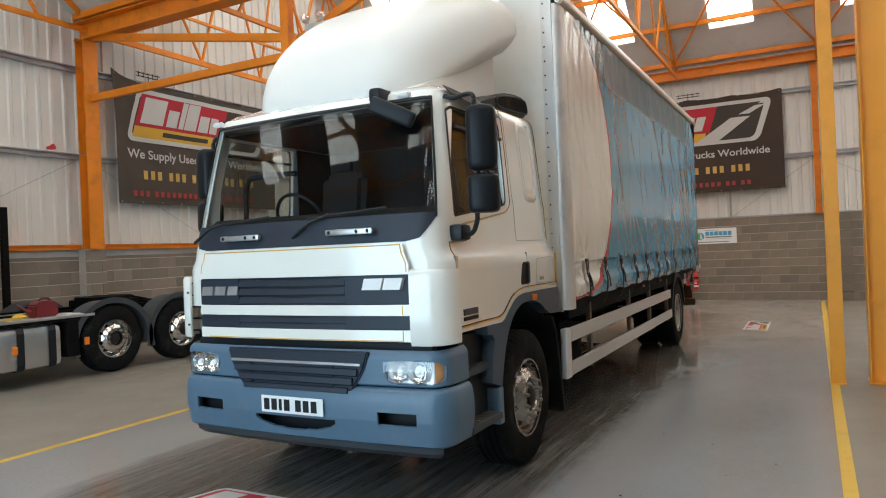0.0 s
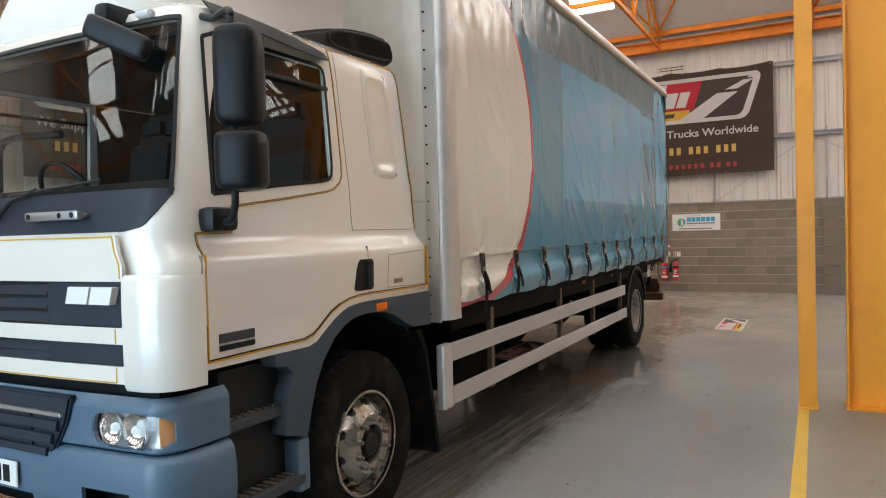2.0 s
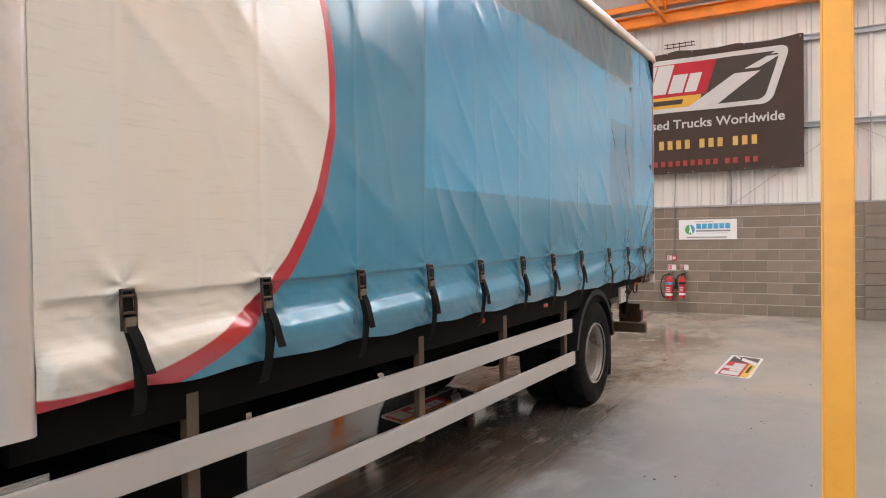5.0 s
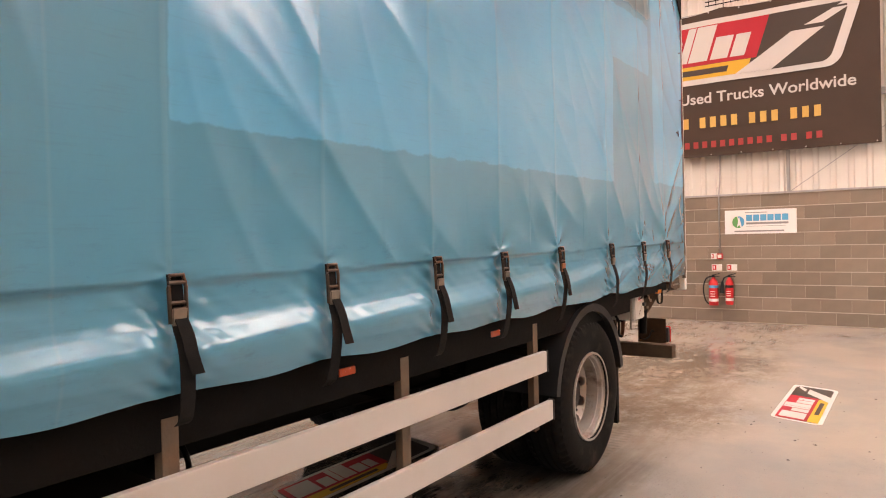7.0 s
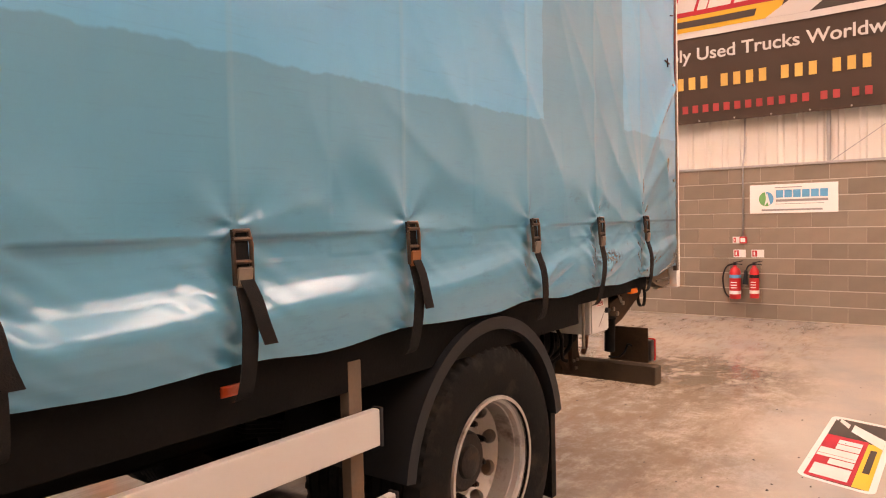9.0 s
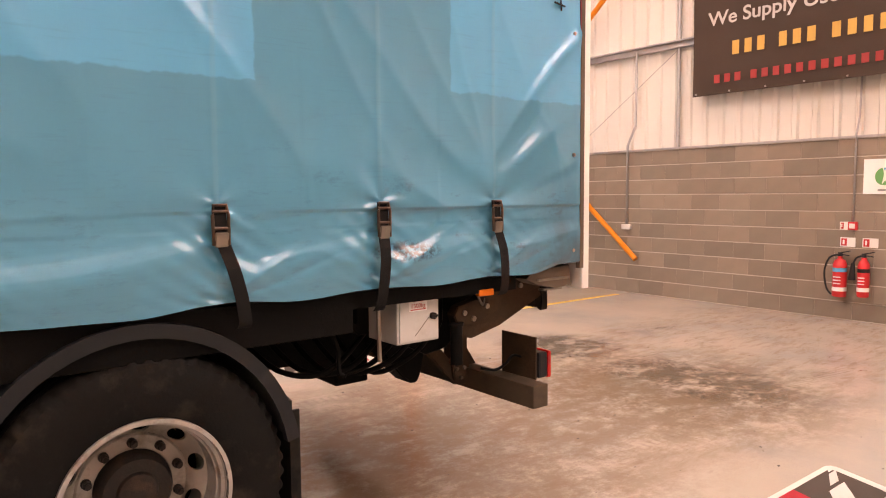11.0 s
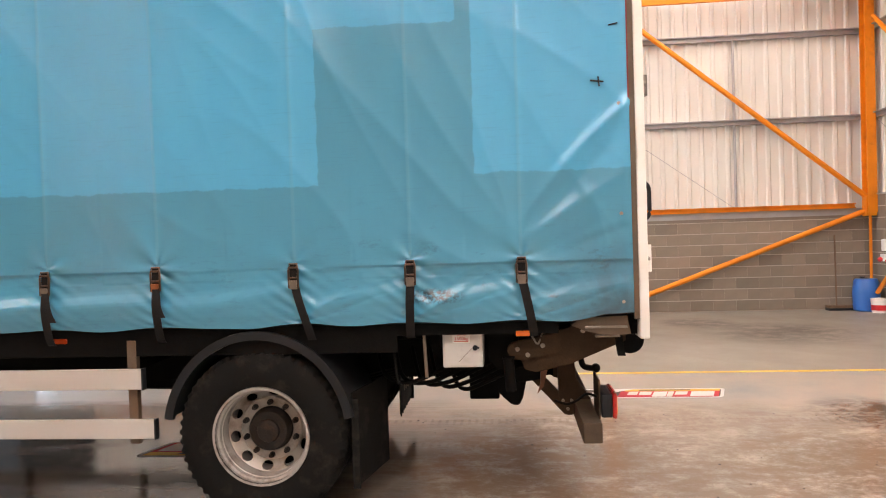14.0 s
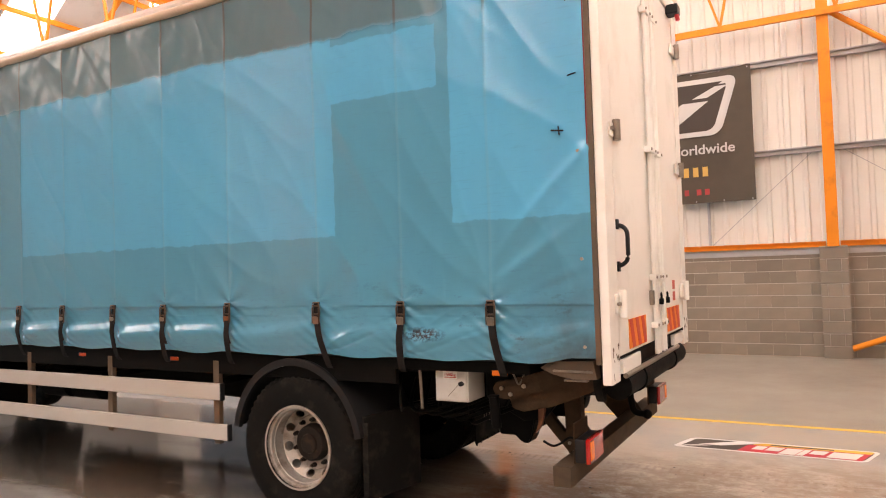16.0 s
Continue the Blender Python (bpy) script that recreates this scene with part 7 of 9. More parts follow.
    for pts in (door_stripe, rear_stripe):
        flank(pts, 0.011, BLACKPLASTIC, out=0.0005, label="thin black edge of a pinstripe")
        flank(pts, 0.0065, PINSTRIPE, label="gold pinstripe")
    flank([(5.345, 2.75), (5.368, 2.40), (5.382, 2.20), (5.395, 1.752)], 0.004, SHUT, "shut_line", 0.0)
    flank([(5.395, 1.752), (6.095, 1.752)], 0.005, SHUT, "shut_line", 0.0)
    # black seal round the glass, with a rounded rear corner
    seal = [(4.375, SILL), (4.80, SILL + 0.055), (5.14, SILL + 0.092), (5.200, SILL + 0.104), (5.233, SILL + 0.128), (5.247, SILL + 0.175), (5.248, 2.30), (5.243, 2.60), (5.225, 2.640), (5.18, 2.650), (4.45, 2.650), (4.38, 2.62), (4.372, SILL)]
    flank(seal, 0.018, BLACKPLASTIC, "window_seal", 0.002, "black window seal")
    # pressed panel behind the door, with a soft rim
    bm = B()
    grid = []
    for j in range(31):
        w = -1 + 2 * j / 30
        row = []
        for i in range(19):
            u = -1 + 2 * i / 18
            r = (abs(u) ** 5 + abs(w) ** 5) ** 0.2
            k = min(1.0, 1 / max(r, 1e-6)) if max(abs(u), abs(w)) > 0.999 else 1.0
            uu, ww = u * k, w * k
            zz = 2.398 + 0.338 * ww
            y = 5.762 - 0.035 * ww + 0.143 * uu
            r = (abs(uu) ** 5 + abs(ww) ** 5) ** 0.2
            out = 0.0012 + 0.0115 * math.exp(-((r - 0.85) / 0.075) ** 2) + 0.006 * math.exp(-((ww + 0.90) / 0.06) ** 2) * (1 - abs(uu) ** 4) * (1 if r < 0.95 else 0.3)
            row.append(bm.verts.new((CX + s * (lerp_table(HALF, zz) + out), y, zz)))
        grid.append(row)
    for p, q in zip(grid, grid[1:]):
        for i in range(18):
            bm.faces.new((p[i], p[i + 1], q[i + 1], q[i]))
    bmesh.ops.recalc_face_normals(bm, faces=bm.faces)
    shell(part("pressed_panel", bm, WHITE, cab, "pressed panel with a soft raised rim", smooth=70), 0.003)
    # grey arch trim, front fender, steps
    bm = B()
    arch = [(4.66, 1.168), (4.925, 1.166), (4.985, 1.183), (5.032, 1.214), (5.147, 1.283), (5.20, 1.309), (5.267, 1.329), (5.35, 1.339), (5.44, 1.342), (6.16, 1.340), (6.165, 1.12), (5.95, 1.13), (5.846, 1.17), (5.718, 1.236), (5.62, 1.262), (5.525, 1.274), (5.40, 1.276), (5.306, 1.266), (5.21, 1.235), (5.12, 1.180), (5.027, 1.085), (4.965, 0.98), (4.92, 0.87), (4.875, 0.72), (4.71, 0.77), (4.735, 0.95), (4.78, 1.06), (4.74, 1.10), (4.66, 1.11)]
    lo, hi = sorted((CX + s * 1.03, CX + s * 1.128))
    prism(bm, arch, "x", lo, hi)
    part("wheel_arch", bm, ARCHGREY, cab, "grey plastic wheel arch trim")
    bm = B()
    box(bm, (min(CX + s * 1.10, CX + s * 1.135), 5.53, 1.272), (max(CX + s * 1.10, CX + s * 1.135), 5.64, 1.322), 0.008)
    part("side_repeater", bm, AMBER, cab, "amber side repeater lamp")
    path = [(6.06, 1.04), (5.96, 1.14), (5.85, 1.185), (5.72, 1.252), (5.525, 1.288), (5.40, 1.290), (5.30, 1.280), (5.20, 1.246), (5.11, 1.19), (5.015, 1.09), (4.95, 0.98), (4.905, 0.87), (4.86, 0.70)]
    lo, hi = sorted((CX + s * 0.50, CX + s * 1.05))
    part("inner_arch", strip(B(), path, 0.012, "x", lo, hi), BLACKPLASTIC, cab, "black inner wheel arch", smooth=30)
    bm = B()
    lo, hi = sorted((CX + s * 0.62, CX + s * 1.04))
    box(bm, (lo, 4.38, 0.50), (hi, 4.86, 1.13))
    part("step_well", bm, BLACKPLASTIC, cab, "dark step well")
    for z, x1, y0 in ((0.86, 1.10, 4.32), (0.50, 1.14, 4.36)):
        bm = B()
        lo, hi = sorted((CX + s * 0.80, CX + s * x1))
        box(bm, (lo, y0, z), (hi, 4.84, z + 0.05), 0.010)
        st = part("step", bm, GREYPLASTIC, cab, "worn grey cab step")
        bm = B()
        for k in range(9):
            y = y0 + 0.05 + k * 0.045
            box(bm, (lo + 0.06, y, z + 0.050), (hi - 0.03, y + 0.02, z + 0.058))
        part("tread", bm, BUCKLE, st, "worn metal tread strip")
    bm = B()
    lo, hi = sorted((CX + s * 1.02, CX + s * 1.135))
    box(bm, (lo, 4.80, 0.46), (hi, 4.88, 0.72), 0.012)
    part("step_side", bm, BLUEGREY, cab)

# roof deflector
bm = B()
grid = []
DEF = ((4.33, 0.40, 2.76, 2.84, 0.0), (4.36, 0.52, 2.76, 2.98, 0.0), (4.43, 0.60, 2.77, 3.14, 0.005), (4.55, 0.69, 2.80, 3.32, 0.02), (4.78, 0.78, 2.90, 3.52, 0.05), (5.05, 0.84, 3.02, 3.69, 0.08), (5.35, 0.90, 3.15, 3.82, 0.10), (5.62, 0.94, 3.27, 3.90, 0.115), (5.84, 0.965, 3.36, 3.93, 0.12), (5.895, 0.955, 3.40, 3.91, 0.12))
for y, w, zl, zt, tuck in DEF:
    row = [bm.verts.new((CX + w - tuck - 0.02, y, zl + 0.012)), bm.verts.new((CX + w - tuck, y, zl))]
    lift = zl + tuck * 0.75
    for k in range(25):
        a = math.pi * k / 24
        c, s_ = math.cos(a), math.sin(a)
        row.append(bm.verts.new((CX + w * math.copysign(abs(c) ** 0.58, c), y, lift + (zt - lift) * abs(s_) ** 0.72)))
    row += [bm.verts.new((CX - w + tuck, y, zl)), bm.verts.new((CX - w + tuck + 0.02, y, zl + 0.012))]
    grid.append(row)
for a, b in zip(grid, grid[1:]):
    for k in range(len(a) - 1):
        bm.faces.new((a[k], a[k + 1], b[k + 1], b[k]))
bm.faces.new(grid[0])
crease = bm.edges.layers.float.new("crease_edge")
for a, b in zip(grid, grid[1:]):
    for k in (1, -2):
        e = bm.edges.get((a[k], b[k]))
        e[crease] = 0.85
bmesh.ops.recalc_face_normals(bm, faces=bm.faces)
dfl = part("roof_deflector", bm, GRP, lorry, "large white moulded roof air deflector", smooth=70)
sub = dfl.modifiers.new("round", "SUBSURF")
sub.levels = sub.render_levels = 2
shell(dfl, 0.02)
bm = B()
prism(bm, [(4.45, 2.82), (5.78, 2.82), (5.78, 3.40), (5.35, 3.20), (4.85, 2.97)], "x", CX - 0.77, CX + 0.77)
dfl_side = part("deflector_side", bm, GRP, lorry, "white panel closing the deflector's underside")
# black intake on the cab's shoulder
bm = B()
prism(bm, [(5.00, 2.79), (5.22, 2.862), (5.40, 2.915), (5.62, 2.965), (5.85, 2.992), (6.04, 2.992), (6.07, 2.97), (6.105, 2.87), (6.08, 2.83), (5.60, 2.79)], "x", CX + 0.50, CX + 0.945)
bmesh.ops.bevel(bm, geom=bm.edges[:], offset=0.022, segments=3, affect="EDGES")
intake = part("air_intake", bm, BLACKPLASTIC, cab, "black moulded air intake", smooth=50)
mouth = smooth_path([(CX + 0.948, y, z) for y, z in ((5.39, 2.868), (5.44, 2.902), (5.62, 2.935), (5.85, 2.958), (6.0, 2.955), (6.04, 2.93), (6.055, 2.875), (6.02, 2.852), (5.80, 2.832), (5.50, 2.822), (5.41, 2.835), (5.39, 2.868))], 4)
bm = B()
pipe(bm, mouth, 0.011, 8)
part("intake_lip", bm, BLACKPLASTIC, intake, smooth=60)
# no recess is cut: a flat black sheet stands for the mouth's shaded depth
bm = B()
vs = [bm.verts.new(v + V(-0.001, 0, 0)) for v in mouth[:-1]]
bm.faces.new(vs)
bmesh.ops.recalc_face_normals(bm, faces=bm.faces)
mesh_face = part("intake_mouth", bm, RUBBER, intake, "flat dark sheet standing for the intake's mouth")
shell(mesh_face, 0.01)


def mirror_shape(bm, m, w, d, h, n=24):
    """A softly rounded mirror housing: a bowed front, a flatter back, narrowing at both ends."""
    rows = []
    for f, k in ((-0.5, 0.55), (-0.49, 0.74), (-0.46, 0.89), (-0.40, 0.97), (-0.25, 1.0), (0.0, 1.0), (0.25, 1.0), (0.40, 0.97), (0.46, 0.89), (0.49, 0.74), (0.5, 0.55)):
        row = []
        for i in range(n):
            a = 2 * math.pi * i / n
            c, s_ = math.cos(a), math.sin(a)
            x = math.copysign(abs(c) ** 0.5, c) * w / 2
            y = math.copysign(abs(s_) ** 0.7, s_) * d * (0.62 if s_ < 0 else 0.38)
            row.append(bm.verts.new(m @ V(x * k, y * (0.35 + 0.65 * k), f * h)))
        rows.append(row)
    for a, b in zip(rows, rows[1:]):
        for i in range(n):
            bm.faces.new((a[i], a[(i + 1) % n], b[(i + 1) % n], b[i]))
    bm.faces.new(list(reversed(rows[0])))
    bm.faces.new(rows[-1])
    return bm


# mirrors, wind deflectors, kerb mirror
for s in (1, -1):
    mx, my = (-1.612, 4.31) if s > 0 else (CX - 1.20, 4.46)
    ax = mx - s * 0.045
    bm = B()
    pipe(bm, smooth_path([(CX + s * 1.00, my + 0.09, 2.715), (CX + s * 1.07, my + 0.09, 2.695), (ax - s * 0.09, my + 0.05, 2.695), (ax - s * 0.02, my + 0.02, 2.68), (ax, my, 2.62), (ax, my, 2.4), (ax, my, 2.1), (ax - s * 0.005, my, 1.93), (ax - s * 0.02, my + 0.01, 1.86), (ax - s * 0.07, my + 0.03, 1.80), (CX + s * 1.06, my + 0.06, 1.805)], 5), 0.016, 10)
    arm = part("mirror_arm", bm, BLACKPLASTIC, cab, "black mirror arm", smooth=50)
    for z0, z1, w, d in ((2.192, 2.595, 0.195, 0.15), (1.925, 2.168, 0.205, 0.16)):
        m = pose(mx, my, (z0 + z1) / 2, 0, 0, s * 20)
        mh = part("mirror_housing", mirror_shape(B(), m, w, d, z1 - z0), MIRRORBLACK, cab, "large rounded black mirror housing", smooth=50)
        bm = B()
        obox(bm, m @ Matrix.Translation((0, d * 0.38, 0)), (w - 0.025, 0.006, z1 - z0 - 0.05), 0.002)
        part("mirror_glass", bm, CHROME, mh, "mirror glass")
    bm = B()
    box(bm, (min(CX + s * 1.04, CX + s * 1.15), my - 0.03, 1.755), (max(CX + s * 1.04, CX + s * 1.15), my + 0.13, 1.865), 0.035)
    part("mirror_foot", bm, BLACKPLASTIC, cab, "black mirror foot", smooth=50)
    bm = B()
    grid = []
    for t in np.linspace(0, 1, 11):
        y = 4.42 + 0.85 * t
        row = []
        for k, f in enumerate((0.0, 0.4, 0.75, 1.0)):
            row.append(bm.verts.new((CX + s * (0.985 + 0.035 * f + 0.085 * math.sin(math.pi * (0.08 + 0.86 * t)) * f ** 0.8), y, 2.795 - 0.045 * t * t - f * (0.03 + 0.085 * math.sin(math.pi * min(1, 0.12 + 0.75 * t))))))
        grid.append(row)
    for a, b in zip(grid, grid[1:]):
        for k in range(3):
            bm.faces.new((a[k], a[k + 1], b[k + 1], b[k]))
    shell(part("wind_deflector", bm, BLACKPLASTIC, cab, "smoked wind deflector over the door", smooth=60), 0.006, 0)
bm = B()
box(bm, (CX + 0.535, 4.20, 2.69), (CX + 0.625, 4.38, 2.80), 0.03)
km = part("kerb_mirror", bm, BLACKPLASTIC, cab, "black kerb mirror on the screen header", smooth=50)
part("mirror_housing", mirror_shape(B(), look((CX + 0.745, 4.17, 2.62), (CX + 0.885, 4.22, 2.55)), 0.07, 0.11, 0.31), BLACKPLASTIC, km, "black kerb mirror housing", smooth=50)

# bumper
BH = 1.112


def bumper_path(t):
    """t from -1 to 1 along the bumper's plan outline; the middle 0.78 is the front."""
    a, s = abs(t), (1 if t >= 0 else -1)
    if a <= 0.78:
        x = 1.0 * a / 0.78
        return Vector((s * x, 3.985 + 0.045 * x * x)), Vector((s * 0.09 * x, -1)).normalized()
    f = (a - 0.78) / 0.22
    ang = radians(90 * min(1, f * 1.35))
    x = 1.0 + (BH - 1.0) * math.sin(ang)
    y = 4.03 + 0.16 * (1 - math.cos(ang)) + max(0.0, f - 0.74) * 0.7
    return Vector((s * x, y)), Vector((s * math.sin(ang), -math.cos(ang)))


def bumper_skin(bm, rows, t0, t1, nt, hole=None):
    grid = []
    for z, o in rows:
        row = []
        for k in range(nt + 1):
            p, nrm = bumper_path(t0 + (t1 - t0) * k / nt)
            q = p + nrm * o
            row.append(bm.verts.new((CX + q.x, q.y, z)))
        grid.append(row)
    for a, b in zip(grid, grid[1:]):
        for k in range(nt):
            vs = (a[k], a[k + 1], b[k + 1], b[k])
            c = sum((v.co for v in vs), Vector()) / 4
            if hole and hole(c.x - CX, c.z):
                continue
            bm.faces.new(vs)
    bmesh.ops.recalc_face_normals(bm, faces=bm.faces)
    return bm


def low_hole(x, z):
    return (0.655 < abs(x) < 0.935 and 0.622 < z < 0.702) or (abs(x) < 0.345 and 0.545 + 0.05 * (abs(x) / 0.33) ** 3 < z < 0.632)


LOW = [(0.475, -0.05), (0.485, -0.008), (0.50, 0.012)]
LOW += [(0.510 + 0.008 * k, 0.014 + 0.020 * min(1.0, k / 17)) for k in range(26)]
LOW += [(0.76, 0.032), (0.82, 0.022), (0.845, 0.004), (0.852, -0.02)]
bumper = shell(part("bumper", bumper_skin(B(), LOW, -1, 1, 160, low_hole), BLUEGREY, lorry, "blue-grey plastic front bumper, scuffed at the bottom", smooth=40), 0.02)
UPP = [(0.856, -0.02), (0.864, -0.004)] + [(0.870 + 0.005 * k, 0.002) for k in range(33)] + [(1.034, 0.002), (1.06, -0.006), (1.085, -0.03)]
shell(part("bumper_upper", bumper_skin(B(), UPP, -1, 1, 300, lambda x, z: abs((abs(x) - 0.90) / 0.195) ** 4 + abs((z - 0.950) / 0.074) ** 4 < 1), BLUEGREY, bumper, "blue-grey upper bumper with lamp openings", smooth=40), 0.02)
bm = B()
box(bm, (CX - 1.0, 4.10, 0.50), (CX + 1.0, 4.16, 1.12))
part("bumper_core", bm, BLACKPLASTIC, bumper, "black core behind the bumper's openings")
bm = bumper_skin(B(), [(0.40, -0.10), (0.44, -0.04), (0.478, -0.03)], -0.86, 0.86, 60)
shell(part("bumper_lip", bm, GREYPLASTIC, bumper, "grey lip under the bumper", smooth=40), 0.02)
bm = B()
prism(bm, [(CX - 0.60, 1.075), (CX + 0.60, 1.075), (CX + 0.56, 0.96), (CX + 0.44, 0.775), (CX + 0.38, 0.752), (CX - 0.38, 0.752), (CX - 0.44, 0.775), (CX - 0.56, 0.96)], "y", 3.975, 4.02)
bmesh.ops.bevel(bm, geom=bm.edges[:], offset=0.010, segments=2, affect="EDGES")
lg = part("lower_grille", bm, NAVYPLASTIC, bumper, "dark lower grille in the bumper", smooth=40)
for z, hw, t in ((0.945, 0.52, 0.018), (0.885, 0.48, 0.018), (0.825, 0.44, 0.014)):
    bm = B()
    prism(bm, [(3.955, z - t), (3.976, z - t - 0.012), (3.976, z + t + 0.006), (3.962, z + t)], "x", CX - hw, CX + hw)
    part("grille_slat", bm, NAVYPLASTIC, lg)
bm = B()
box(bm, (CX - 0.55, 3.958, 0.985), (CX + 0.55, 3.976, 1.003), 0.004)
part("trim_strip", bm, ALU, lg, "bright trim strip")
for x in (-0.38, 0.32):
    bm = B()
    box(bm, (CX + x, 3.966, 0.78), (CX + x + 0.012, 3.976, 0.98))
    part("grille_upright", bm, BLACKPLASTIC, lg)
# number plate, its characters as plain bars
bm = B()
obox(bm, pose(CX + 0.0, 3.938, 0.708, 0, 0, 0), (0.525, 0.008, 0.114), 0.003)
plate = part("number_plate", bm, WHITEPAPER, bumper, "white front number plate with plain dark bars")
for k, x in enumerate((-0.235, -0.170, -0.105, -0.060, 0.035, 0.100, 0.165)):
    bm = B()
    w = 0.024 if k == 2 else 0.046
    box(bm, (CX + x, 3.931, 0.670), (CX + x + w, 3.9342, 0.746))
    part("bar", bm, BLACKPLASTIC, plate)
# headlamps
for s in (1, -1):
    ts = sorted((s * 0.546, s * 0.885))
    bm = bumper_skin(B(), [(0.868, -0.05), (0.95, -0.06), (1.032, -0.05)], ts[0], ts[1], 24)
    hl = shell(part("headlamp", bm, LAMPSILVER, bumper, "clear headlamp with bright reflectors", smooth=50), 0.01)
    for x, r in ((0.80, 0.066), (0.93, 0.072)):
        bm = B()
        lathe(bm, [(0.0, r), (0.012, r * 0.97), (0.03, r * 0.75), (0.045, r * 0.35), (0.048, 0.0)], "y", 24, (CX + s * x, 4.015 if x < 0.9 else 4.03, 0.952))
        part("reflector", bm, CHROME, hl, smooth=60)
        bm = B()
        bmesh.ops.create_uvsphere(bm, u_segments=12, v_segments=8, radius=0.02, matrix=Matrix.Translation((CX + s * x, 4.04, 0.952)))
        part("bulb", bm, WHITEPAPER, hl, smooth=60)
    ti = sorted((s * 0.818, s * 0.884))
    bm = bumper_skin(B(), [(0.885, -0.040), (0.95, -0.034), (1.018, -0.040)], ti[0], ti[1], 10)
    shell(part("indicator", bm, AMBERCLEAR, hl, "pale amber indicator"), 0.01)
    bm = bumper_skin(B(), [(0.872, -0.008), (0.885, -0.001), (0.95, 0.004), (1.015, -0.001), (1.028, -0.008)], ts[0], ts[1], 24)
    lens = shell(part("lens", bm, LENSGLASS, hl, "clear lens", smooth=60), 0.004)
    lens.visible_shadow = False


# ---- banners, signs and floor marks ----
def flat(bm, pts, z0, z1):
    return prism(bm, pts, "z", z0, z1)


def rounded(u0, v0, u1, v1, r, skew=0.0, n=5):
    """A rounded parallelogram that leans to the right."""
    out = []
    for cx, cy, a0 in ((u1 - r, v0 + r, -90), (u1 - r, v1 - r, 0), (u0 + r, v1 - r, 90), (u0 + r, v0 + r, 180)):
        for k in range(n + 1):
            a = radians(a0 + 90 * k / n)
            v = cy + r * math.sin(a)
            out.append((cx + r * math.cos(a) + skew * (v - v0), v))
    return out


def logo(owner, m, w, h, step=0.0025, name="emblem"):
    """The firm's emblem as plain shapes: a white-edged leaning panel, red and yellow fields, white slashes, and bars in place of the word."""
    sk = 0.32
    def lay(pts, level, material, label=""):
        bm = flat(B(), pts, step * level, step * (level + 0.8))
        bmesh.ops.transform(bm, matrix=m, verts=bm.verts)
        return part(name, bm, material, owner, label)
    e = h * 0.085
    lay(rounded(0, 0, w - sk * h, h, h * 0.16, sk), 0, BANNERWHITE, "white emblem border")
    lay(rounded(e * 1.3, e, w - sk * h - e * 1.3, h - e, h * 0.12, sk), 1, BANNERGREY, "dark emblem field")
    def para(u0, u1, v0, v1):
        return [(u0 + sk * v0, v0), (u1 + sk * v0, v0), (u1 + sk * v1, v1), (u0 + sk * v1, v1)]
    u0, u1 = e * 1.3, w * 0.60
    lay(para(u0, u1, h * 0.30, h - e), 2, BANNERRED, "red emblem field")
    lay(para(u0, u1 - 0.02 * w, e, h * 0.295), 2, BANNERYELLOW, "yellow emblem strip")
    # white slashes
    lay([(w * 0.545, e), (w * 0.68, e), (w * 0.87, h * 0.60), (w * 0.755, h * 0.60)], 3, BANNERWHITE)
    lay([(w * 0.80, h * 0.66), (w * 0.865, h * 0.66), (w * 0.955, h * 0.84), (w * 0.90, h * 0.84)], 3, BANNERWHITE)
    lay([(w * 0.915, h * 0.87), (w * 0.955, h * 0.87), (w * 0.985, h * 0.955), (w * 0.955, h * 0.955)], 3, BANNERWHITE)
    # bars for the word
    x = w * 0.055
    for wd, top in ((0.145, 0.86), (0.075, 0.70), (0.035, 0.90), (0.085, 0.90), (0.075, 0.70), (0.06, 0.70)):
        lay(para(x, x + wd * w * 0.92, h * 0.36, h * top), 4, BANNERWHITE, "plain white bar")
        x += wd * w * 1.06
    lay(para(w * 0.20, w * 0.50, h * 0.145, h * 0.235), 4, BANNERGREY)


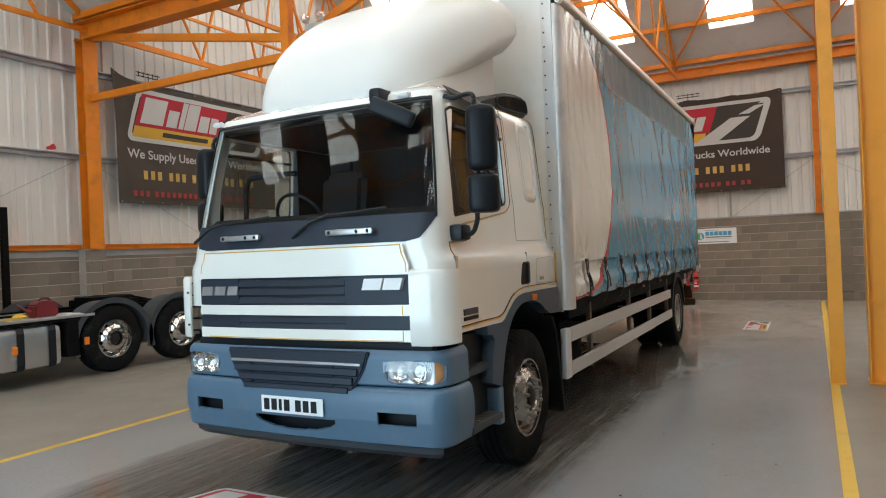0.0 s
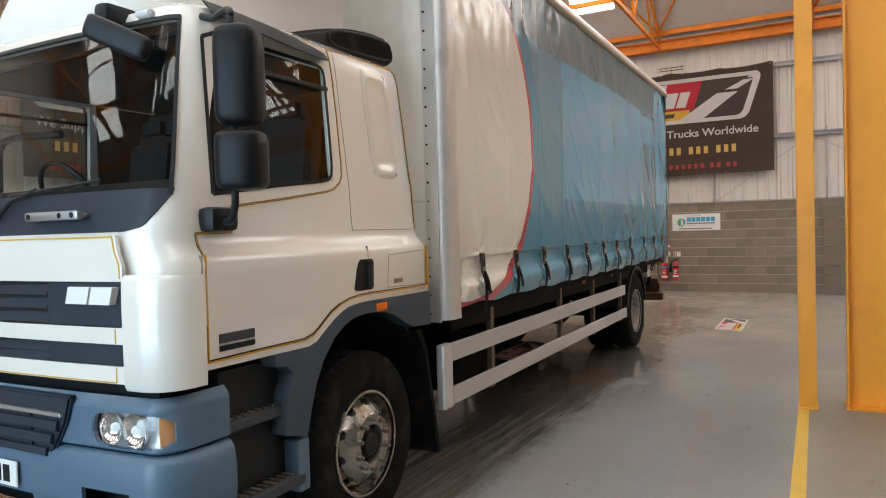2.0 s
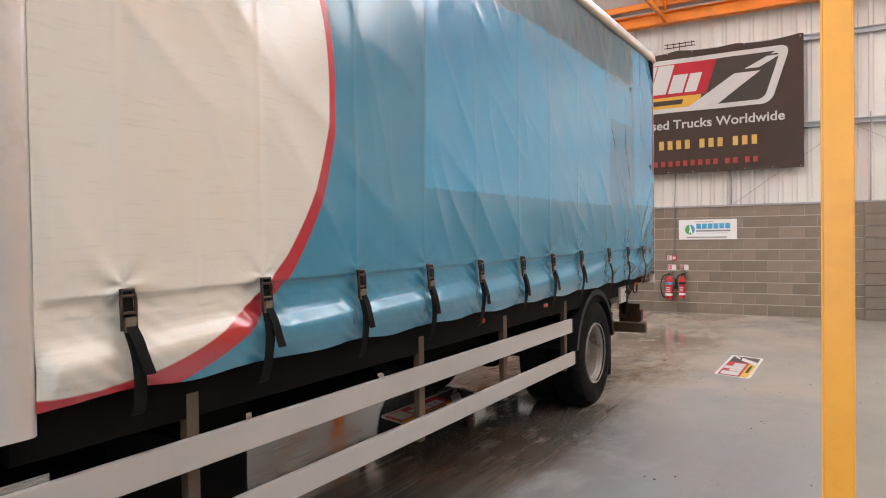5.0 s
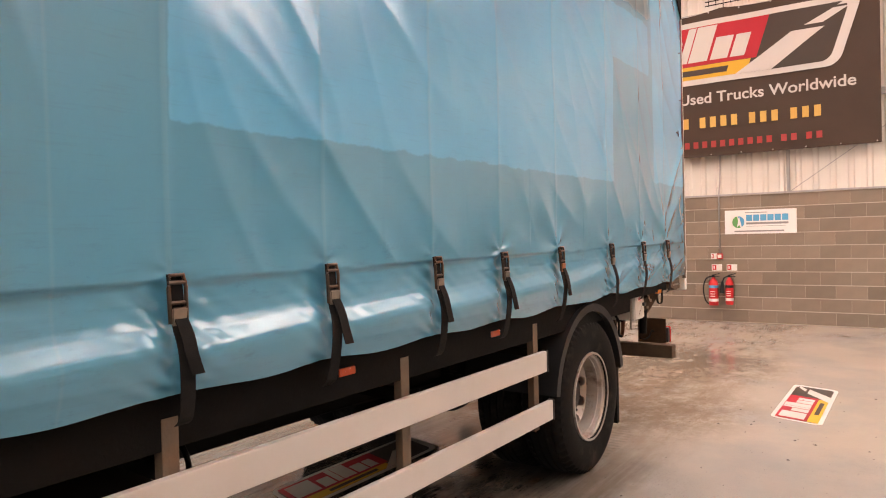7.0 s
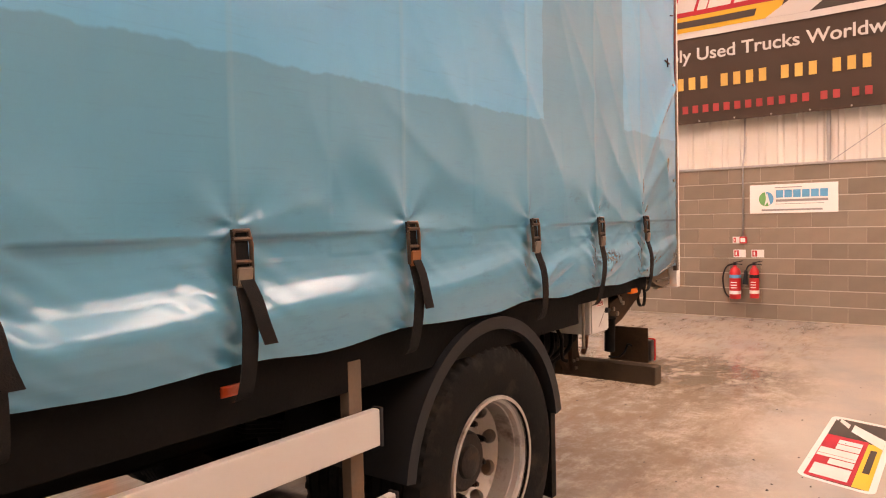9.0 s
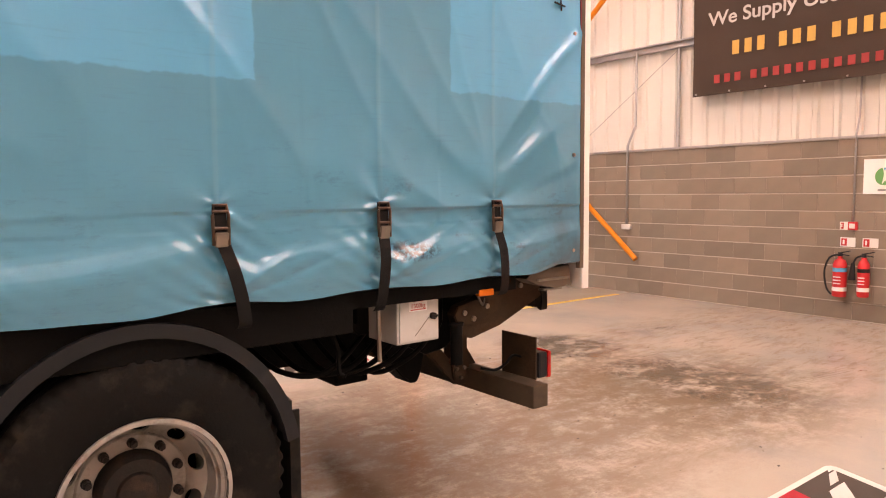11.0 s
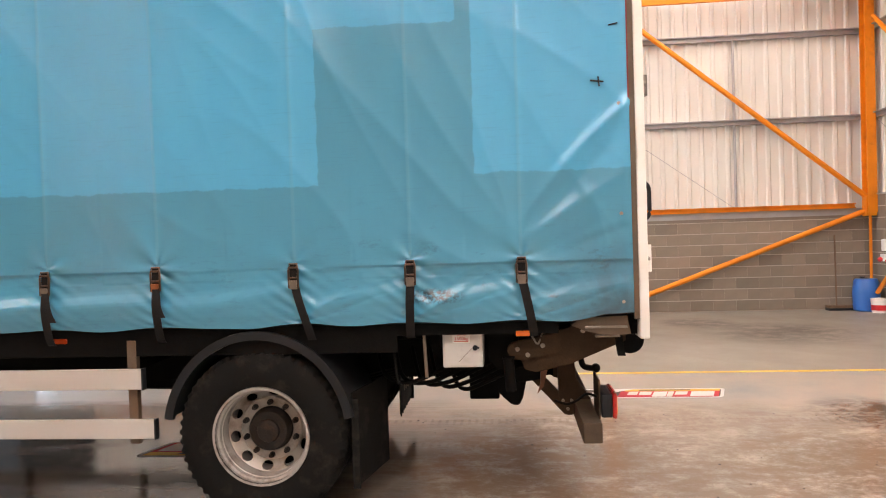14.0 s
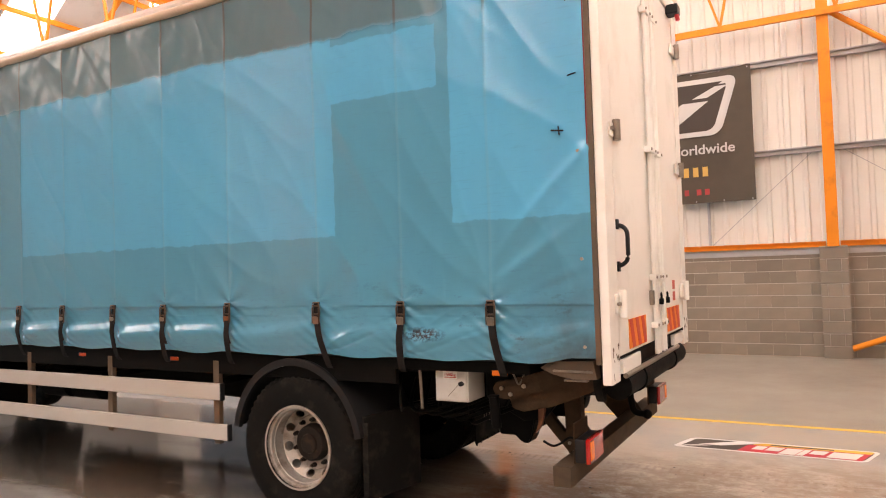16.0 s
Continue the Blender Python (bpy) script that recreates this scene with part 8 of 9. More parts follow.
def banner(m, w, h, label, cloth, pull=0.0):
    """A printed mesh banner; the pose's x runs along it, y up, z out of the wall."""
    b = thing("banner", label, "banner", m.translation, "wall banners")
    bm = B()
    nu, nv = 60, 26
    grid = []
    for j in range(nv + 1):
        row = []
        for i in range(nu + 1):
            u, v = w * i / nu, h * j / nv
            sag = 0.010 * math.sin(u * 3.1) * (v / h) - 0.05 * (v / h) ** 6 * abs(math.sin(math.pi * u / 1.15)) ** 0.8
            row.append(bm.verts.new((u, v + sag, -0.012)))
        grid.append(row)
    for a, c in zip(grid, grid[1:]):
        for i in range(nu):
            bm.faces.new((a[i], a[i + 1], c[i + 1], c[i]))
    bmesh.ops.transform(bm, matrix=m, verts=bm.verts)
    sh = part("sheet", bm, cloth, b, "black printed mesh sheet", smooth=80)
    so = sh.modifiers.new("thickness", "SOLIDIFY")
    so.thickness, so.offset = 0.004, -1
    logo(b, m @ Matrix.Translation((0.20, 1.30, 0.006)), w - 0.42, 1.12)
    def words(text, size, u, v, material, stretch):
        part_mesh("lettering", letters(text, size, m @ Matrix.Translation((u, v, 0.006)), material, 0.001, bold=0.004, stretch=stretch), b)
    words("We Supply Used Trucks Worldwide", 0.262, w * 0.49, 0.955, BANNERWHITE, 1.06)
    # number and address stay plain bars, one for each character
    def bars(groups, u, v, hgt, step, gap, material):
        for count in groups:
            for k in range(count):
                wd = step * 0.56
                bm = flat(B(), [(u, v), (u + wd, v), (u + wd, v + hgt), (u, v + hgt)], 0.006, 0.008)
                bmesh.ops.transform(bm, matrix=m, verts=bm.verts)
                part("bar", bm, material, b)
                u += step
            u += gap
    bars((3, 3, 4, 3, 3), 0.60, 0.515, 0.185, 0.178, 0.115, BANNERGOLD)
    bars((3, 15, 2, 2), 0.34, 0.155, 0.115, 0.152, 0.075, BANNERREDTEXT)
    for k in range(10):
        for v in (0.03, h - 0.05):
            bm = B()
            rod(bm, (0.06 + (w - 0.12) * k / 9, v, -0.03), (0.06 + (w - 0.12) * k / 9, v, 0.004), 0.012, 8)
            bmesh.ops.transform(bm, matrix=m, verts=bm.verts)
            part("eyelet", bm, GALV, b)
    # the cloth hangs slack, and all that is printed on it with it
    back = m.inverted()
    for ob in b.children:
        place = ob.matrix_world
        if ob.name.startswith("emblem"):
            bm = B()
            bm.from_mesh(ob.data)
            for k in range(6):
                bmesh.ops.triangulate(bm, faces=bm.faces)
                long_edges = [e for e in bm.edges if e.calc_length() > 0.14]
                if not long_edges:
                    break
                bmesh.ops.subdivide_edges(bm, edges=long_edges, cuts=1)
            bmesh.ops.triangulate(bm, faces=bm.faces)
            bm.to_mesh(ob.data)
            bm.free()
        for vert in ob.data.vertices:
            q = back @ (place @ vert.co)
            hang = 0.016 * noise.noise(Vector((q.x * 1.1, q.y * 0.8, 2.0))) + 0.010 * math.sin(q.x * 5.2 + 1.3 * q.y) * (0.35 + 0.65 * (q.y / h) ** 2)
            # one top corner is strained upwards, with creases running from it
            near = math.hypot(q.x, h - q.y)
            up = (max(q.y, 0) / h) ** 4
            hang += pull * 0.10 * math.exp(-near / 0.8) * math.sin(11 * math.atan2(h - q.y + 0.01, q.x + 0.05))
            du, dv = -0.55 * pull * math.exp(-max(q.x, 0) / 0.45) * up, pull * math.exp(-max(q.x, 0) / 0.28) * up
            vert.co = place.inverted() @ (m @ V(q.x + du, q.y + dv, q.z + hang + 0.03))
    return b


NORTH = Matrix(((1, 0, 0, 0), (0, 0, -1, 0), (0, 1, 0, 0), (0, 0, 0, 1)))      # x east, y up, out of the north wall
WEST = Matrix(((0, 0, 1, 0), (1, 0, 0, 0), (0, 1, 0, 0), (0, 0, 0, 1)))        # x north, y up, out of the west wall
banner(Matrix.Translation((-5.06, YN - 0.09, 2.97)) @ NORTH, 4.67, 2.60, "black printed mesh banner with red emblem on the sheeted wall", BANNERBLACK)
banner(Matrix.Translation((XW + 0.09, 9.78, 2.94)) @ WEST, 4.66, 2.58, "brownish black printed mesh banner strained at one corner", BANNERBROWN, 0.16)

# flooring firm's board
bd = thing("wall_sign", "white sign board with blue and green emblem on blocks", "sign", (-2.2, YN, 1.57))
mS = Matrix.Translation((-2.79, YN - 0.004, 1.565)) @ NORTH
def on_sign(pts, z0, z1, material, name="shape", label=""):
    bm = flat(B(), pts, z0, z1)
    bmesh.ops.transform(bm, matrix=mS, verts=bm.verts)
    return part(name, bm, material, bd, label)
on_sign([(0, 0), (1.155, 0), (1.155, 0.42), (0, 0.42)], 0.0, 0.006, WHITEPAPER, "board", "white board")
disc = [(0.225 + 0.10 * math.cos(a), 0.21 + 0.105 * math.sin(a)) for a in np.linspace(math.pi * 0.55, math.pi * 1.62, 18)]
on_sign(disc + [(0.225, 0.20)], 0.0065, 0.008, SIGNGREEN)
disc = [(0.225 + 0.10 * math.cos(a), 0.21 + 0.105 * math.sin(a)) for a in np.linspace(-math.pi * 0.35, math.pi * 0.52, 16)]
on_sign(disc + [(0.245, 0.22)], 0.0065, 0.008, SIGNBLUE)
on_sign([(0.20, 0.11), (0.24, 0.30), (0.285, 0.11), (0.245, 0.17)], 0.0085, 0.0095, WHITEPAPER)
x = 0.355
for k in range(6):
    on_sign([(x, 0.225), (x + 0.098, 0.225), (x + 0.098, 0.335), (x, 0.335)], 0.0065, 0.008, SIGNBLUE, "bar", "plain blue bar")
    x += 0.115
on_sign([(0.355, 0.165), (1.03, 0.165), (1.03, 0.200), (0.355, 0.200)], 0.0065, 0.008, GREYTEXT, "bar")
on_sign([(0.355, 0.130), (0.98, 0.130), (0.98, 0.137), (0.355, 0.137)], 0.0065, 0.008, GREYTEXT, "bar")
on_sign([(0.16, 0.035), (0.96, 0.035), (0.96, 0.060), (0.16, 0.060)], 0.0065, 0.008, GREYTEXT, "bar")
on_sign([(0.34, 0.365), (0.70, 0.365), (0.70, 0.378), (0.34, 0.378)], 0.0065, 0.008, GREYTEXT, "bar")


def extinguisher(x, z, r, h, hose, label):
    e = thing("fire_extinguisher", label, "fire extinguisher", (x, YN - 0.10, z))
    y = YN - 0.10
    bm = B()
    lathe(bm, [(z, 0.0), (z, r * 0.92), (z + 0.02, r), (z + h * 0.80, r), (z + h * 0.90, r * 0.75), (z + h * 0.94, 0.03), (z + h, 0.028), (z + h, 0.0)], "z", 24, (x, y, 0))
    part("cylinder", bm, RED, e, "red cylinder", smooth=50)
    bm = B()
    box(bm, (x - 0.022, y - 0.022, z + h), (x + 0.022, y + 0.022, z + h + 0.05), 0.006)
    obox(bm, pose(x + 0.05, y, z + h + 0.055, 0, -14, 0), (0.13, 0.02, 0.014))
    obox(bm, pose(x + 0.05, y, z + h + 0.02, 0, 6, 0), (0.11, 0.02, 0.012))
    part("valve", bm, BLACKPLASTIC, e, "black valve and levers")
    bm = B()
    if hose:
        pipe(bm, smooth_path([(x - 0.02, y, z + h + 0.02), (x - 0.12, y - 0.02, z + h * 0.95), (x - 0.17, y - 0.03, z + h * 0.6), (x - 0.14, y - 0.03, z + h * 0.2), (x - 0.08, y - 0.03, z + 0.02)]), 0.012)
    else:
        pipe(bm, smooth_path([(x - 0.02, y, z + h + 0.02), (x - 0.08, y - 0.02, z + h * 0.98), (x - 0.11, y - 0.03, z + h * 0.82)]), 0.012)
        rod(bm, (x - 0.11, y - 0.03, z + h * 0.85), (x - 0.12, y - 0.03, z + h * 0.42), 0.022, 12, 0.042)
    part("hose", bm, BLACKPLASTIC, e, "black hose", smooth=50)
    for z0, z1, material in ((0.62, 0.72, SIGNBLUE if hose else BLACKPLASTIC), (0.14, 0.24, WHITEPAPER)):
        bm = B()
        lathe(bm, [(z + h * z0, r + 0.001), (z + h * z0, r + 0.002), (z + h * z1, r + 0.002), (z + h * z1, r + 0.001)], "z", 24, (x, y, 0))
        part("label", bm, material, e)
    bm = B()
    for k in range(3):
        box(bm, (x - r * 0.55, y - r - 0.003, z + h * (0.32 + 0.08 * k)), (x + r * 0.5, y - r * 0.8, z + h * (0.345 + 0.08 * k)))
    part("bar", bm, WHITEPAPER, e)
    bm = B()
    box(bm, (x - 0.03, y + r * 0.7, z + h * 0.55), (x + 0.03, YN + 0.005, z + h * 0.75))
    part("wall_bracket", bm, BLACKPLASTIC, e)


extinguisher(-2.985, 0.30, 0.080, 0.50, True, "red water extinguisher with black hose hung on block wall")
extinguisher(-2.715, 0.32, 0.066, 0.48, False, "red gas extinguisher with black horn hung on block wall")
for x, z, w, h, lab in ((-3.03, 0.915, 0.175, 0.115, "small red and white extinguisher sign"), (-2.775, 0.915, 0.175, 0.115, "small red and white extinguisher sign"), (-3.04, 1.125, 0.10, 0.10, "small red and white call point sign")):
    bm = B()
    box(bm, (x, YN - 0.006, z), (x + w, YN + 0.004, z + h))
    sg = solo("safety_sign", bm, WHITEPAPER, lab, "sign")
    bm = B()
    box(bm, (x + 0.012, YN - 0.009, z + 0.012), (x + w * 0.45, YN - 0.0062, z + h - 0.012))
    part("panel", bm, RED, sg)
    bm = B()
    box(bm, (x + w * 0.18, YN - 0.012, z + 0.03), (x + w * 0.30, YN - 0.0092, z + h - 0.03))
    part("pictogram", bm, WHITEPAPER, sg)
bm = B()
box(bm, (-2.935, YN - 0.045, 1.125), (-2.835, YN + 0.004, 1.225), 0.006)
cp = solo("fire_call_point", bm, RED, "red fire alarm call point box on block wall", "call point")
bm = B()
box(bm, (-2.918, YN - 0.048, 1.145), (-2.852, YN - 0.0455, 1.205))
part("face", bm, WHITEPAPER, cp)


def conduit(pts, label="thin grey conduit pipe clipped to the wall", r=0.013):
    return solo("conduit", pipe(B(), pts, r), GALV, label, "conduit", smooth=40)


conduit([(-2.885, YN - 0.016, 1.22), (-2.885, YN - 0.016, 2.30), (-2.87, YN + 0.02, 2.5), (-2.86, YN + 0.02, 3.0)])
conduit([(0.72, YN - 0.02, 1.30), (0.72, YN - 0.02, 3.95)])
conduit([(-6.25, YN - 0.02, 1.10), (-6.25, YN - 0.02, 2.35), (-6.12, YN + 0.0, 2.65), (-6.09, YN - 0.03, 3.78)], r=0.02)
bm = B()
box(bm, (-6.33, YN - 0.055, 1.02), (-6.17, YN + 0.004, 1.10), 0.008)
solo("socket_box", bm, GREYBOX, "small grey electrical socket box on block wall", "socket")
bm = B()
box(bm, (0.66, YN - 0.055, 1.22), (0.78, YN + 0.004, 1.31), 0.008)
solo("socket_box", bm, GREYBOX, "small grey electrical socket box on block wall", "socket")
for x, z0, w, h, material in ((-11.74, 1.16, 0.16, 0.22, WHITEPAPER), (-11.79, 0.96, 0.12, 0.14, WHITEPAPER), (-11.52, 0.94, 0.13, 0.14, WHITEPAPER)):
    bm = B()
    box(bm, (x, YN - 0.10, z0), (x + w, YN + 0.004, z0 + h), 0.012)
    sb = solo("socket_box", bm, material, "pale industrial socket box on block wall", "socket")
    if z0 < 1:
        bm = B()
        rod(bm, (x + w / 2, YN - 0.10, z0 + 0.05), (x + w / 2, YN - 0.15, z0 + 0.02), 0.045, 14)
        part("cap", bm, RED, sb, "red socket cap")
conduit([(-11.66, YN - 0.02, 1.38), (-11.66, YN - 0.02, 2.25)], r=0.02)
conduit([(-11.45, YN - 0.02, 1.08), (-11.45, YN - 0.02, 2.25)], r=0.02)
for x, y, z in ((-7.39, YN - 0.12, 3.85), (XW + 0.14, 8.36, 3.87)):
    bm = B()
    box(bm, (x - 0.07, y - 0.05, z), (x + 0.07, y + 0.05, z + 0.05))
    al = solo("alarm_sounder", bm, RED, "small red alarm sounder standing on the wall rail", "alarm")
    bm = B()
    rod(bm, (x - 0.02, y, z + 0.05), (x + 0.06, y, z + 0.05), 0.028, 14, 0.045)
    part("horn", bm, RED, al)
# bird-spike like cable ladder above the banners
for x0, y0, dx, dy in ((-3.05, YN - 0.05, 0.62, 0.0), (XW + 0.05, 10.35, 0.0, 0.60)):
    bm = B()
    for dz in (0.0, 0.07):
        bar(bm, (x0, y0, 5.66 + dz), (x0 + dx, y0 + dy, 5.66 + dz), 0.015, 0.015)
    for k in range(5):
        f = (k + 0.5) / 5
        bar(bm, (x0 + dx * f, y0 + dy * f, 5.64), (x0 + dx * f, y0 + dy * f, 5.76), 0.010, 0.010, up=(0, 1, 0))
    bar(bm, (x0 + dx * 0.5, y0 + dy * 0.5, 5.55), (x0 + dx * 0.5, y0 + dy * 0.5, 5.66), 0.012, 0.012, up=(0, 1, 0))
    solo("tube_light_bracket", bm, DARKSTEEL, "small dark metal bracket frame on the wall rail", "bracket")

# corner: drum, tub, broom
dr = thing("plastic_drum", "blue plastic drum standing in the wall corner", "drum", (-11.98, 20.53, 0))
bm = B()
lathe(bm, [(0, 0), (0, 0.20), (0.02, 0.225), (0.12, 0.235), (0.15, 0.228), (0.30, 0.240), (0.45, 0.235), (0.48, 0.225), (0.55, 0.22), (0.62, 0.19), (0.63, 0.0)], "z", 28, (-11.98, 20.53, 0))
part("body", bm, BLUEPLASTIC, dr, smooth=40)
bm = B()
rod(bm, (-12.05, 20.50, 0.62), (-12.05, 20.50, 0.66), 0.05, 14)
part("cap", bm, BLACKPLASTIC, dr)
tb = thing("paint_tub", "white plastic tub with a red band on the floor", "tub", (-11.62, 20.60, 0))
bm = B()
lathe(bm, [(0, 0), (0, 0.135), (0.02, 0.14), (0.24, 0.155), (0.27, 0.16), (0.27, 0.0)], "z", 24, (-11.62, 20.60, 0))
part("body", bm, WHITEPAPER, tb, smooth=40)
bm = B()
lathe(bm, [(0.05, 0.144), (0.05, 0.147), (0.15, 0.153), (0.15, 0.150)], "z", 24, (-11.62, 20.60, 0))
part("band", bm, RED, tb, "red printed band")
br = thing("broom", "wide workshop broom leaning on the block wall", "broom", (-12.1, 20.0, 0))
bm = B()
rod(bm, (-12.10, 20.03, 0.08), (-12.27, 20.09, 1.48), 0.016, 8)
part("handle", bm, WOODPALE, br, "brown wooden handle")
bm = B()
box(bm, (-12.20, 19.86, 0.05), (-12.03, 20.36, 0.10), 0.01)
part("head", bm, WOODPALE, br)
bm = B()
box(bm, (-12.20, 19.86, 0.0), (-12.03, 20.36, 0.05))
part("bristles", bm, BLACKPLASTIC, br, "dark bristles")

# emblems stuck on the floor
FLOORLOGO = ((Matrix.Translation((-0.60, 14.13, 0.0008)) @ Matrix.Rotation(math.pi / 2, 4, "Z"), 1.62, 0.42), (Matrix.Translation((-5.34, 15.90, 0.0008)) @ Matrix.Rotation(-math.pi / 2, 4, "Z"), 1.76, 0.42), (Matrix.Translation((-3.05, 10.60, 0.0008)) @ Matrix.Rotation(math.pi / 2, 4, "Z"), 1.62, 0.42), (Matrix.Translation((-3.88, 3.70, 0.0008)), 1.62, 0.42))
for m, w, h in FLOORLOGO:
    fl = thing("floor_emblem", "red, yellow and black emblem sticker on painted floor", "floor sticker", m.translation, "floor emblems")
    logo(fl, m, w, h, 0.0006)

# ---- the tractor unit beside the west wall ----
TX = -9.62
trac = thing("tractor_unit", "dark three-axle tractor unit with silver tank and fifth wheel", "lorry", (-10.7, 7.5, 0))
for y in (7.62, 8.97):
    wheel(trac, (TX, y, WZ), 1, False, CHROME, "polished alloy wheel")
    wheel(trac, (2 * -10.78 - TX, y, WZ), -1, False, CHROME, "polished alloy wheel")
    for x0, x1 in ((TX - 0.42, TX + 0.0), (-21.56 - TX, -21.56 - TX + 0.42)):
        path = [(y + 0.64 * math.cos(radians(a)), WZ - 0.02 + 0.60 * math.sin(radians(a))) for a in np.linspace(-12, 192, 30)]
        part("mudguard", strip(B(), path, 0.018, "x", x0, x1 + 0.01), GREYPLASTIC, trac, "dark grey plastic mudguard", smooth=30)
    path = [(y + 0.675 * math.cos(radians(a)), WZ - 0.02 + 0.625 * math.sin(radians(a))) for a in np.linspace(-18, 198, 34)]
    part("mudguard_lip", strip(B(), path, 0.042, "x", TX - 0.004, TX + 0.016), GREYPLASTIC, trac, "broad grey lip of the mudguard", smooth=30)
    bm = B()
    rod(bm, (-11.7, y, 0.52), (-9.9, y, 0.52), 0.08, 12)
    part("axle", bm, DARKSTEEL, trac)
for s in (-1, 1):
    bm = B()
    ibeam(bm, (-10.78 + s * 0.42, 2.6, 0.86), (-10.78 + s * 0.42, 9.9, 0.86), 0.27, 0.08)
    part("chassis_rail", bm, DARKSTEEL, trac)
for y in (3.0, 4.6, 6.2, 7.1, 8.3, 9.7):
    bm = B()
    box(bm, (-11.2, y - 0.04, 0.78), (-10.36, y + 0.04, 0.94))
    part("cross_member", bm, DARKSTEEL, trac)
bm = B()
outline = [(-10.78 + 0.46 * math.cos(a), 8.30 + 0.46 * math.sin(a)) for a in np.linspace(math.radians(-60), math.radians(240), 30)]
prism(bm, outline, "z", 1.10, 1.15)
box(bm, (-11.25, 7.95, 0.98), (-10.31, 8.65, 1.10), 0.02)
part("fifth_wheel", bm, DARKSTEEL, trac, "greasy black fifth wheel plate")
for x in (-11.02, -10.54):
    bm = B()
    prism(bm, [(8.55, 1.10), (9.15, 0.98), (9.15, 1.01), (8.55, 1.15)], "x", x - 0.12, x + 0.12)
    part("ramp", bm, DARKSTEEL, trac)
bm = B()
box(bm, (TX - 0.62, 5.0, 0.26), (TX + 0.05, 6.72, 0.86), 0.10)
tank = part("fuel_tank", bm, ALU, trac, "silver aluminium fuel tank with black bands", smooth=40)
for y in (5.55, 6.10, 6.56):
    bm = B()
    box(bm, (TX - 0.60, y - 0.035, 0.25), (TX + 0.058, y + 0.035, 0.872), 0.09)
    part("tank_band", bm, BLACKPLASTIC, tank)
bm = B()
rod(bm, (TX - 0.12, 6.38, 0.85), (TX - 0.12, 6.38, 0.90), 0.05, 16)
part("filler_cap", bm, ALU, tank)
bm = B()
box(bm, (TX - 1.6, 5.0, 0.925), (TX + 0.02, 7.28, 0.965), 0.01)
part("deck_plate", bm, ALU, trac, "aluminium deck plate")
bm = B()
box(bm, (TX - 0.3, 5.02, 0.875), (TX - 0.0, 7.25, 0.925))
part("deck_edge", bm, DARKSTEEL, trac)
for y in (6.02, 7.10):
    bm = B()
    box(bm, (TX + 0.040, y - 0.035, 0.50), (TX + 0.068, y + 0.035, 0.61), 0.004)
    part("side_marker", bm, ORANGEREFL, trac, "orange side marker")
bm = B()
box(bm, (TX - 0.5, 6.80, 0.35), (TX + 0.03, 7.0, 0.90), 0.02)
part("locker", bm, DARKSTEEL, trac)
bm = B()
box(bm, (-11.9, 2.4, 0.55), (-9.6, 4.7, 3.2), 0.12)
part("cab", bm, GREYPLASTIC, trac, "dark grey tractor cab")
can = thing("jerry_can", "dark red plastic fuel can with a spout on the deck", "can", (TX - 0.35, 6.62, 0.965))
bm = B()
prism(bm, [(6.50, 0.965), (6.86, 0.965), (6.86, 1.14), (6.78, 1.20), (6.60, 1.20), (6.50, 1.14)], "x", TX - 0.45, TX - 0.22)
bmesh.ops.bevel(bm, geom=bm.edges[:], offset=0.02, segments=2, affect="EDGES")
part("body", bm, CANRED, can, smooth=40)
bm = B()
rod(bm, (TX - 0.33, 6.53, 1.02), (TX - 0.33, 6.28, 1.17), 0.028, 10, 0.012)
part("spout", bm, CANRED, can)
bm = B()
pipe(bm, smooth_path([(TX - 0.33, 6.62, 1.19), (TX - 0.33, 6.66, 1.235), (TX - 0.33, 6.76, 1.235), (TX - 0.33, 6.82, 1.17)]), 0.014)
part("grip", bm, CANRED, can, smooth=40)
bm = B()
for k in range(5):
    obox(bm, pose(TX - 0.25 - 0.05 * k, 6.15 + 0.07 * k, 0.975 + 0.005 * k, 4 * k, -3 * k, 31 * k), (0.10, 0.16, 0.014), 0.004)
solo("rag", bm, YELLOW, "crumpled yellow work gloves and rags on the deck", "rag")
bm = B()
obox(bm, pose(TX - 0.18, 6.98, 0.972, 0, 0, 14), (0.20, 0.28, 0.012), 0.003)
solo("paper_pad", bm, WHITEPAPER, "white paper pad lying on the deck", "paper")
bm = B()
box(bm, (-12.06, 7.30, 0), (-11.98, 7.40, 2.75))
rk = solo("rack_upright", bm, DARKSTEEL, "dark perforated steel rack upright by the wall", "rack")

# twin spot emergency light on the girder
em = thing("emergency_light", "grey box with twin spot lamps on the girder", "light", (-6.4, VALLEY - 0.1, 5.0))
bm = B()
box(bm, (-6.62, VALLEY - 0.22, 4.99), (-6.12, VALLEY - 0.06, 5.27), 0.012)
part("box", bm, GREYBOX, em)
for x in (-6.58, -6.30):
    bm = B()
    lathe(bm, [(-0.10, 0.0), (-0.09, 0.055), (-0.03, 0.07), (0.0, 0.072), (-0.008, 0.06), (-0.04, 0.0)], "y", 18, (x, VALLEY - 0.22, 5.35))
    rod(bm, (x, VALLEY - 0.2, 5.27), (x, VALLEY - 0.2, 5.34), 0.012, 8)
    part("spot_lamp", bm, CHROME, em, smooth=50)


# ---- concrete blocks, piece by piece ----
def block_mesh(length):
    return mesh_of("brick", box(B(), (0.0015, 0.0, 0.007), (length - 0.0015, 0.03, 0.219), 0.003), BLOCK)


FULL, HALFB = block_mesh(0.45), block_mesh(0.225)


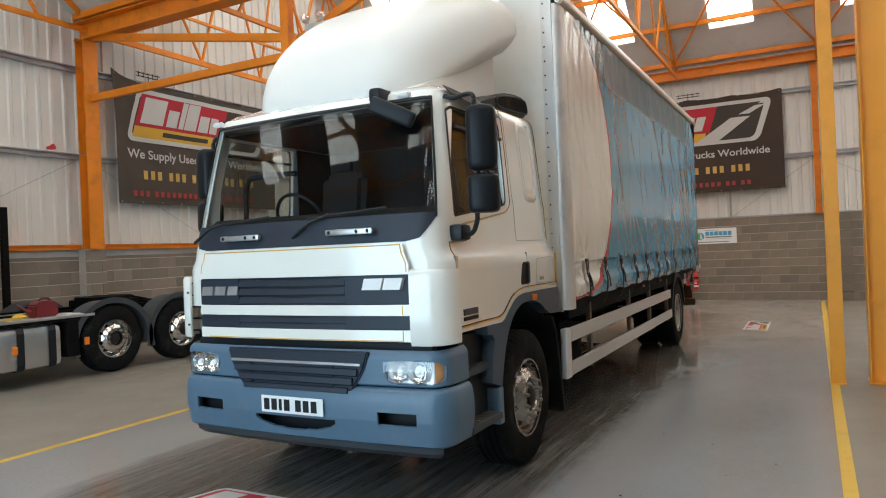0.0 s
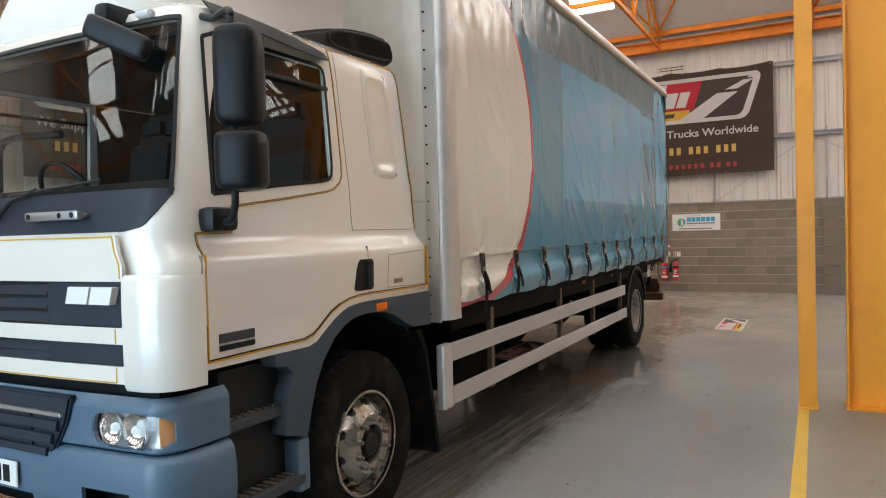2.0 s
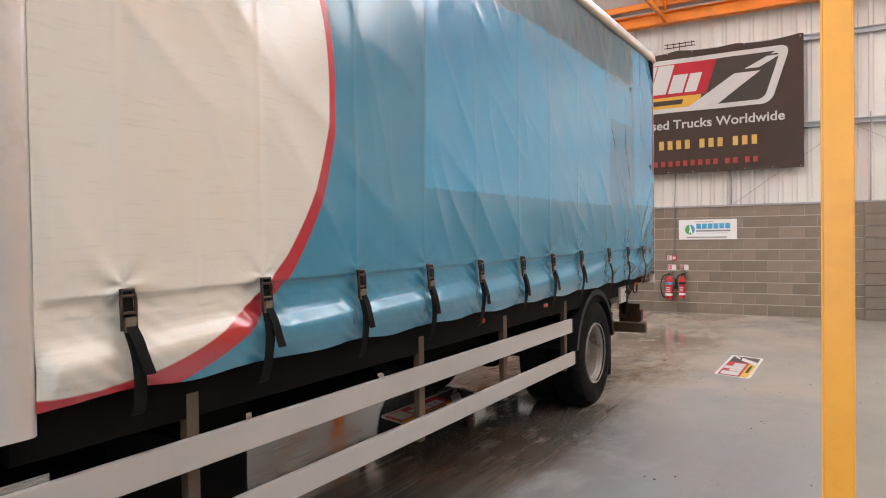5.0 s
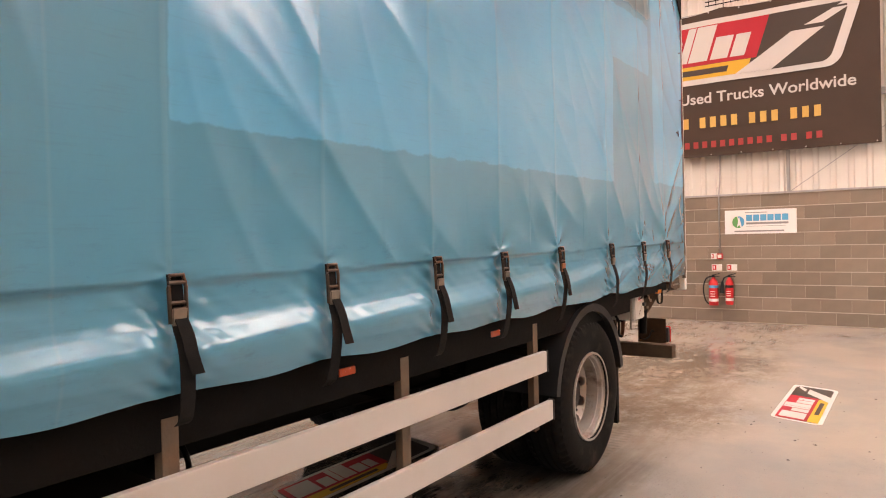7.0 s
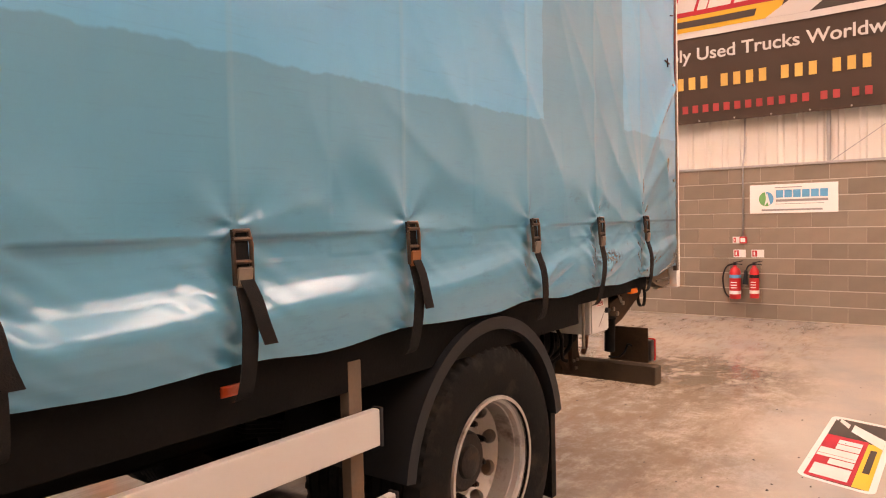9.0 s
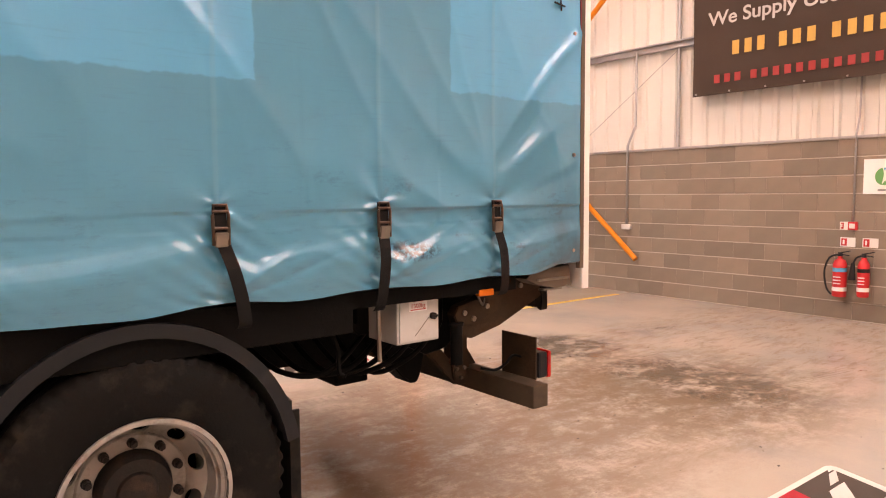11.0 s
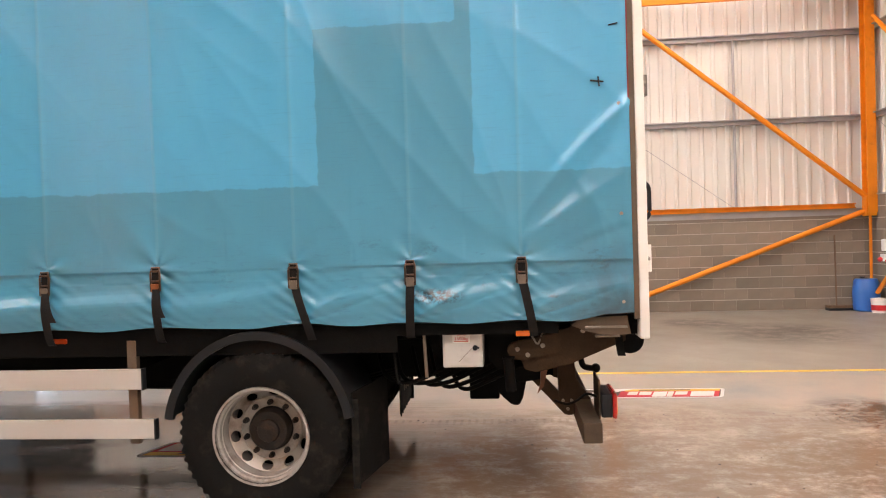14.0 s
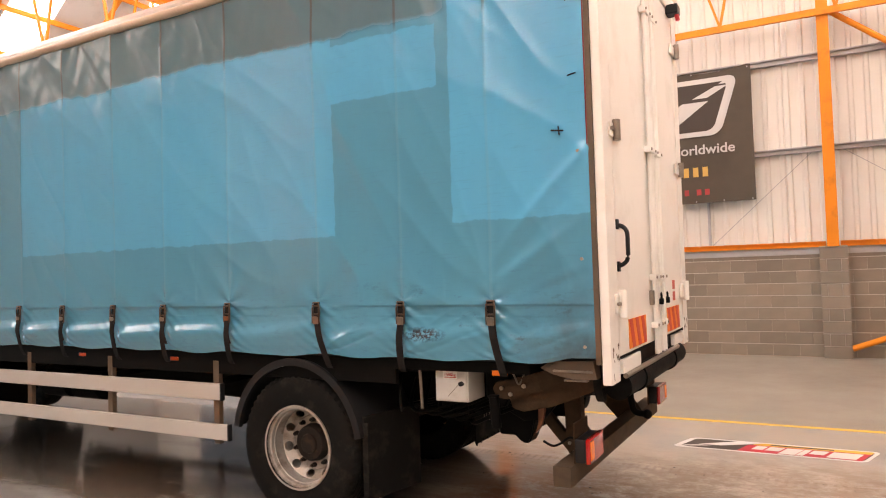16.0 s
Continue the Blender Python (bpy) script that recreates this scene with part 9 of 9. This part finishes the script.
def lay_blocks(wall, place, length, courses, height, parts_from, parts_to, pilasters=()):
    """Courses in half bond along place's x; the stretch between parts_from and parts_to as single pieces, the rest joined."""
    rest = B()
    for c in range(courses):
        x = -0.225 if c % 2 else 0.0
        while x < length:
            a, b = max(0.0, x), min(length, x + 0.45)
            top = c * 0.225 + 0.22
            cut = height - c * 0.225
            if b - a > 0.05 and cut > 0.03:
                if parts_from <= a and b <= parts_to and b - a > 0.44 and cut >= 0.22:
                    ob = new("brick", FULL)
                    ob.parent = wall
                    ob.matrix_basis = place @ Matrix.Translation((x, 0, c * 0.225))
                else:
                    vs = [place @ V(px, py, pz) for px in (a + 0.0015, b - 0.0015) for py in (0.0, 0.03) for pz in (c * 0.225 + 0.007, c * 0.225 + min(0.219, cut))]
                    vv = [rest.verts.new(v) for v in vs]
                    for q in ((0, 1, 5, 4), (0, 4, 6, 2), (1, 3, 7, 5), (0, 2, 3, 1), (4, 5, 7, 6)):
                        rest.faces.new([vv[k] for k in q])
            x += 0.45
    bmesh.ops.recalc_face_normals(rest, faces=rest.faces)
    ob = new("brickwork", mesh_of("brickwork", rest, BLOCK))
    ob.parent = wall
    tagged(ob, "grey concrete blocks", kind="stuff")


lay_blocks(wall_north, Matrix.Translation((XW, YN, 0)), XE - XW, 10, BLOCK_N, 0.4, 13.9)
lay_blocks(wall_west, Matrix.Translation((XW, YS, 0)) @ Matrix.Rotation(math.pi / 2, 4, "Z"), YN - YS, 9, BLOCK_W - 0.11, 8.5, 23.4)
bm = B()
for k in range(10):
    box(bm, (0.62, YN - 0.10, k * 0.225 + 0.005), (1.06, YN - 0.0, k * 0.225 + 0.22), 0.004)
solo("pier", bm, BLOCK, "grey concrete block pier against the wall", "pier", kind="structure")


# ---- crumbs and flakes on the floor ----
rng = random.Random(11)
bm = B()
for k in range(520):
    if k < 170:
        x, y = rng.uniform(-1.75, 0.3), rng.uniform(3.0, 16.0)
    elif k < 420:
        x, y = rng.uniform(-4.6, 1.4), rng.gauss(14.2, 1.6)
    else:
        x, y = rng.uniform(0.4, 3.0), rng.uniform(4.0, 16.0)
    r = 0.003 + 0.012 * rng.random() ** 3
    a0 = rng.uniform(0, 6.28)
    pts = [(x + r * rng.uniform(0.5, 1.2) * math.cos(a0 + 1.257 * i), y + r * rng.uniform(0.6, 1.5) * math.sin(a0 + 1.257 * i)) for i in range(5)]
    base = [bm.verts.new((px, py, 0.0012)) for px, py in pts]
    tip = bm.verts.new((x, y, 0.0015 + r * 0.4))
    for i in range(5):
        bm.faces.new((base[i], base[(i + 1) % 5], tip))
solo("floor_debris", bm, HUBBLACK, "dark crumbs and flakes of dirt scattered on the floor", "debris", kind="stuff")
